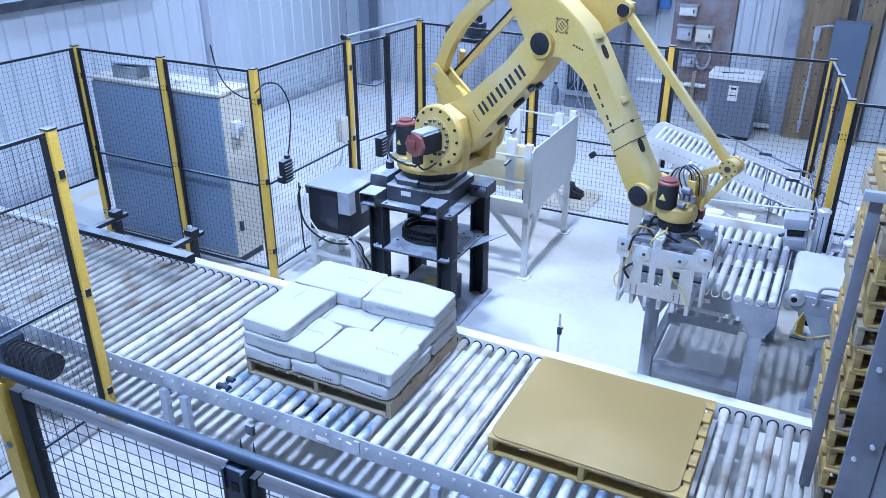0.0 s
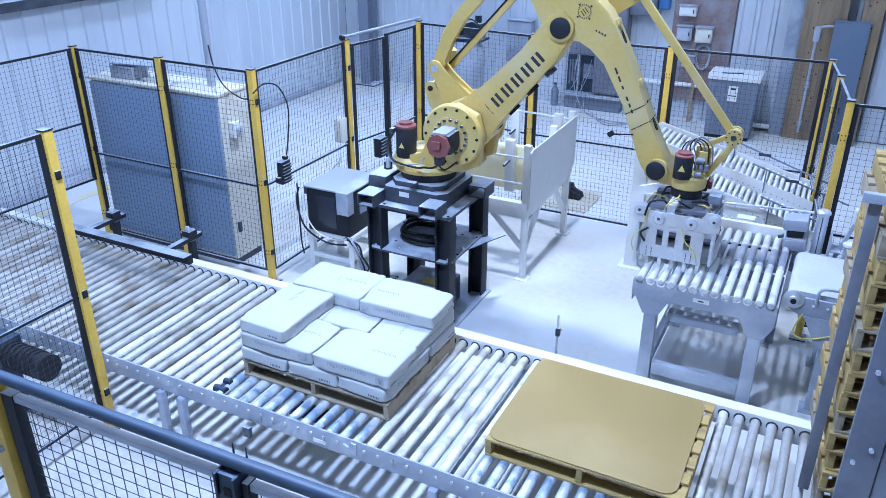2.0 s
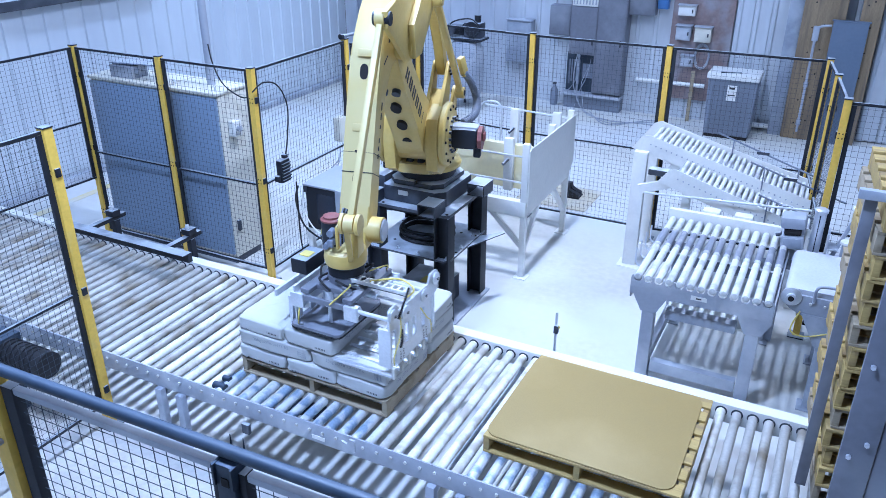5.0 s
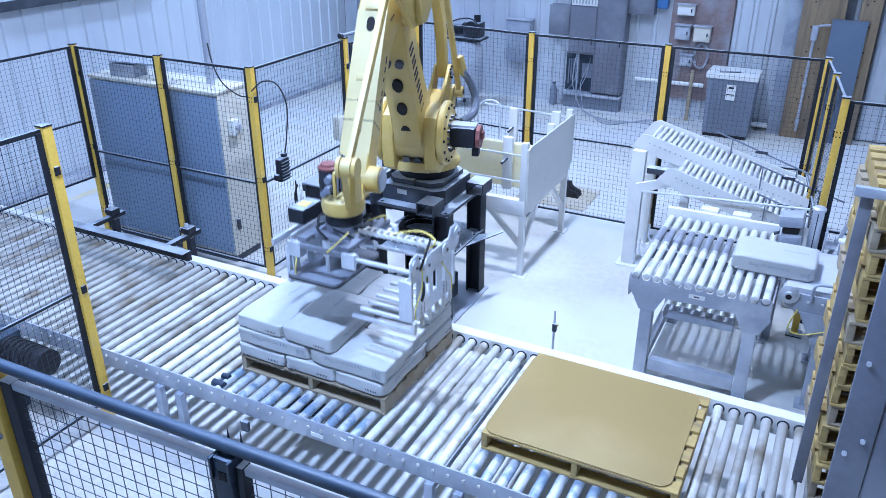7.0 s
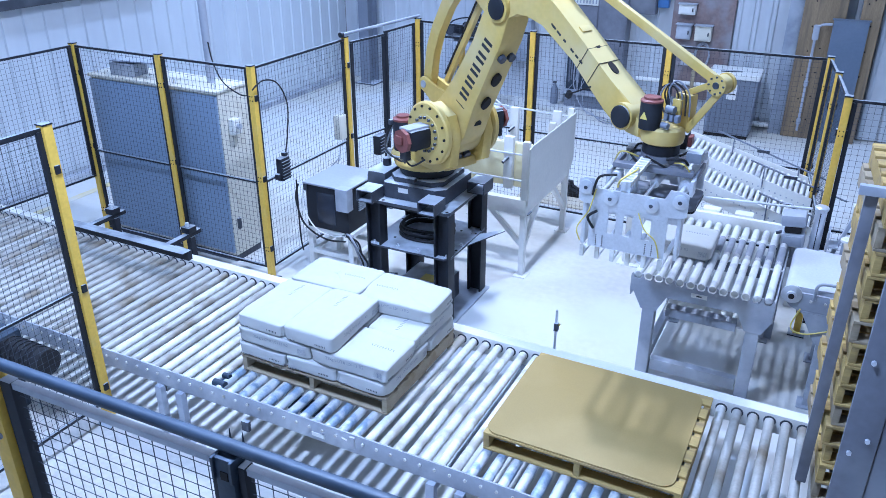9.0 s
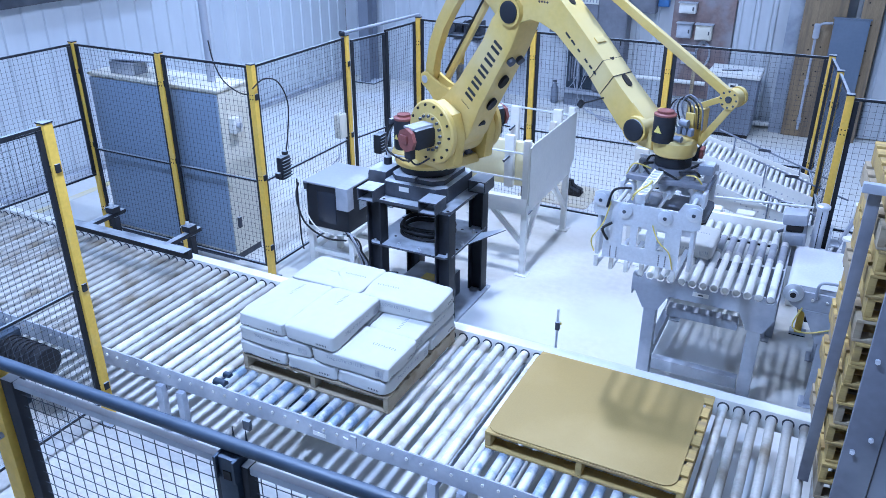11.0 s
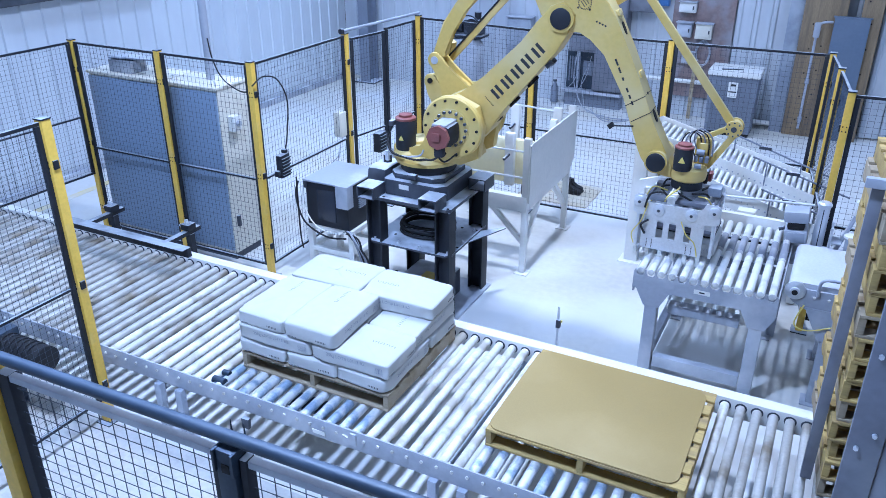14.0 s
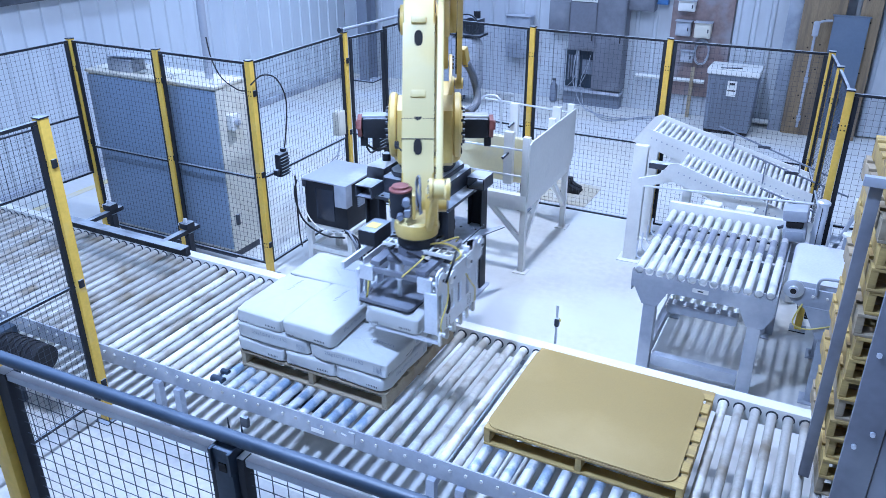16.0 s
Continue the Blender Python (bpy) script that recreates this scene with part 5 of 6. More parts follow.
def sheet_station():
    """White frame that holds a stock of sheets, with a tall white side panel."""
    t = thing("sheet_station", "white steel stand holding cream sheets behind a tall panel", "sheet magazine")
    X, Y0, Y1 = -2.14, 6.48, 7.78
    for x in (-3.3, X):
        for y in (Y0, Y1):
            part("leg", span(B(), (x - 0.03, y - 0.03, 0.012), (x + 0.03, y + 0.03, 0.70), 0.004), M_WHITE, t)
            part("foot", span(B(), (x - 0.07, y - 0.07, 0), (x + 0.07, y + 0.07, 0.0115), 0.002), M_WHITE, t)
    for y in (Y0, Y1):
        part("beam", span(B(), (-3.36, y - 0.04, 0.70), (X + 0.03, y + 0.04, 0.86), 0.004), M_WHITE, t)
        b = B()
        bar(b, (X - 0.02, y, 0.36), (X - 0.36, y, 0.70), 0.04, 0.05)
        part("brace", b, M_WHITE, t)
    part("side_beam", span(B(), (X - 0.04, Y0 + 0.041, 0.70), (X + 0.03, Y1 - 0.041, 0.80), 0.004), M_WHITE, t)
    part("side_brace", bar(B(), (X, Y0 + 0.02, 0.3), (X, Y0 + 0.42, 0.70), 0.04, 0.05), M_WHITE, t)
    part("side_brace", bar(B(), (X, Y1 - 0.02, 0.3), (X, Y1 - 0.42, 0.70), 0.04, 0.05), M_WHITE, t)
    part("panel", slab(B(), [(6.45, 0.80), (7.10, 0.80), (7.75, 0.80), (7.86, 0.86), (7.86, 1.42), (6.50, 1.42), (6.45, 1.40)], X + 0.04, X + 0.052, "yz"), M_WHITE, t)
    for y in (6.47, 7.2, 7.82):
        part("upright", span(B(), (X - 0.03, y - 0.03, 0.8605 if y < 6.5 or y > 7.8 else 0.801), (X + 0.038, y + 0.03, 1.47), 0.004), M_WHITE, t)
    for x, y in ((-2.42, 6.72), (-2.78, 7.75), (-2.3, 7.83)):
        u = part("stop_post", span(B(), (x - 0.05, y - 0.03, 0.861), (x + 0.05, y + 0.03, 1.42), 0.006), M_WHITE, t)
        part("knob", cyl(B(), (x, y - 0.031, 1.2), (x - 0.02, y - 0.12, 1.17), 0.016, 10), M_DKGREY, u)
    for z in (0.98, 1.26):
        part("rod", cyl(B(), (-3.3, 6.66, z), (-2.2, 6.66, z), 0.011, 8), M_ALU, t)
    part("rod", cyl(B(), (-3.2, 7.86, 1.40), (-2.1, 7.86, 1.36), 0.011, 8), M_ALU, t)
    part("hoop", tube(B(), [(-3.15, 7.6, 1.0), (-3.15, 7.6, 1.45), (-2.9, 7.6, 1.48), (-2.9, 7.6, 1.0)], 0.011, 8, 4), M_ALU, t)
    s = thing("sheet_stack", "cream slip sheets standing on edge in the stand", "sheets", pose(-2.80, 6.775, 0.862))
    random.seed(8)
    first = None
    for i in range(3):
        at = pose(0.004 * i, 0.027 * i, 0, -4)
        if first is None:
            first = part("slip_sheet", slab(B(), rounded(1.18, 0.46, 0.05, 5, 0, 0.23), 0, 0.024, "xz", 0.003), M_CREAM, s, at=at)
        else:
            share("slip_sheet", first, s, at)


sheet_station()

# ---- robot pedestal ----
RX, RY = -2.779, 5.611


def pedestal():
    t = thing("robot_pedestal", "black welded steel pedestal with a shelf under the robot", "pedestal", pose(RX, RY, 0))
    h = 0.43
    for sx in (-1, 1):
        for sy in (-1, 1):
            x, y = sx * (h - 0.078), sy * (h - 0.07)
            b = B()
            span(b, (x - 0.065, y - 0.012, 0.021), (x + 0.065, y + 0.012, 1.119), 0.003)
            span(b, (x - sx * 0.065 - 0.009, y - 0.065, 0.021), (x - sx * 0.065 + 0.009, y + 0.065, 1.119), 0.003)
            span(b, (x + sx * 0.065 - 0.009, y - 0.065, 0.021), (x + sx * 0.065 + 0.009, y + 0.065, 1.119), 0.003)
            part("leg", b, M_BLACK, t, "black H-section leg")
    part("floor_plate", span(B(), (-0.46, -0.46, 0), (0.46, 0.46, 0.02), 0.003), M_GREY, t, "dusty grey floor plate")

    def chamfered(k, c):
        return [(-k + c, -k), (k - c, -k), (k, -k + c), (k, k - c), (k - c, k), (-k + c, k), (-k, k - c), (-k, -k + c)]
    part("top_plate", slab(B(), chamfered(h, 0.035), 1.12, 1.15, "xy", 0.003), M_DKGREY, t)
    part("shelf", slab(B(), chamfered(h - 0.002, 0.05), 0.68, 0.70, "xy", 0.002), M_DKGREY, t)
    b = B()
    # Dark discs on the plates stand in for shade inside drill holes.
    for sx in (-1, 1):
        for sy in (-1, 1):
            for d in (0.03, 0.18):
                cyl(b, (sx * (h - d), sy * (h - 0.03), 1.1505), (sx * (h - d), sy * (h - 0.03), 1.154), 0.014, 10)
                cyl(b, (sx * (h - d), sy * (h - 0.22), 0.7005), (sx * (h - d), sy * (h - 0.22), 0.703), 0.014, 10)
    part("drill_holes", b, M_DARK, t)
    b = B()
    for x, y in ((-0.36, -0.40), (-0.12, -0.38), (0.1, -0.39), (0.39, -0.39), (0.40, -0.1), (0.38, 0.2), (0.2, -0.22)):
        cyl(b, (x, y, 0.7005), (x, y, 0.712), 0.02, 6)
        cyl(b, (x, y, 0.712), (x, y, 0.73), 0.010, 8)
    part("bolts", b, M_ALU, t)
    for y in (-0.33, 0.33):
        part("top_apron", span(B(), (-0.27, y - 0.01, 1.06), (0.27, y + 0.01, 1.1195)), M_BLACK, t)
    for sx in (-1, 1):
        for z in (0.60, 1.03):
            part("gusset", slab(B(), [(-0.27, z + 0.08), (-0.12, z + 0.08), (-0.27, z)], sx * 0.345 - 0.006, sx * 0.345 + 0.006, "yz"), M_BLACK, t)
            part("gusset", slab(B(), [(0.27, z + 0.08), (0.12, z + 0.08), (0.27, z)], sx * 0.345 - 0.006, sx * 0.345 + 0.006, "yz"), M_BLACK, t)
    part("right_wing", slab(B(), [(0.431, -0.05), (0.62, 0.42), (0.60, 0.44), (0.431, 0.25)], 0.68, 0.69, "xy"), M_DKGREY, t)
    c = thing("cable_coil", "coil of black cable on the pedestal shelf", "cable coil", pose(RX - 0.02, RY + 0.02, 0.7005))
    for i in range(4):
        b = B()
        r = 0.24 - 0.02 * (i % 2)
        tube(b, [(r * math.cos(a) * 1.1, r * math.sin(a), 0.016 + 0.028 * i + 0.01 * math.sin(3 * a)) for a in (2 * math.pi * k / 10 for k in range(10))] + [(r * 1.1, 0, 0.016 + 0.028 * i)], 0.016, 7, 4)
        part("loop", b, M_RUBBER, c)
    d = thing("shelf_box", "dark box with a yellow tag beneath the shelf", "box", pose(RX + 0.05, RY - 0.02, 0.0205))
    part("body", span(B(), (-0.25, -0.2, 0), (0.2, 0.2, 0.26), 0.01), M_DKGREY, d)
    part("tag", span(B(), (-0.06, -0.14, 0.2605), (0.1, -0.02, 0.268)), M_HOSE_Y, d)


pedestal()

# ---- palletising robot ----
H2, A1, LA, UA = 1.846, 0.359, 1.267, 1.342
TX, TZR = 0.522, 0.267
CRANK, CR_OFF = 0.575, 176.0
STAY = Vector((-0.44, 0, 0.25))

robot = thing("palletising_robot", "yellow four-axis palletising robot on a black pedestal", "robot", pose(RX, RY, 0))


def bolt_ring(b, r, n, rad, y0, y1, cx=0.0, cz=0.0):
    for i in range(n):
        a = 2 * math.pi * i / n
        cyl(b, (cx + r * math.cos(a), y0, cz + r * math.sin(a)), (cx + r * math.cos(a), y1, cz + r * math.sin(a)), rad, 8)
    return b


def beam_on_x(b, prof, w, bevel=0.02):
    return slab(b, prof, -w, w, "xz", bevel)


def build_robot():
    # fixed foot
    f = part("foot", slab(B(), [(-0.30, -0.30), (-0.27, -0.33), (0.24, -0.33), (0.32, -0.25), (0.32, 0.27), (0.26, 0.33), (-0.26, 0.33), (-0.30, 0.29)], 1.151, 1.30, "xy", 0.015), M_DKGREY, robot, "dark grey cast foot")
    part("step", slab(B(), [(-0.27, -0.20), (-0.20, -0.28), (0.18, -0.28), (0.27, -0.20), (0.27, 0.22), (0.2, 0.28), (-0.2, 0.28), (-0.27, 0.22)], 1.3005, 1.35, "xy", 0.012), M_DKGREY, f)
    part("slew_ring", lathe(B(), [(0.23, 1.3505), (0.25, 1.355), (0.26, 1.37), (0.26, 1.43), (0.23, 1.436)], 40), M_BLACK, f)
    part("lug", span(B(), (-0.03, -0.36, 1.345), (0.05, -0.30, 1.385), 0.006), M_DKGREY, f)
    for x, y in ((-0.37, -0.42), (0.27, -0.44), (0.44, 0.22)):
        b = B()
        z0, z1 = 1.1515, 1.265
        span(b, (x - 0.085, y - 0.11, z0), (x + 0.085, y + 0.10, z0 + 0.01))
        span(b, (x - 0.085, y - 0.11, z1 - 0.01), (x + 0.085, y + 0.10, z1))
        span(b, (x - 0.085, y - 0.11, z0 + 0.0105), (x - 0.075, y + 0.10, z1 - 0.0105))
        span(b, (x + 0.075, y - 0.11, z0 + 0.0105), (x + 0.085, y + 0.10, z1 - 0.0105))
        part("fork_pocket", b, M_DKGREY, f)
    part("rating_plate", span(B(), (-0.13, -0.3335, 1.225), (-0.03, -0.3305, 1.27)), M_WHITE, f)
    part("connector", cyl(B(), (-0.40, -0.06, 1.341), (-0.40, -0.06, 1.43), 0.04, 16), M_BLACK, f)
    part("connector_box", span(B(), (-0.52, -0.26, 1.1515), (-0.305, 0.2, 1.36), 0.06), M_DKGREY, f)

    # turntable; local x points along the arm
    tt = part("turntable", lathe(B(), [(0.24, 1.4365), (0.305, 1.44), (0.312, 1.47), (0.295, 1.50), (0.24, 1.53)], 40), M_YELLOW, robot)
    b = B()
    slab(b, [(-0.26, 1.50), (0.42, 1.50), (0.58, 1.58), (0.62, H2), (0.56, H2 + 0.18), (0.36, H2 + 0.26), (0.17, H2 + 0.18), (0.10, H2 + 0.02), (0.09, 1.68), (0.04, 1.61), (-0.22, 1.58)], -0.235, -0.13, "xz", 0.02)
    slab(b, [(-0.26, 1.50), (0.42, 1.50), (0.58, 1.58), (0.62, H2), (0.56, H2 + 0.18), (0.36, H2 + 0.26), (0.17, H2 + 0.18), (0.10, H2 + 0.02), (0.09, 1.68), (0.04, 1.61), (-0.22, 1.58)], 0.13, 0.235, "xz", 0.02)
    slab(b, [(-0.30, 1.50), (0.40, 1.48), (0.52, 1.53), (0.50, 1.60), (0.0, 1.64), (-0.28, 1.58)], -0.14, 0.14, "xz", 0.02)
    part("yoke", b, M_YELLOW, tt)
    for s in (-1, 1):
        b = B()
        lathe(b, [(0.255, 0.236), (0.275, 0.25), (0.275, 0.285), (0.26, 0.30), (0.17, 0.305), (0.165, 0.312)], 40, Matrix.Translation((A1, 0, H2)) @ Matrix.Rotation(radians(90 * s), 4, "X"))
        d = part("gear_flange", b, M_YELLOW, tt)
        b = B()
        bolt_ring(b, 0.236, 14, 0.012, -0.30 * s, -0.312 * s, A1, H2)
        part("bolts", b, M_DARK, d)
        part("studs", bolt_ring(B(), 0.145, 16, 0.013, -0.31 * s, -0.332 * s, A1, H2), M_DKGREY, d)
        m = Matrix.Translation((A1, 0, H2 - 0.01))
        mo = part("motor", box(B(), (0, -0.425 * s, 0), (0.185, 0.23, 0.185), m, 0.045), M_BLACK, tt, "black servo motor")
        part("cover", box(B(), (-0.005, -0.425 * s, 0.093), (0.13, 0.225, 0.022), m, 0.008), M_GREY, mo, "pale dusty cover")
        part("end_cap", cyl(B(), (A1, -0.5405 * s, H2 - 0.01), (A1, -0.575 * s, H2 - 0.01), 0.102, 8), M_RED, mo, "dull red end cap")
        part("plug", span(B(), (A1 - 0.04, min(-0.5 * s, -0.56 * s), H2 - 0.18), (A1 + 0.04, max(-0.5 * s, -0.56 * s), H2 - 0.091), 0.01), M_BLACK, mo)
        part("cap_knob", box(B(), (A1 - 0.01, -0.586 * s, H2), (0.08, 0.021, 0.07), I4, 0.008), M_RED, mo)
        bb = B()
        box(bb, (A1 - 0.094, -0.43 * s, H2), (0.002, 0.05, 0.045))
        part("warning_mark", bb, M_HOSE_Y, mo)
    sx, sy = -0.14, -0.17
    j = part("slew_motor", lathe(B(), [(0.085, 1.56), (0.092, 1.57), (0.092, 1.82), (0.086, 1.83)], 24, pose(sx, sy, 0)), M_BLACK, tt, "black upright servo motor")
    part("cap", lathe(B(), [(0.093, 1.831), (0.093, 1.85), (0.06, 1.86), (0.06, 1.878), (0.03, 1.882)], 24, pose(sx, sy, 0)), M_RED, j, "dull red motor cap")
    part("foot", lathe(B(), [(0.12, 1.50), (0.115, 1.535), (0.09, 1.559)], 24, pose(sx, sy, 0)), M_YELLOW, j)
    part("plug", span(B(), (sx - 0.135, sy - 0.07, 1.77), (sx - 0.094, sy - 0.01, 1.82), 0.01), M_DKGREY, j)
    part("warning_mark", slab(B(), [(-0.026, 0), (0.026, 0), (0, 0.046)], sy - 0.0955, sy - 0.0925, "xz", m=Matrix.Translation((sx, 0, 1.66))), M_HOSE_Y, j)
    for dx, dy in ((-0.17, -0.04), (-0.15, 0.05)):
        part("air_fitting", cyl(B(), (sx + dx, sy + dy, 1.44), (sx + dx, sy + dy, 1.53), 0.022, 12), M_ALU, tt)
    for k, pts in enumerate(([(sx - 0.11, sy - 0.05, 1.77), (sx - 0.14, sy - 0.09, 1.66), (sx - 0.06, sy - 0.15, 1.56), (0.02, sy - 0.17, 1.53), (0.14, -0.38, 1.56), (0.26, -0.46, 1.60), (A1, -0.52, H2 - 0.17)],
                             [(sx - 0.11, sy - 0.03, 1.76), (sx - 0.16, sy - 0.04, 1.66), (sx - 0.08, sy - 0.14, 1.545), (0.05, sy - 0.16, 1.56), (0.10, -0.30, 1.62)],
                             [(A1 - 0.03, -0.53, H2 - 0.16), (A1 + 0.02, -0.48, H2 - 0.24), (A1 + 0.10, -0.40, H2 - 0.18)])):
        part("cable", tube(B(), pts, 0.008 if k else 0.010, 8), M_RUBBER if k != 1 else M_GREY, tt)
    # fixed ear for the level-keeping stay
    b = B()
    ear = [(A1 + STAY.x + 0.062 * math.cos(a), H2 + STAY.z + 0.062 * math.sin(a)) for a in (radians(20 * k) for k in range(11))]
    slab(b, ear + [(A1 - 0.47, H2 + 0.12), (A1 - 0.34, H2 - 0.10), (A1 - 0.05, H2 - 0.05), (A1 - 0.10, H2 + 0.20), (A1 - 0.24, H2 + 0.17), (A1 - 0.34, H2 + 0.19)], 0.215, 0.245, "xz", 0.01)
    part("stay_ear", b, M_YELLOW, tt)
    part("ear_pin", cyl(B(), (A1 + STAY.x, 0.20, H2 + STAY.z), (A1 + STAY.x, 0.325, H2 + STAY.z), 0.024, 14), M_DARK, tt)
    line = smooth_line([(A1 - 0.30, 0.34, H2 + 0.47), (A1 - 0.36, 0.39, H2 + 0.38), (A1 - 0.40, 0.44, H2 + 0.22), (A1 - 0.32, 0.44, H2 + 0.10), (A1 - 0.20, 0.36, H2 + 0.05)], 8)
    b = tube(B(), line, 0.03, 10, 1)
    for i in range(1, len(line) - 1):
        d = (line[i + 1] - line[i - 1]).normalized() * 0.007
        cyl(b, line[i] - d, line[i] + d, 0.036, 10)
    part("hose_pack", b, M_BIN, tt, "grey corrugated hose")
    part("hose_clamp", bar(B(), (A1 - 0.26, 0.32, H2 + 0.60), (A1 - 0.31, 0.35, H2 + 0.44), 0.05, 0.06, bevel=0.006), M_YELLOW, tt)

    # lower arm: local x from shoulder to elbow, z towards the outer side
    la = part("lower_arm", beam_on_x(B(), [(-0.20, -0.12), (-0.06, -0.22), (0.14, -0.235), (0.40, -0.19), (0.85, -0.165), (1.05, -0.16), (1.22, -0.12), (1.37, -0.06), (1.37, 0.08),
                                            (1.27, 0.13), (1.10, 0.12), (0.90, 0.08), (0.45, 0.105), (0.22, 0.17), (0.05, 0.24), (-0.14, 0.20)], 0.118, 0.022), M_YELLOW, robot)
    part("shoulder_hub", cyl(B(), (0, -0.128, 0), (0, 0.128, 0), 0.23, 36), M_YELLOW, la)
    part("elbow_hub", cyl(B(), (LA, -0.145, 0), (LA, 0.145, 0), 0.105, 28), M_YELLOW, la)
    for s in (-1, 1):
        part("cap", lathe(B(), [(0.082, 0.1455), (0.082, 0.156), (0.07, 0.162)], 28, Matrix.Translation((LA, 0, 0)) @ Matrix.Rotation(radians(90 * s), 4, "X")), M_BLACK, la, "black round cap")
    b = B()
    for i in range(5):
        x = 0.455 + 0.125 * i
        for q in (-1, 1):
            box(b, (x - 0.026, q * 0.1195, -0.045), (0.026, 0.003, 0.098))
            box(b, (x + 0.026, q * 0.1195, -0.045), (0.026, 0.003, 0.098))
    for k in range(8):
        for q in (-1, 1):
            box(b, (0.345, q * 0.1195, -0.10 + 0.014 * k), (0.008, 0.003, 0.007))
    part("marking", b, M_PRINT, la, "row of dark blocks", smooth=False)
    # Solid dark ovals take the place of shaded openings in the arm.
    for x in (0.22, 0.46, 0.70):
        o = [(x + 0.062 * math.cos(a), 0.042 * math.sin(a)) for a in (2 * math.pi * k / 20 for k in range(20))]
        zz = -0.2255 + 0.045 * x
        part("hole", slab(B(), o, zz - 0.004, zz + 0.03, "xy"), M_DARK, la)
    b = B()
    for x in (0.92, -0.13):
        for y in (-0.05, 0.05):
            z = -0.165 if x > 0 else -0.2
            part("rubber_stop", cyl(B(), (x, y, z), (x, y, z - 0.035), 0.034, 16), M_DKGREY, la)

    # upper arm: local x from elbow to wrist, z towards the outer side
    up = [(-0.60, 0.02), (-0.40, -0.06), (-0.12, -0.13), (0.04, -0.13), (0.10, -0.03), (0.155, 0.070), (0.26, 0.112), (0.42, 0.114), (0.78, 0.056), (0.985, 0.010), (1.19, -0.078), (1.26, -0.10),
          (1.36, -0.10), (1.43, -0.03), (1.41, 0.06), (1.33, 0.10), (1.21, 0.116), (1.065, 0.146), (0.81, 0.218), (0.535, 0.285), (0.24, 0.348), (0.12, 0.365), (-0.1, 0.33), (-0.35, 0.24), (-0.58, 0.19), (-0.63, 0.10)]

    def outer(x):
        return 0.348 - 0.245 * (x - 0.24)
    tilt = Matrix.Rotation(math.atan(0.245), 4, "Y")
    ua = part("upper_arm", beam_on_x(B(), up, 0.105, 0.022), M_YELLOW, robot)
    part("wrist_hub", cyl(B(), (UA, -0.148, 0), (UA, 0.19, 0), 0.09, 28), M_YELLOW, ua)
    for s, y in ((-1, 0.1905), (1, 0.1485)):
        part("cap", lathe(B(), [(0.076, y), (0.076, y + 0.01), (0.066, y + 0.016)], 28, Matrix.Translation((UA, 0, 0)) @ Matrix.Rotation(radians(90 * s), 4, "X")), M_BLACK if s > 0 else M_GREY, ua, "round end cap")
    b = B()
    for s in (-1, 1):
        for x, w in ((0.52, 0.06), (0.585, 0.05), (0.655, 0.03), (0.745, 0.04), (0.80, 0.035), (0.85, 0.035)):
            box(b, (0, 0, 0), (w * 0.9, 0.003, 0.014), Matrix.Translation((x, s * 0.1065, 0.166 - 0.225 * (x - 0.52))) @ tilt)
        for k in range(4):
            box(b, (0.18 + 0.022 * k, s * 0.1065, 0.21 + 0.012 * k), (0.014, 0.003, 0.012))
    part("marking", b, M_PRINT, ua, "small dark marking bars", smooth=False)
    b = B()
    for s in (-1, 1):
        for k in range(20):
            a0 = 2 * math.pi * k / 20
            box(b, (0.01 + 0.05 * math.cos(a0), s * 0.1065, 0.215 + 0.05 * math.sin(a0)), (0.014, 0.003, 0.006), I4)
        for dx, dz in ((0.065, 0), (-0.065, 0), (0, 0.065), (0, -0.065)):
            box(b, (0.01 + dx, s * 0.1065, 0.215 + dz), (0.014, 0.003, 0.014))
        for dz in (-0.02, 0.0, 0.02):
            box(b, (0.01, s * 0.1065, 0.215 + dz), (0.05, 0.003, 0.006))
    part("emblem", b, M_PRINT, ua, "round dark emblem of bars", smooth=False)
    # Shade of the arm's openings, drawn as dark ovals on the outer face.
    for x in (0.34, 0.58, 0.82, 1.04):
        o = [(0.052 * math.copysign(abs(math.cos(a)) ** 0.6, math.cos(a)), 0.028 * math.sin(a)) for a in (2 * math.pi * k / 20 for k in range(20))]
        part("hole", slab(B(), o, -0.03, 0.006, "xy", m=Matrix.Translation((x, 0, outer(x) + 0.002)) @ tilt), M_DARK, ua)
    for x in (0.22, 0.70):
        part("pad", span(B(), (-0.025, -0.05, -0.02), (0.025, 0.05, 0.02), 0.006, m=Matrix.Translation((x, 0, outer(x))) @ tilt), M_YELLOW, ua)
    for x in (0.86, 0.99):
        zo, zi = outer(x) + 0.006, 0.055 - 0.24 * (x - 0.78)
        part("cable_tie", tube(B(), [(x, -0.107, zo), (x, 0.107, zo), (x - 0.02, 0.107, zi), (x - 0.02, -0.107, zi), (x, -0.107, zo)], 0.003, 6, 1), M_RUBBER, ua)
    part("sensor_cable", tube(B(), [(1.01, -0.11, 0.0), (0.97, -0.13, -0.05), (0.92, -0.16, -0.11)], 0.006, 6), M_RUBBER, ua)
    part("sensor", span(B(), (0.885, -0.175, -0.155), (0.925, -0.145, -0.105), 0.006), M_RUBBER, ua)

    # crank on the shoulder axis, and the bent link behind the lower arm
    head = [(CRANK + 0.068 * math.cos(a), 0.068 * math.sin(a)) for a in (radians(-80 + 20 * k) for k in range(9))]
    side = [(CRANK - 0.10, 0.062), (CRANK - 0.20, 0.072), (CRANK - 0.29, 0.105), (CRANK - 0.36, 0.16), (CRANK - 0.42, 0.215), (-0.12, 0.20)]
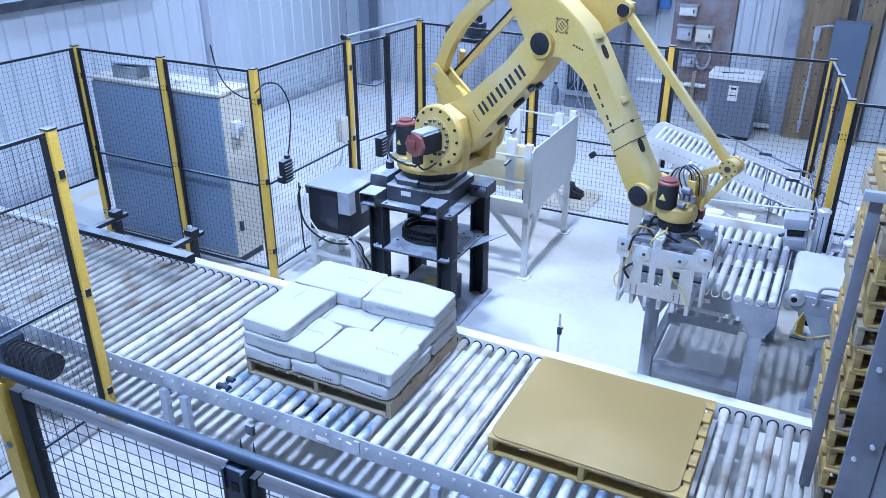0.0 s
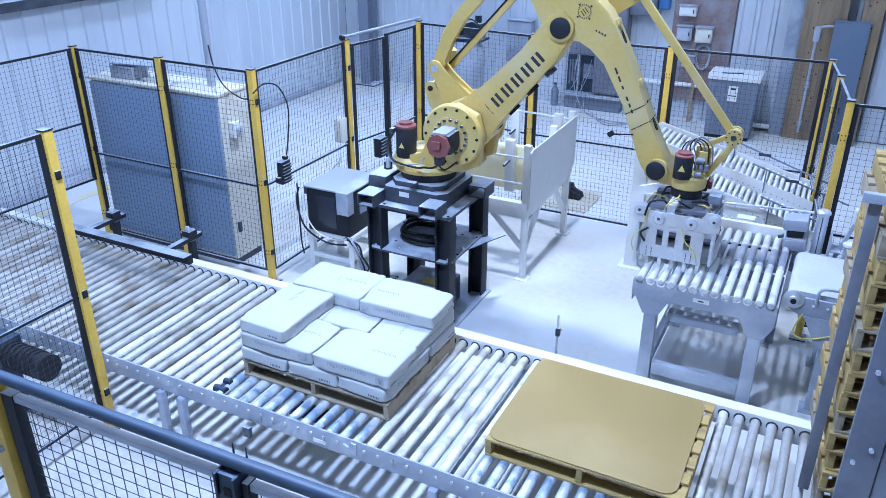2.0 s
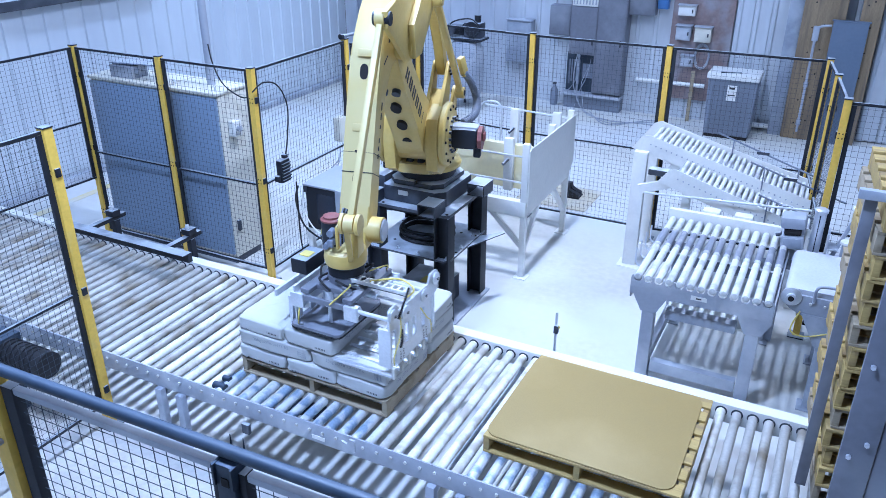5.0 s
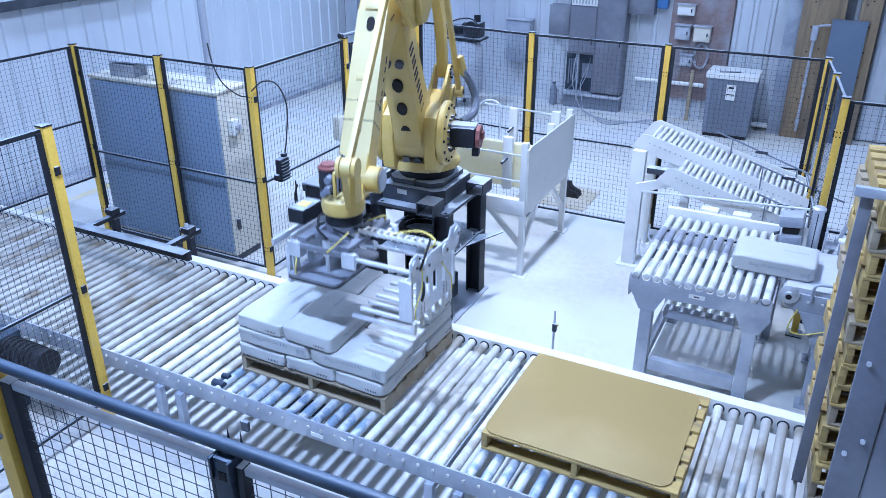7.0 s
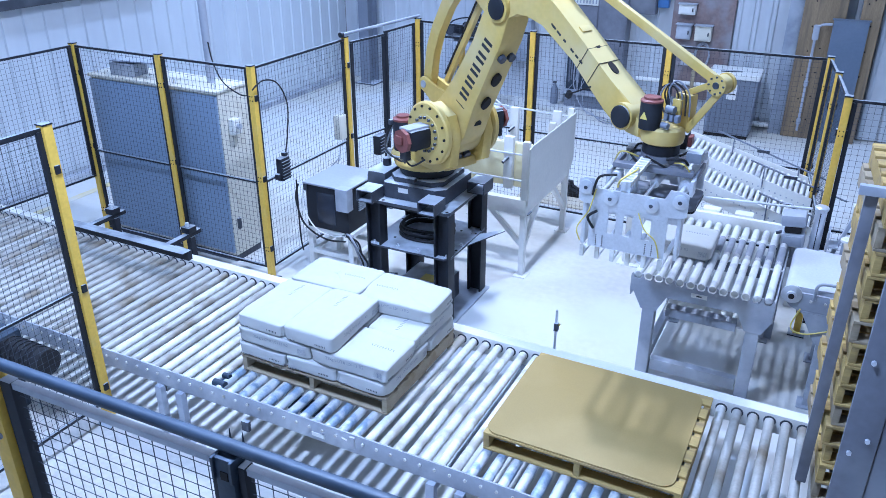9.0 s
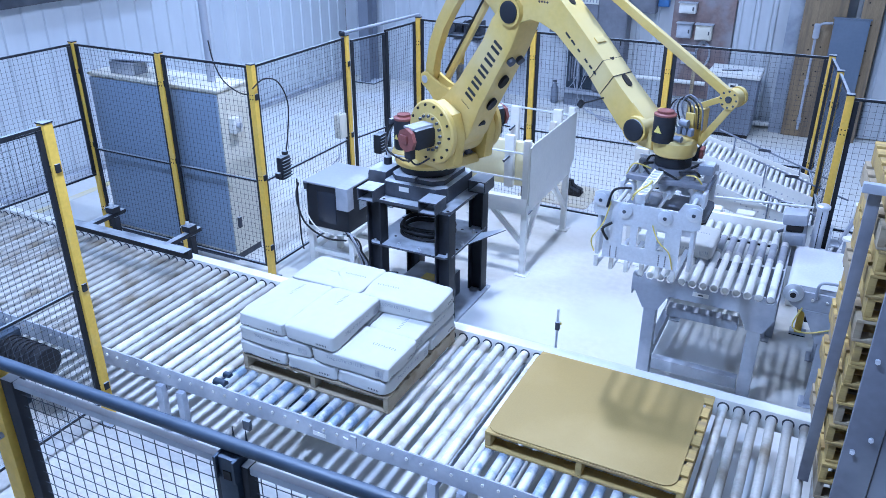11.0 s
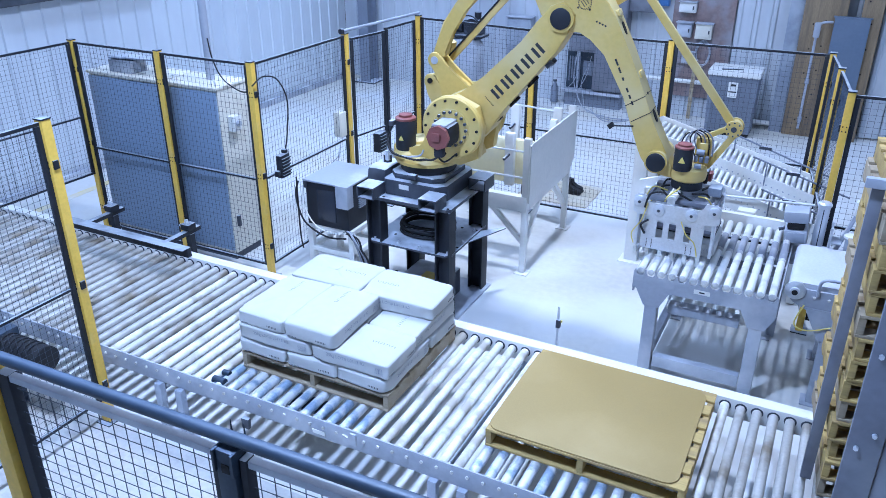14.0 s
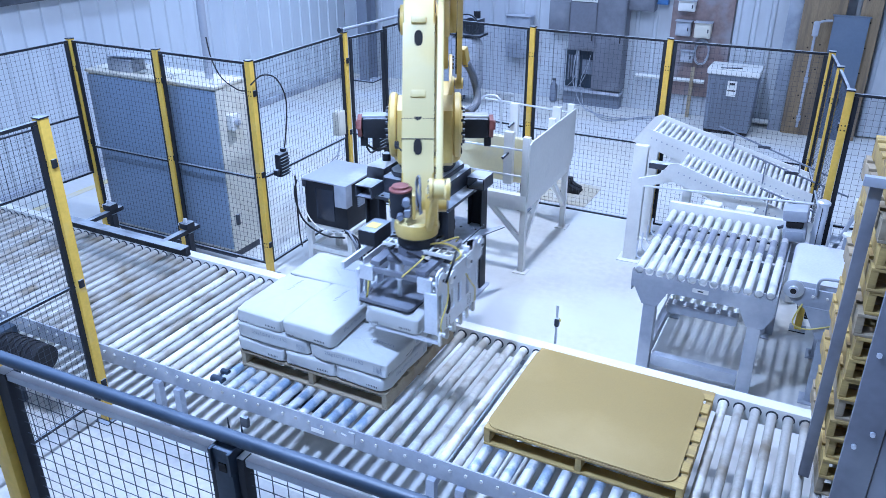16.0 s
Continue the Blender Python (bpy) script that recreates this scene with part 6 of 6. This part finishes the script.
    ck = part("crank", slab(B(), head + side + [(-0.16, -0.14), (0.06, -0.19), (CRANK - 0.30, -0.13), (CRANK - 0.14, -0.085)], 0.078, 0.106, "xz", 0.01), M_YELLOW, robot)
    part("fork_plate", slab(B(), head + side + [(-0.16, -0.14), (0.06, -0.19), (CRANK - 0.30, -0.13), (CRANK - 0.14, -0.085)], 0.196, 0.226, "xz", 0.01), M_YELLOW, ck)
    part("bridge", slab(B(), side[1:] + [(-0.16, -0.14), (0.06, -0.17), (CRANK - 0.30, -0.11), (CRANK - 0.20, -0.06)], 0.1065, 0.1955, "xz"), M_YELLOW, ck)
    part("pin", cyl(B(), (CRANK, 0.07, 0), (CRANK, 0.236, 0), 0.034, 16), M_GREY, ck)
    part("bolts", bolt_ring(B(), 0.05, 8, 0.009, 0.2265, 0.238, CRANK, 0), M_DARK, ck)
    b = B()
    pts = [(-0.02, 0.0), (0.10, 0.02), (0.28, 0.115), (0.50, 0.14), (0.75, 0.14), (1.0, 0.11), (1.17, 0.02), (LA, 0.0)]
    lo = [(x, z - 0.055) for x, z in pts]
    hi = [(x, z + 0.055) for x, z in reversed(pts)]
    part("bent_link", slab(b, lo + hi, 0.112, 0.19, "xz", 0.014), M_YELLOW, robot)
    # level-keeping stay, elbow triangle and front link
    b = B()
    bar(b, (0, 0, 0), (LA, 0, 0), 0.045, 0.05, bevel=0.008)
    cyl(b, (0, -0.035, 0), (0, 0.035, 0), 0.05, 20)
    cyl(b, (LA, -0.035, 0), (LA, 0.035, 0), 0.05, 20)
    st = part("stay_link", b, M_YELLOW, robot)
    part("rail", bar(B(), (0.1, -0.028, 0.03), (LA - 0.1, -0.028, 0.03), 0.012, 0.014), M_RUBBER, st)
    b = B()
    slab(b, [(-0.20, 0.24), (-0.10, 0.36), (0.12, 0.40), (TX + 0.05, TZR + 0.05), (TX + 0.03, TZR - 0.06), (0.10, -0.10), (-0.08, -0.10), (-0.16, 0.02)], 0.165, 0.205, "xz", 0.012)
    tr = part("elbow_triangle", b, M_YELLOW, robot)
    part("horn", slab(B(), [(-0.44, 0.19), (-0.50, 0.23), (-0.49, 0.29), (-0.44, 0.32), (-0.10, 0.30), (0.10, 0.16), (0.06, -0.08), (-0.10, -0.08)], 0.2055, 0.255, "xz", 0.015), M_YELLOW, tr)
    part("pin", cyl(B(), (TX, 0.10, TZR), (TX, 0.215, TZR), 0.045, 20), M_BLACK, tr)
    part("hub", cyl(B(), (0, 0.148, 0), (0, 0.225, 0), 0.09, 24), M_YELLOW, tr)
    part("rear_pin", cyl(B(), (STAY.x, 0.2555, STAY.z), (STAY.x, 0.33, STAY.z), 0.04, 16), M_YELLOW, tr)
    b = B()
    bar(b, (0, 0, 0), (UA, 0, 0), 0.042, 0.062, bevel=0.010)
    cyl(b, (0, -0.032, 0), (0, 0.032, 0), 0.06, 20)
    cyl(b, (UA, -0.032, 0), (UA, 0.032, 0), 0.06, 20)
    part("front_link", b, M_YELLOW, robot)

    # wrist: origin at the wrist axis, always level
    b = B()
    slab(b, [(-0.07, -0.08), (0.02, -0.11), (0.12, -0.13), (0.12, -0.03), (0.06, 0.06), (-0.02, 0.08), (-0.08, 0.03)], -0.10, 0.10, "xz", 0.02)
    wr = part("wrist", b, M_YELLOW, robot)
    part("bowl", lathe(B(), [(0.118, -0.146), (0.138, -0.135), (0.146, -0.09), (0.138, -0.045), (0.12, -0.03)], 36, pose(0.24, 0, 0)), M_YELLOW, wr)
    part("tool_flange", lathe(B(), [(0.11, -0.215), (0.122, -0.21), (0.122, -0.147)], 36, pose(0.24, 0, 0)), M_BLACK, wr)
    mo = part("motor", cyl(B(), (0.20, -0.10, -0.04), (0.20, -0.10, 0.135), 0.072, 24), M_BLACK, wr, "black upright servo motor")
    part("cap", lathe(B(), [(0.074, 0.1355), (0.074, 0.147), (0.055, 0.155), (0.055, 0.168), (0.03, 0.172)], 20, pose(0.20, -0.10, 0)), M_RED, mo, "dull red cap")
    part("warning_mark", slab(B(), [(-0.028, 0), (0.028, 0), (0, 0.05)], -0.1755, -0.1725, "xz", m=Matrix.Translation((0.20, 0, 0.03))), M_HOSE_Y, mo)
    b = B()
    bar(b, (0.28, 0.10, 0.16), (TX, 0.13, TZR + 0.02), 0.035, 0.04, bevel=0.006)
    bar(b, (0.36, 0.08, -0.06), (TX + 0.02, 0.13, TZR - 0.03), 0.035, 0.045, bevel=0.006)
    span(b, (0.26, 0.06, -0.04), (0.38, 0.14, 0.18), 0.012)
    part("lever", b, M_YELLOW, wr)
    for y0, y1 in ((0.09, 0.112), (0.19, 0.215)):
        part("lever_eye", cyl(B(), (TX, y0, TZR), (TX, y1, TZR), 0.066, 24), M_YELLOW, wr)
    b = B()
    bolt_ring(b, 0.052, 8, 0.007, 0.089, 0.083, TX, TZR)
    cyl(b, (TX, 0.089, TZR), (TX, 0.082, TZR), 0.022, 14)
    part("bolts", b, M_DKGREY, wr)
    for i in range(4):
        x = 0.22 + 0.03 * i
        part("hose", tube(B(), [(x, -0.02 + 0.02 * i, 0.02), (x - 0.06, 0.0, 0.13 + 0.02 * i), (x - 0.02, 0.02, 0.22 + 0.015 * i), (x + 0.07, 0.03, 0.20), (x + 0.09, 0.03, 0.05)], 0.0055, 8), M_BIN if i % 2 else M_RUBBER, wr)
    b = B()
    for i in range(3):
        span(b, (0.275 + 0.04 * i, -0.07, 0.02), (0.305 + 0.04 * i, -0.03, 0.07), 0.008)
    cyl(b, (0.29, -0.06, 0.10), (0.35, -0.06, 0.10), 0.024, 14)
    cyl(b, (0.29, -0.10, 0.0), (0.34, -0.10, 0.0), 0.02, 14)
    part("fittings", b, M_BIN, wr)
    part("bracket_plate", span(B(), (0.30, -0.02, 0.0), (0.36, 0.0, 0.16), 0.004), M_YELLOW, wr)


build_robot()

# ---- gripper ----
gripper = thing("bag_gripper", "aluminium fork gripper for bags below the robot wrist", "gripper")
J_CLOSED, J_OPEN = -0.31, -0.68


def build_gripper():
    """Origin at the tool flange; forks point along +y under the bag."""
    t = gripper
    part("adapter", lathe(B(), [(0.11, -0.05), (0.125, -0.045), (0.125, -0.001)], 28), M_SLATE, t)
    b = B()
    span(b, (-0.26, -0.20, -0.085), (0.26, -0.13, -0.05), 0.006)
    span(b, (-0.26, 0.13, -0.085), (0.26, 0.20, -0.05), 0.006)
    span(b, (-0.17, -0.1295, -0.085), (-0.09, 0.1295, -0.05), 0.006)
    span(b, (0.09, -0.1295, -0.085), (0.17, 0.1295, -0.05), 0.006)
    part("frame", b, M_SLATE, t, "slate-grey plate frame")
    for x in (-0.27, 0.27):
        for y in (-0.20, 0.22):
            part("cheek", span(B(), (x - 0.012, y - 0.05, -0.19), (x + 0.012, y + 0.05, -0.086), 0.004), M_ALU, t)
        part("cross_beam", span(B(), (x - 0.010, -0.149, -0.125), (x + 0.010, 0.169, -0.086), 0.004), M_SLATE, t)
        for y in (-0.20, 0.22):
            b = B()
            lathe(b, [(0.035, -0.03), (0.04, -0.02), (0.04, 0.02), (0.035, 0.03)], 18, pose(x * 0.83, y, -0.14, 90))
            part("bushing", b, M_ALU, t)
    part("end_bar", span(B(), (-0.26, 0.40, -0.165), (0.26, 0.42, -0.115), 0.004), M_ALU, t)
    part("cylinder", cyl(B(), (0.03, -0.22, -0.15), (0.03, 0.25, -0.15), 0.03, 18), M_ALU, t)
    m = part("motor", span(B(), (-0.10, 0.26, -0.05), (0.12, 0.39, 0.06), 0.012), M_BLACK, t, "black valve block")
    part("tag", span(B(), (-0.04, 0.28, 0.0605), (0.04, 0.36, 0.066)), M_HOSE_Y, m)
    part("cap", span(B(), (0.121, 0.28, -0.03), (0.15, 0.37, 0.04), 0.006), M_RED, m)
    part("box", span(B(), (0.17, 0.0, -0.05), (0.27, 0.12, 0.02), 0.008), M_BLUEGREY, t)
    # fixed back stop and the press pad over the bag
    b = B()
    for x in (-0.20, 0.20):
        span(b, (x - 0.02, 0.315, -0.44), (x + 0.02, 0.34, -0.166), 0.004)
    span(b, (-0.22, 0.31, -0.30), (0.22, 0.3149, -0.20))
    part("back_stop", b, M_ALU, t)
    b = B()
    for x in (-0.24, -0.08, 0.08, 0.24):
        span(b, (x - 0.035, 0.235, -0.30), (x + 0.035, 0.245, -0.10), 0.003)
    span(b, (-0.275, 0.235, -0.0995), (0.275, 0.245, -0.04), 0.003)
    part("inner_plate", b, M_ALU, t)
    part("press_pad", slab(B(), rounded(0.56, 0.40, 0.04, 5, 0, 0.10), -0.353, -0.332, "xy", 0.004), M_SLATE, t, "slate press pad with a black rim")
    part("pad_rim", slab(B(), rounded(0.565, 0.405, 0.04, 5, 0, 0.10), -0.366, -0.3535, "xy", 0.004), M_RUBBER, t)
    b = B()
    for x in (-0.15, 0.15):
        cyl(b, (x, 0.05, -0.331), (x, 0.05, -0.086), 0.014, 12)
        cyl(b, (x, 0.05, -0.2), (x, 0.05, -0.086), 0.028, 14)
    part("pad_guides", b, M_ALU, t)
    part("hose", tube(B(), [(-0.2, 0.24, -0.1), (-0.3, 0.2, -0.25), (-0.22, 0.27, -0.38)], 0.0055, 7), M_HOSE_Y, t)
    part("hose", tube(B(), [(0.12, -0.1, -0.03), (0.2, -0.2, 0.0), (0.25, -0.1, -0.12), (0.2, 0.1, -0.2)], 0.0055, 7), M_HOSE_Y, t)
    part("hose", tube(B(), [(-0.12, -0.1, -0.02), (-0.22, -0.16, 0.02), (-0.29, -0.05, -0.1)], 0.0055, 7), M_HOSE_Y, t)
    for i in range(6):
        a = i * 1.05
        part("hose", tube(B(), [(0.13 * math.cos(a), 0.13 * math.sin(a), -0.01), (0.2 * math.cos(a + 0.5), 0.2 * math.sin(a + 0.5), 0.0), (0.19 * math.cos(a + 1.0), 0.17 * math.sin(a + 1.0), -0.06)], 0.008, 7), M_RUBBER, t)

    # the sliding fork carriage; local y = 0 at the front plate
    f = part("fork_carriage", slab(B(), [(-0.33, -0.15), (-0.33, -0.02), (-0.30, 0.0), (-0.24, 0.0), (-0.21, -0.06), (0.19, -0.06), (0.22, 0.0), (0.30, 0.0), (0.33, -0.02), (0.33, -0.15), (0.29, -0.17), (-0.29, -0.17)],
                                   -0.006, 0.006, "xz"), M_ALU, t)
    b = B()
    edges = [-0.25, -0.135, -0.085, -0.04, 0.015, 0.08, 0.13, 0.225]
    for k in range(0, 8, 2):
        span(b, (edges[k], -0.006, -0.345), (edges[k + 1], 0.006, -0.2005))
    span(b, (-0.25, -0.006, -0.20), (0.225, 0.006, -0.1705))
    span(b, (-0.25, -0.006, -0.45), (0.225, 0.006, -0.3455))
    part("slotted_plate", b, M_ALU, f)
    for x, z in ((-0.285, -0.06), (-0.13, -0.11), (0.12, -0.11), (0.285, -0.06)):
        d = part("roller_disc", lathe(B(), [(0.042, 0.007), (0.046, 0.012), (0.046, 0.018), (0.03, 0.024), (0.012, 0.025)], 24, pose(x, 0, z, 90)), M_ALU, f)
        part("disc_eye", cyl(B(), (x, -0.0255, z), (x, -0.03, z), 0.012, 12), M_DKGREY, d)
    # Dark dots give the shade of small holes in the plate.
    b = B()
    for i in range(6):
        for x in (-0.20, -0.16, 0.11, 0.15):
            cyl(b, (x, -0.0065, -0.37 - 0.013 * i), (x, -0.0085, -0.37 - 0.013 * i), 0.004, 6)
    part("drill_holes", b, M_DARK, f)
    for i in range(6):
        x = -0.285 + 0.0985 * i
        k = part("fork", span(B(), (x - 0.014, 0.007, -0.525), (x + 0.014, 0.46, -0.505), 0.003), M_ALU, f)
        part("prong", span(B(), (x - 0.014, -0.012, -0.53), (x + 0.014, 0.0065, -0.4505), 0.003), M_STEEL, k)
    b = B()
    for x in (-0.29, 0.29):
        span(b, (x - 0.012, 0.007, -0.45), (x + 0.012, 0.10, -0.171), 0.004)
    span(b, (-0.29, 0.08, -0.25), (0.29, 0.10, -0.20), 0.004)
    part("rear_frame", b, M_ALU, f)
    for x in (-0.224, 0.224):
        part("slide_rod", cyl(B(), (x, 0.007, -0.14), (x, 0.60, -0.14), 0.015, 14), M_ALU, f)
    part("piston_rod", cyl(B(), (0.03, 0.007, -0.15), (0.03, 0.50, -0.15), 0.012, 12), M_ALU, f)
    for k in range(10):
        y = 0.02 + 0.05 * k
        link_bm = span(B(), (-0.085, y, -0.026), (-0.015, y + 0.014, 0.008), 0.003)
        for x in (-0.085, -0.025):
            span(link_bm, (x, y + 0.0145, -0.022), (x + 0.010, y + 0.0495, 0.004), 0.002)
        part("chain_link", link_bm, M_WHITE, f)
    part("chain_bed", span(B(), (-0.072, 0.02, -0.036), (-0.028, 0.52, -0.0265)), M_BLACK, f)
    part("chain_bracket", span(B(), (-0.08, 0.007, -0.10), (-0.02, 0.019, 0.006), 0.003), M_ALU, f)
    part("hose", tube(B(), [(-0.22, -0.02, -0.06), (-0.25, -0.04, -0.2), (-0.32, -0.03, -0.33), (-0.3, -0.02, -0.42)], 0.0045, 7), M_HOSE_Y, f)
    part("hose", tube(B(), [(0.05, -0.02, -0.17), (0.1, -0.04, -0.26), (0.17, -0.03, -0.33), (0.2, -0.02, -0.44)], 0.0045, 7), M_HOSE_Y, f)
    part("hose", tube(B(), [(-0.1, 0.02, -0.04), (-0.07, -0.04, 0.03), (-0.02, 0.1, 0.05), (-0.05, 0.3, 0.0)], 0.0065, 8), M_HOSE_Y, f)
    part("hose", tube(B(), [(-0.24, -0.02, -0.1), (-0.2, -0.05, 0.03), (-0.1, -0.02, 0.05)], 0.008, 8), M_RUBBER, f)
    part("hose", tube(B(), [(-0.2, -0.02, -0.2), (-0.25, -0.05, -0.24), (-0.22, -0.02, -0.32)], 0.009, 8), M_RUBBER, f)
    return f


carriage = build_gripper()

# ---- movement ----


def glide(rows, t):
    """Monotone cubic between timed rows."""
    ts = [r[0] for r in rows]
    if t <= ts[0]:
        return list(rows[0][1:])
    if t >= ts[-1]:
        return list(rows[-1][1:])
    i = max(k for k in range(len(ts)) if ts[k] <= t)
    i = min(i, len(ts) - 2)
    res = []

    def slope(k, c):
        if k == 0 or k == len(rows) - 1:
            return 0.0
        a = (rows[k][c] - rows[k - 1][c]) / (ts[k] - ts[k - 1])
        b = (rows[k + 1][c] - rows[k][c]) / (ts[k + 1] - ts[k])
        return 0.0 if a * b <= 0 else 2 * a * b / (a + b)
    h = ts[i + 1] - ts[i]
    u = (t - ts[i]) / h
    for c in range(1, len(rows[0])):
        p0, p1, m0, m1 = rows[i][c], rows[i + 1][c], slope(i, c) * h, slope(i + 1, c) * h
        res.append((2 * u ** 3 - 3 * u ** 2 + 1) * p0 + (u ** 3 - 2 * u ** 2 + u) * m0 + (3 * u ** 2 - 2 * u ** 3) * p1 + (u ** 3 - u ** 2) * m1)
    return res


def arm_rows():
    """Seconds, slew angle, reach and height of the wrist axis."""
    return [
        (0, -15.9, 2.213, 1.770),
        (0.5, -7.1, 2.108, 1.762),
        (1, 1.2, 2.063, 1.747),
        (1.5, 2.0, 2.060, 1.748),
        (2, 2.1, 2.061, 1.747),
        (2.5, 2.2, 2.065, 1.969),
        (2.8, -8.5, 2.060, 2.018),
        (3, -25.2, 2.029, 2.023),
        (3.2, -46.5, 2.006, 2.049),
        (3.5, -68.8, 1.950, 1.937),
        (3.7, -74.8, 1.958, 1.825),
        (4, -75.8, 1.985, 1.680),
        (4.2, -76.1, 2.000, 1.655),
        (6.3, -76.3, 1.990, 1.672),
        (6.5, -76.4, 1.975, 1.745),
        (7, -76.5, 1.931, 1.985),
        (7.5, -76.4, 1.935, 2.37),
        (7.7, -75.6, 1.928, 2.390),
        (8, -58.5, 2.068, 2.463),
        (8.2, -40.3, 2.114, 2.369),
        (8.5, -25.8, 2.241, 2.396),
        (9, -23.0, 2.230, 2.383),
        (9.2, -23.0, 2.230, 2.383),
        (11.3, -19.7, 2.253, 2.222),
        (11.5, -19.4, 2.277, 1.966),
        (12, -19.0, 2.269, 1.770),
        (12.5, -13.9, 2.182, 1.769),
        (13, -5.2, 2.095, 1.761),
        (13.5, 1.5, 2.061, 1.746),
        (14, 2.1, 2.057, 1.742),
        (14.5, 1.8, 2.056, 1.752),
        (15, -0.2, 2.063, 1.989),
        (15.3, -21.8, 2.175, 2.071),
        (15.5, -39.0, 2.153, 2.067),
        (15.7, -54.2, 2.051, 2.055),
        (15.8, -59.6, 2.071, 1.965),
        (16, -63.8, 2.025, 1.844),
    ]


def tool_rows():
    """Seconds and turn of the gripper about the upright."""
    return [(0, 0), (2.7, 0), (3.0, 20), (3.2, 52), (3.4, 80), (3.6, 90), (7.6, 90), (7.8, 74), (8.0, 42), (8.2, 10), (8.35, 0), (15.1, 0), (15.3, 10), (15.5, 34), (15.7, 66), (15.85, 84), (16, 90)]


def jaw_rows():
    """Seconds and place of the fork carriage along its rods."""
    c, o = J_CLOSED, J_OPEN
    return [(0, c), (4.3, c), (5.6, o), (6.3, o), (11.35, o), (11.9, c), (16, c)]


def state(t):
    q1, r, z = glide(arm_rows(), t)
    a, h = r - A1, z - H2
    d = math.hypot(a, h)
    t2 = math.atan2(h, a) + math.acos((LA ** 2 + d * d - UA ** 2) / (2 * LA * d))
    t3 = math.atan2(h - LA * math.sin(t2), a - LA * math.cos(t2))
    return q1, t2, t3


def tool_pose(t):
    """World pose of the gripper's flange."""
    q1, r, z = glide(arm_rows(), t)
    c, s = math.cos(radians(q1)), math.sin(radians(q1))
    return pose(RX + (r + 0.24) * c, RY + (r + 0.24) * s, z - 0.216, 0, 0, glide(tool_rows(), t)[0])


def motions():
    times = [round(0.1 * i, 1) for i in range(161)]
    part_rows = {}
    for t in times:
        q1, t2, t3 = state(t)
        slew = pose(0, 0, 0, 0, 0, q1)
        S = Vector((A1, 0, H2))
        E = S + LA * Vector((math.cos(t2), 0, math.sin(t2)))
        W = E + UA * Vector((math.cos(t3), 0, math.sin(t3)))
        d2, d3 = -math.degrees(t2), -math.degrees(t3)
        crank = t3 + radians(CR_OFF)
        C = CRANK * Vector((math.cos(crank), 0, math.sin(crank)))
        front = Vector((TX, 0, TZR))

        def at(v, tilt, y=0.0):
            return slew @ Matrix.Translation(v + Vector((0, y, 0))) @ pose(0, 0, 0, 0, tilt, 0)
        for key, m in (("turntable", slew), ("lower_arm", at(S, d2)), ("upper_arm", at(E, d3)), ("crank", at(S, d3 - CR_OFF)), ("bent_link", at(S + C, d2)),
                       ("stay_link", at(S + STAY, d2, 0.285)), ("elbow_triangle", at(E, 0)), ("front_link", at(E + front, d3, 0.15)), ("wrist", at(W, 0))):
            part_rows.setdefault(key, []).append((t, m))
    for ob in list(robot.children):
        if ob.name in part_rows:
            walk(ob, part_rows[ob.name])
    walk(gripper, [(t, tool_pose(t)) for t in times])
    walk(carriage, [(t, pose(0, glide(jaw_rows(), t)[0], 0)) for t in times])
    held = pose(0, 0.03, -0.503)
    rows = []
    for t in times:
        if t <= 2.1:
            m = tool_pose(2.1) @ held
            m.translation.z = TZ
        elif t <= 4.2:
            m = tool_pose(t) @ held
            m.translation.z = max(m.translation.z, TZ) if t < 2.6 else m.translation.z
        else:
            a = (tool_pose(4.2) @ held).translation
            f = glide([(4.2, 0), (5.0, 1)], t)[0]
            v = a.lerp(Vector((-2.405, 3.465, L3 + 0.002)), f)
            m = pose(*v, 0, 0, 90)
        rows.append((t, m))
    walk(bag_a, rows)
    end = (tool_pose(14.3) @ held).translation
    rows = []
    for t in times:
        if t <= 14.3:
            x = glide([(0, 2.2), (4.0, 2.2), (6.3, 0.76), (7.0, 0.30), (7.5, -0.02), (8.0, -0.38), (8.3, end.x), (16, end.x)], t)[0]
            m = pose(x, end.y, TZ)
        else:
            m = tool_pose(t) @ held
            m.translation.z = max(m.translation.z, TZ) if t < 15 else m.translation.z
        rows.append((t, m))
    walk(bag_b, rows)


motions()
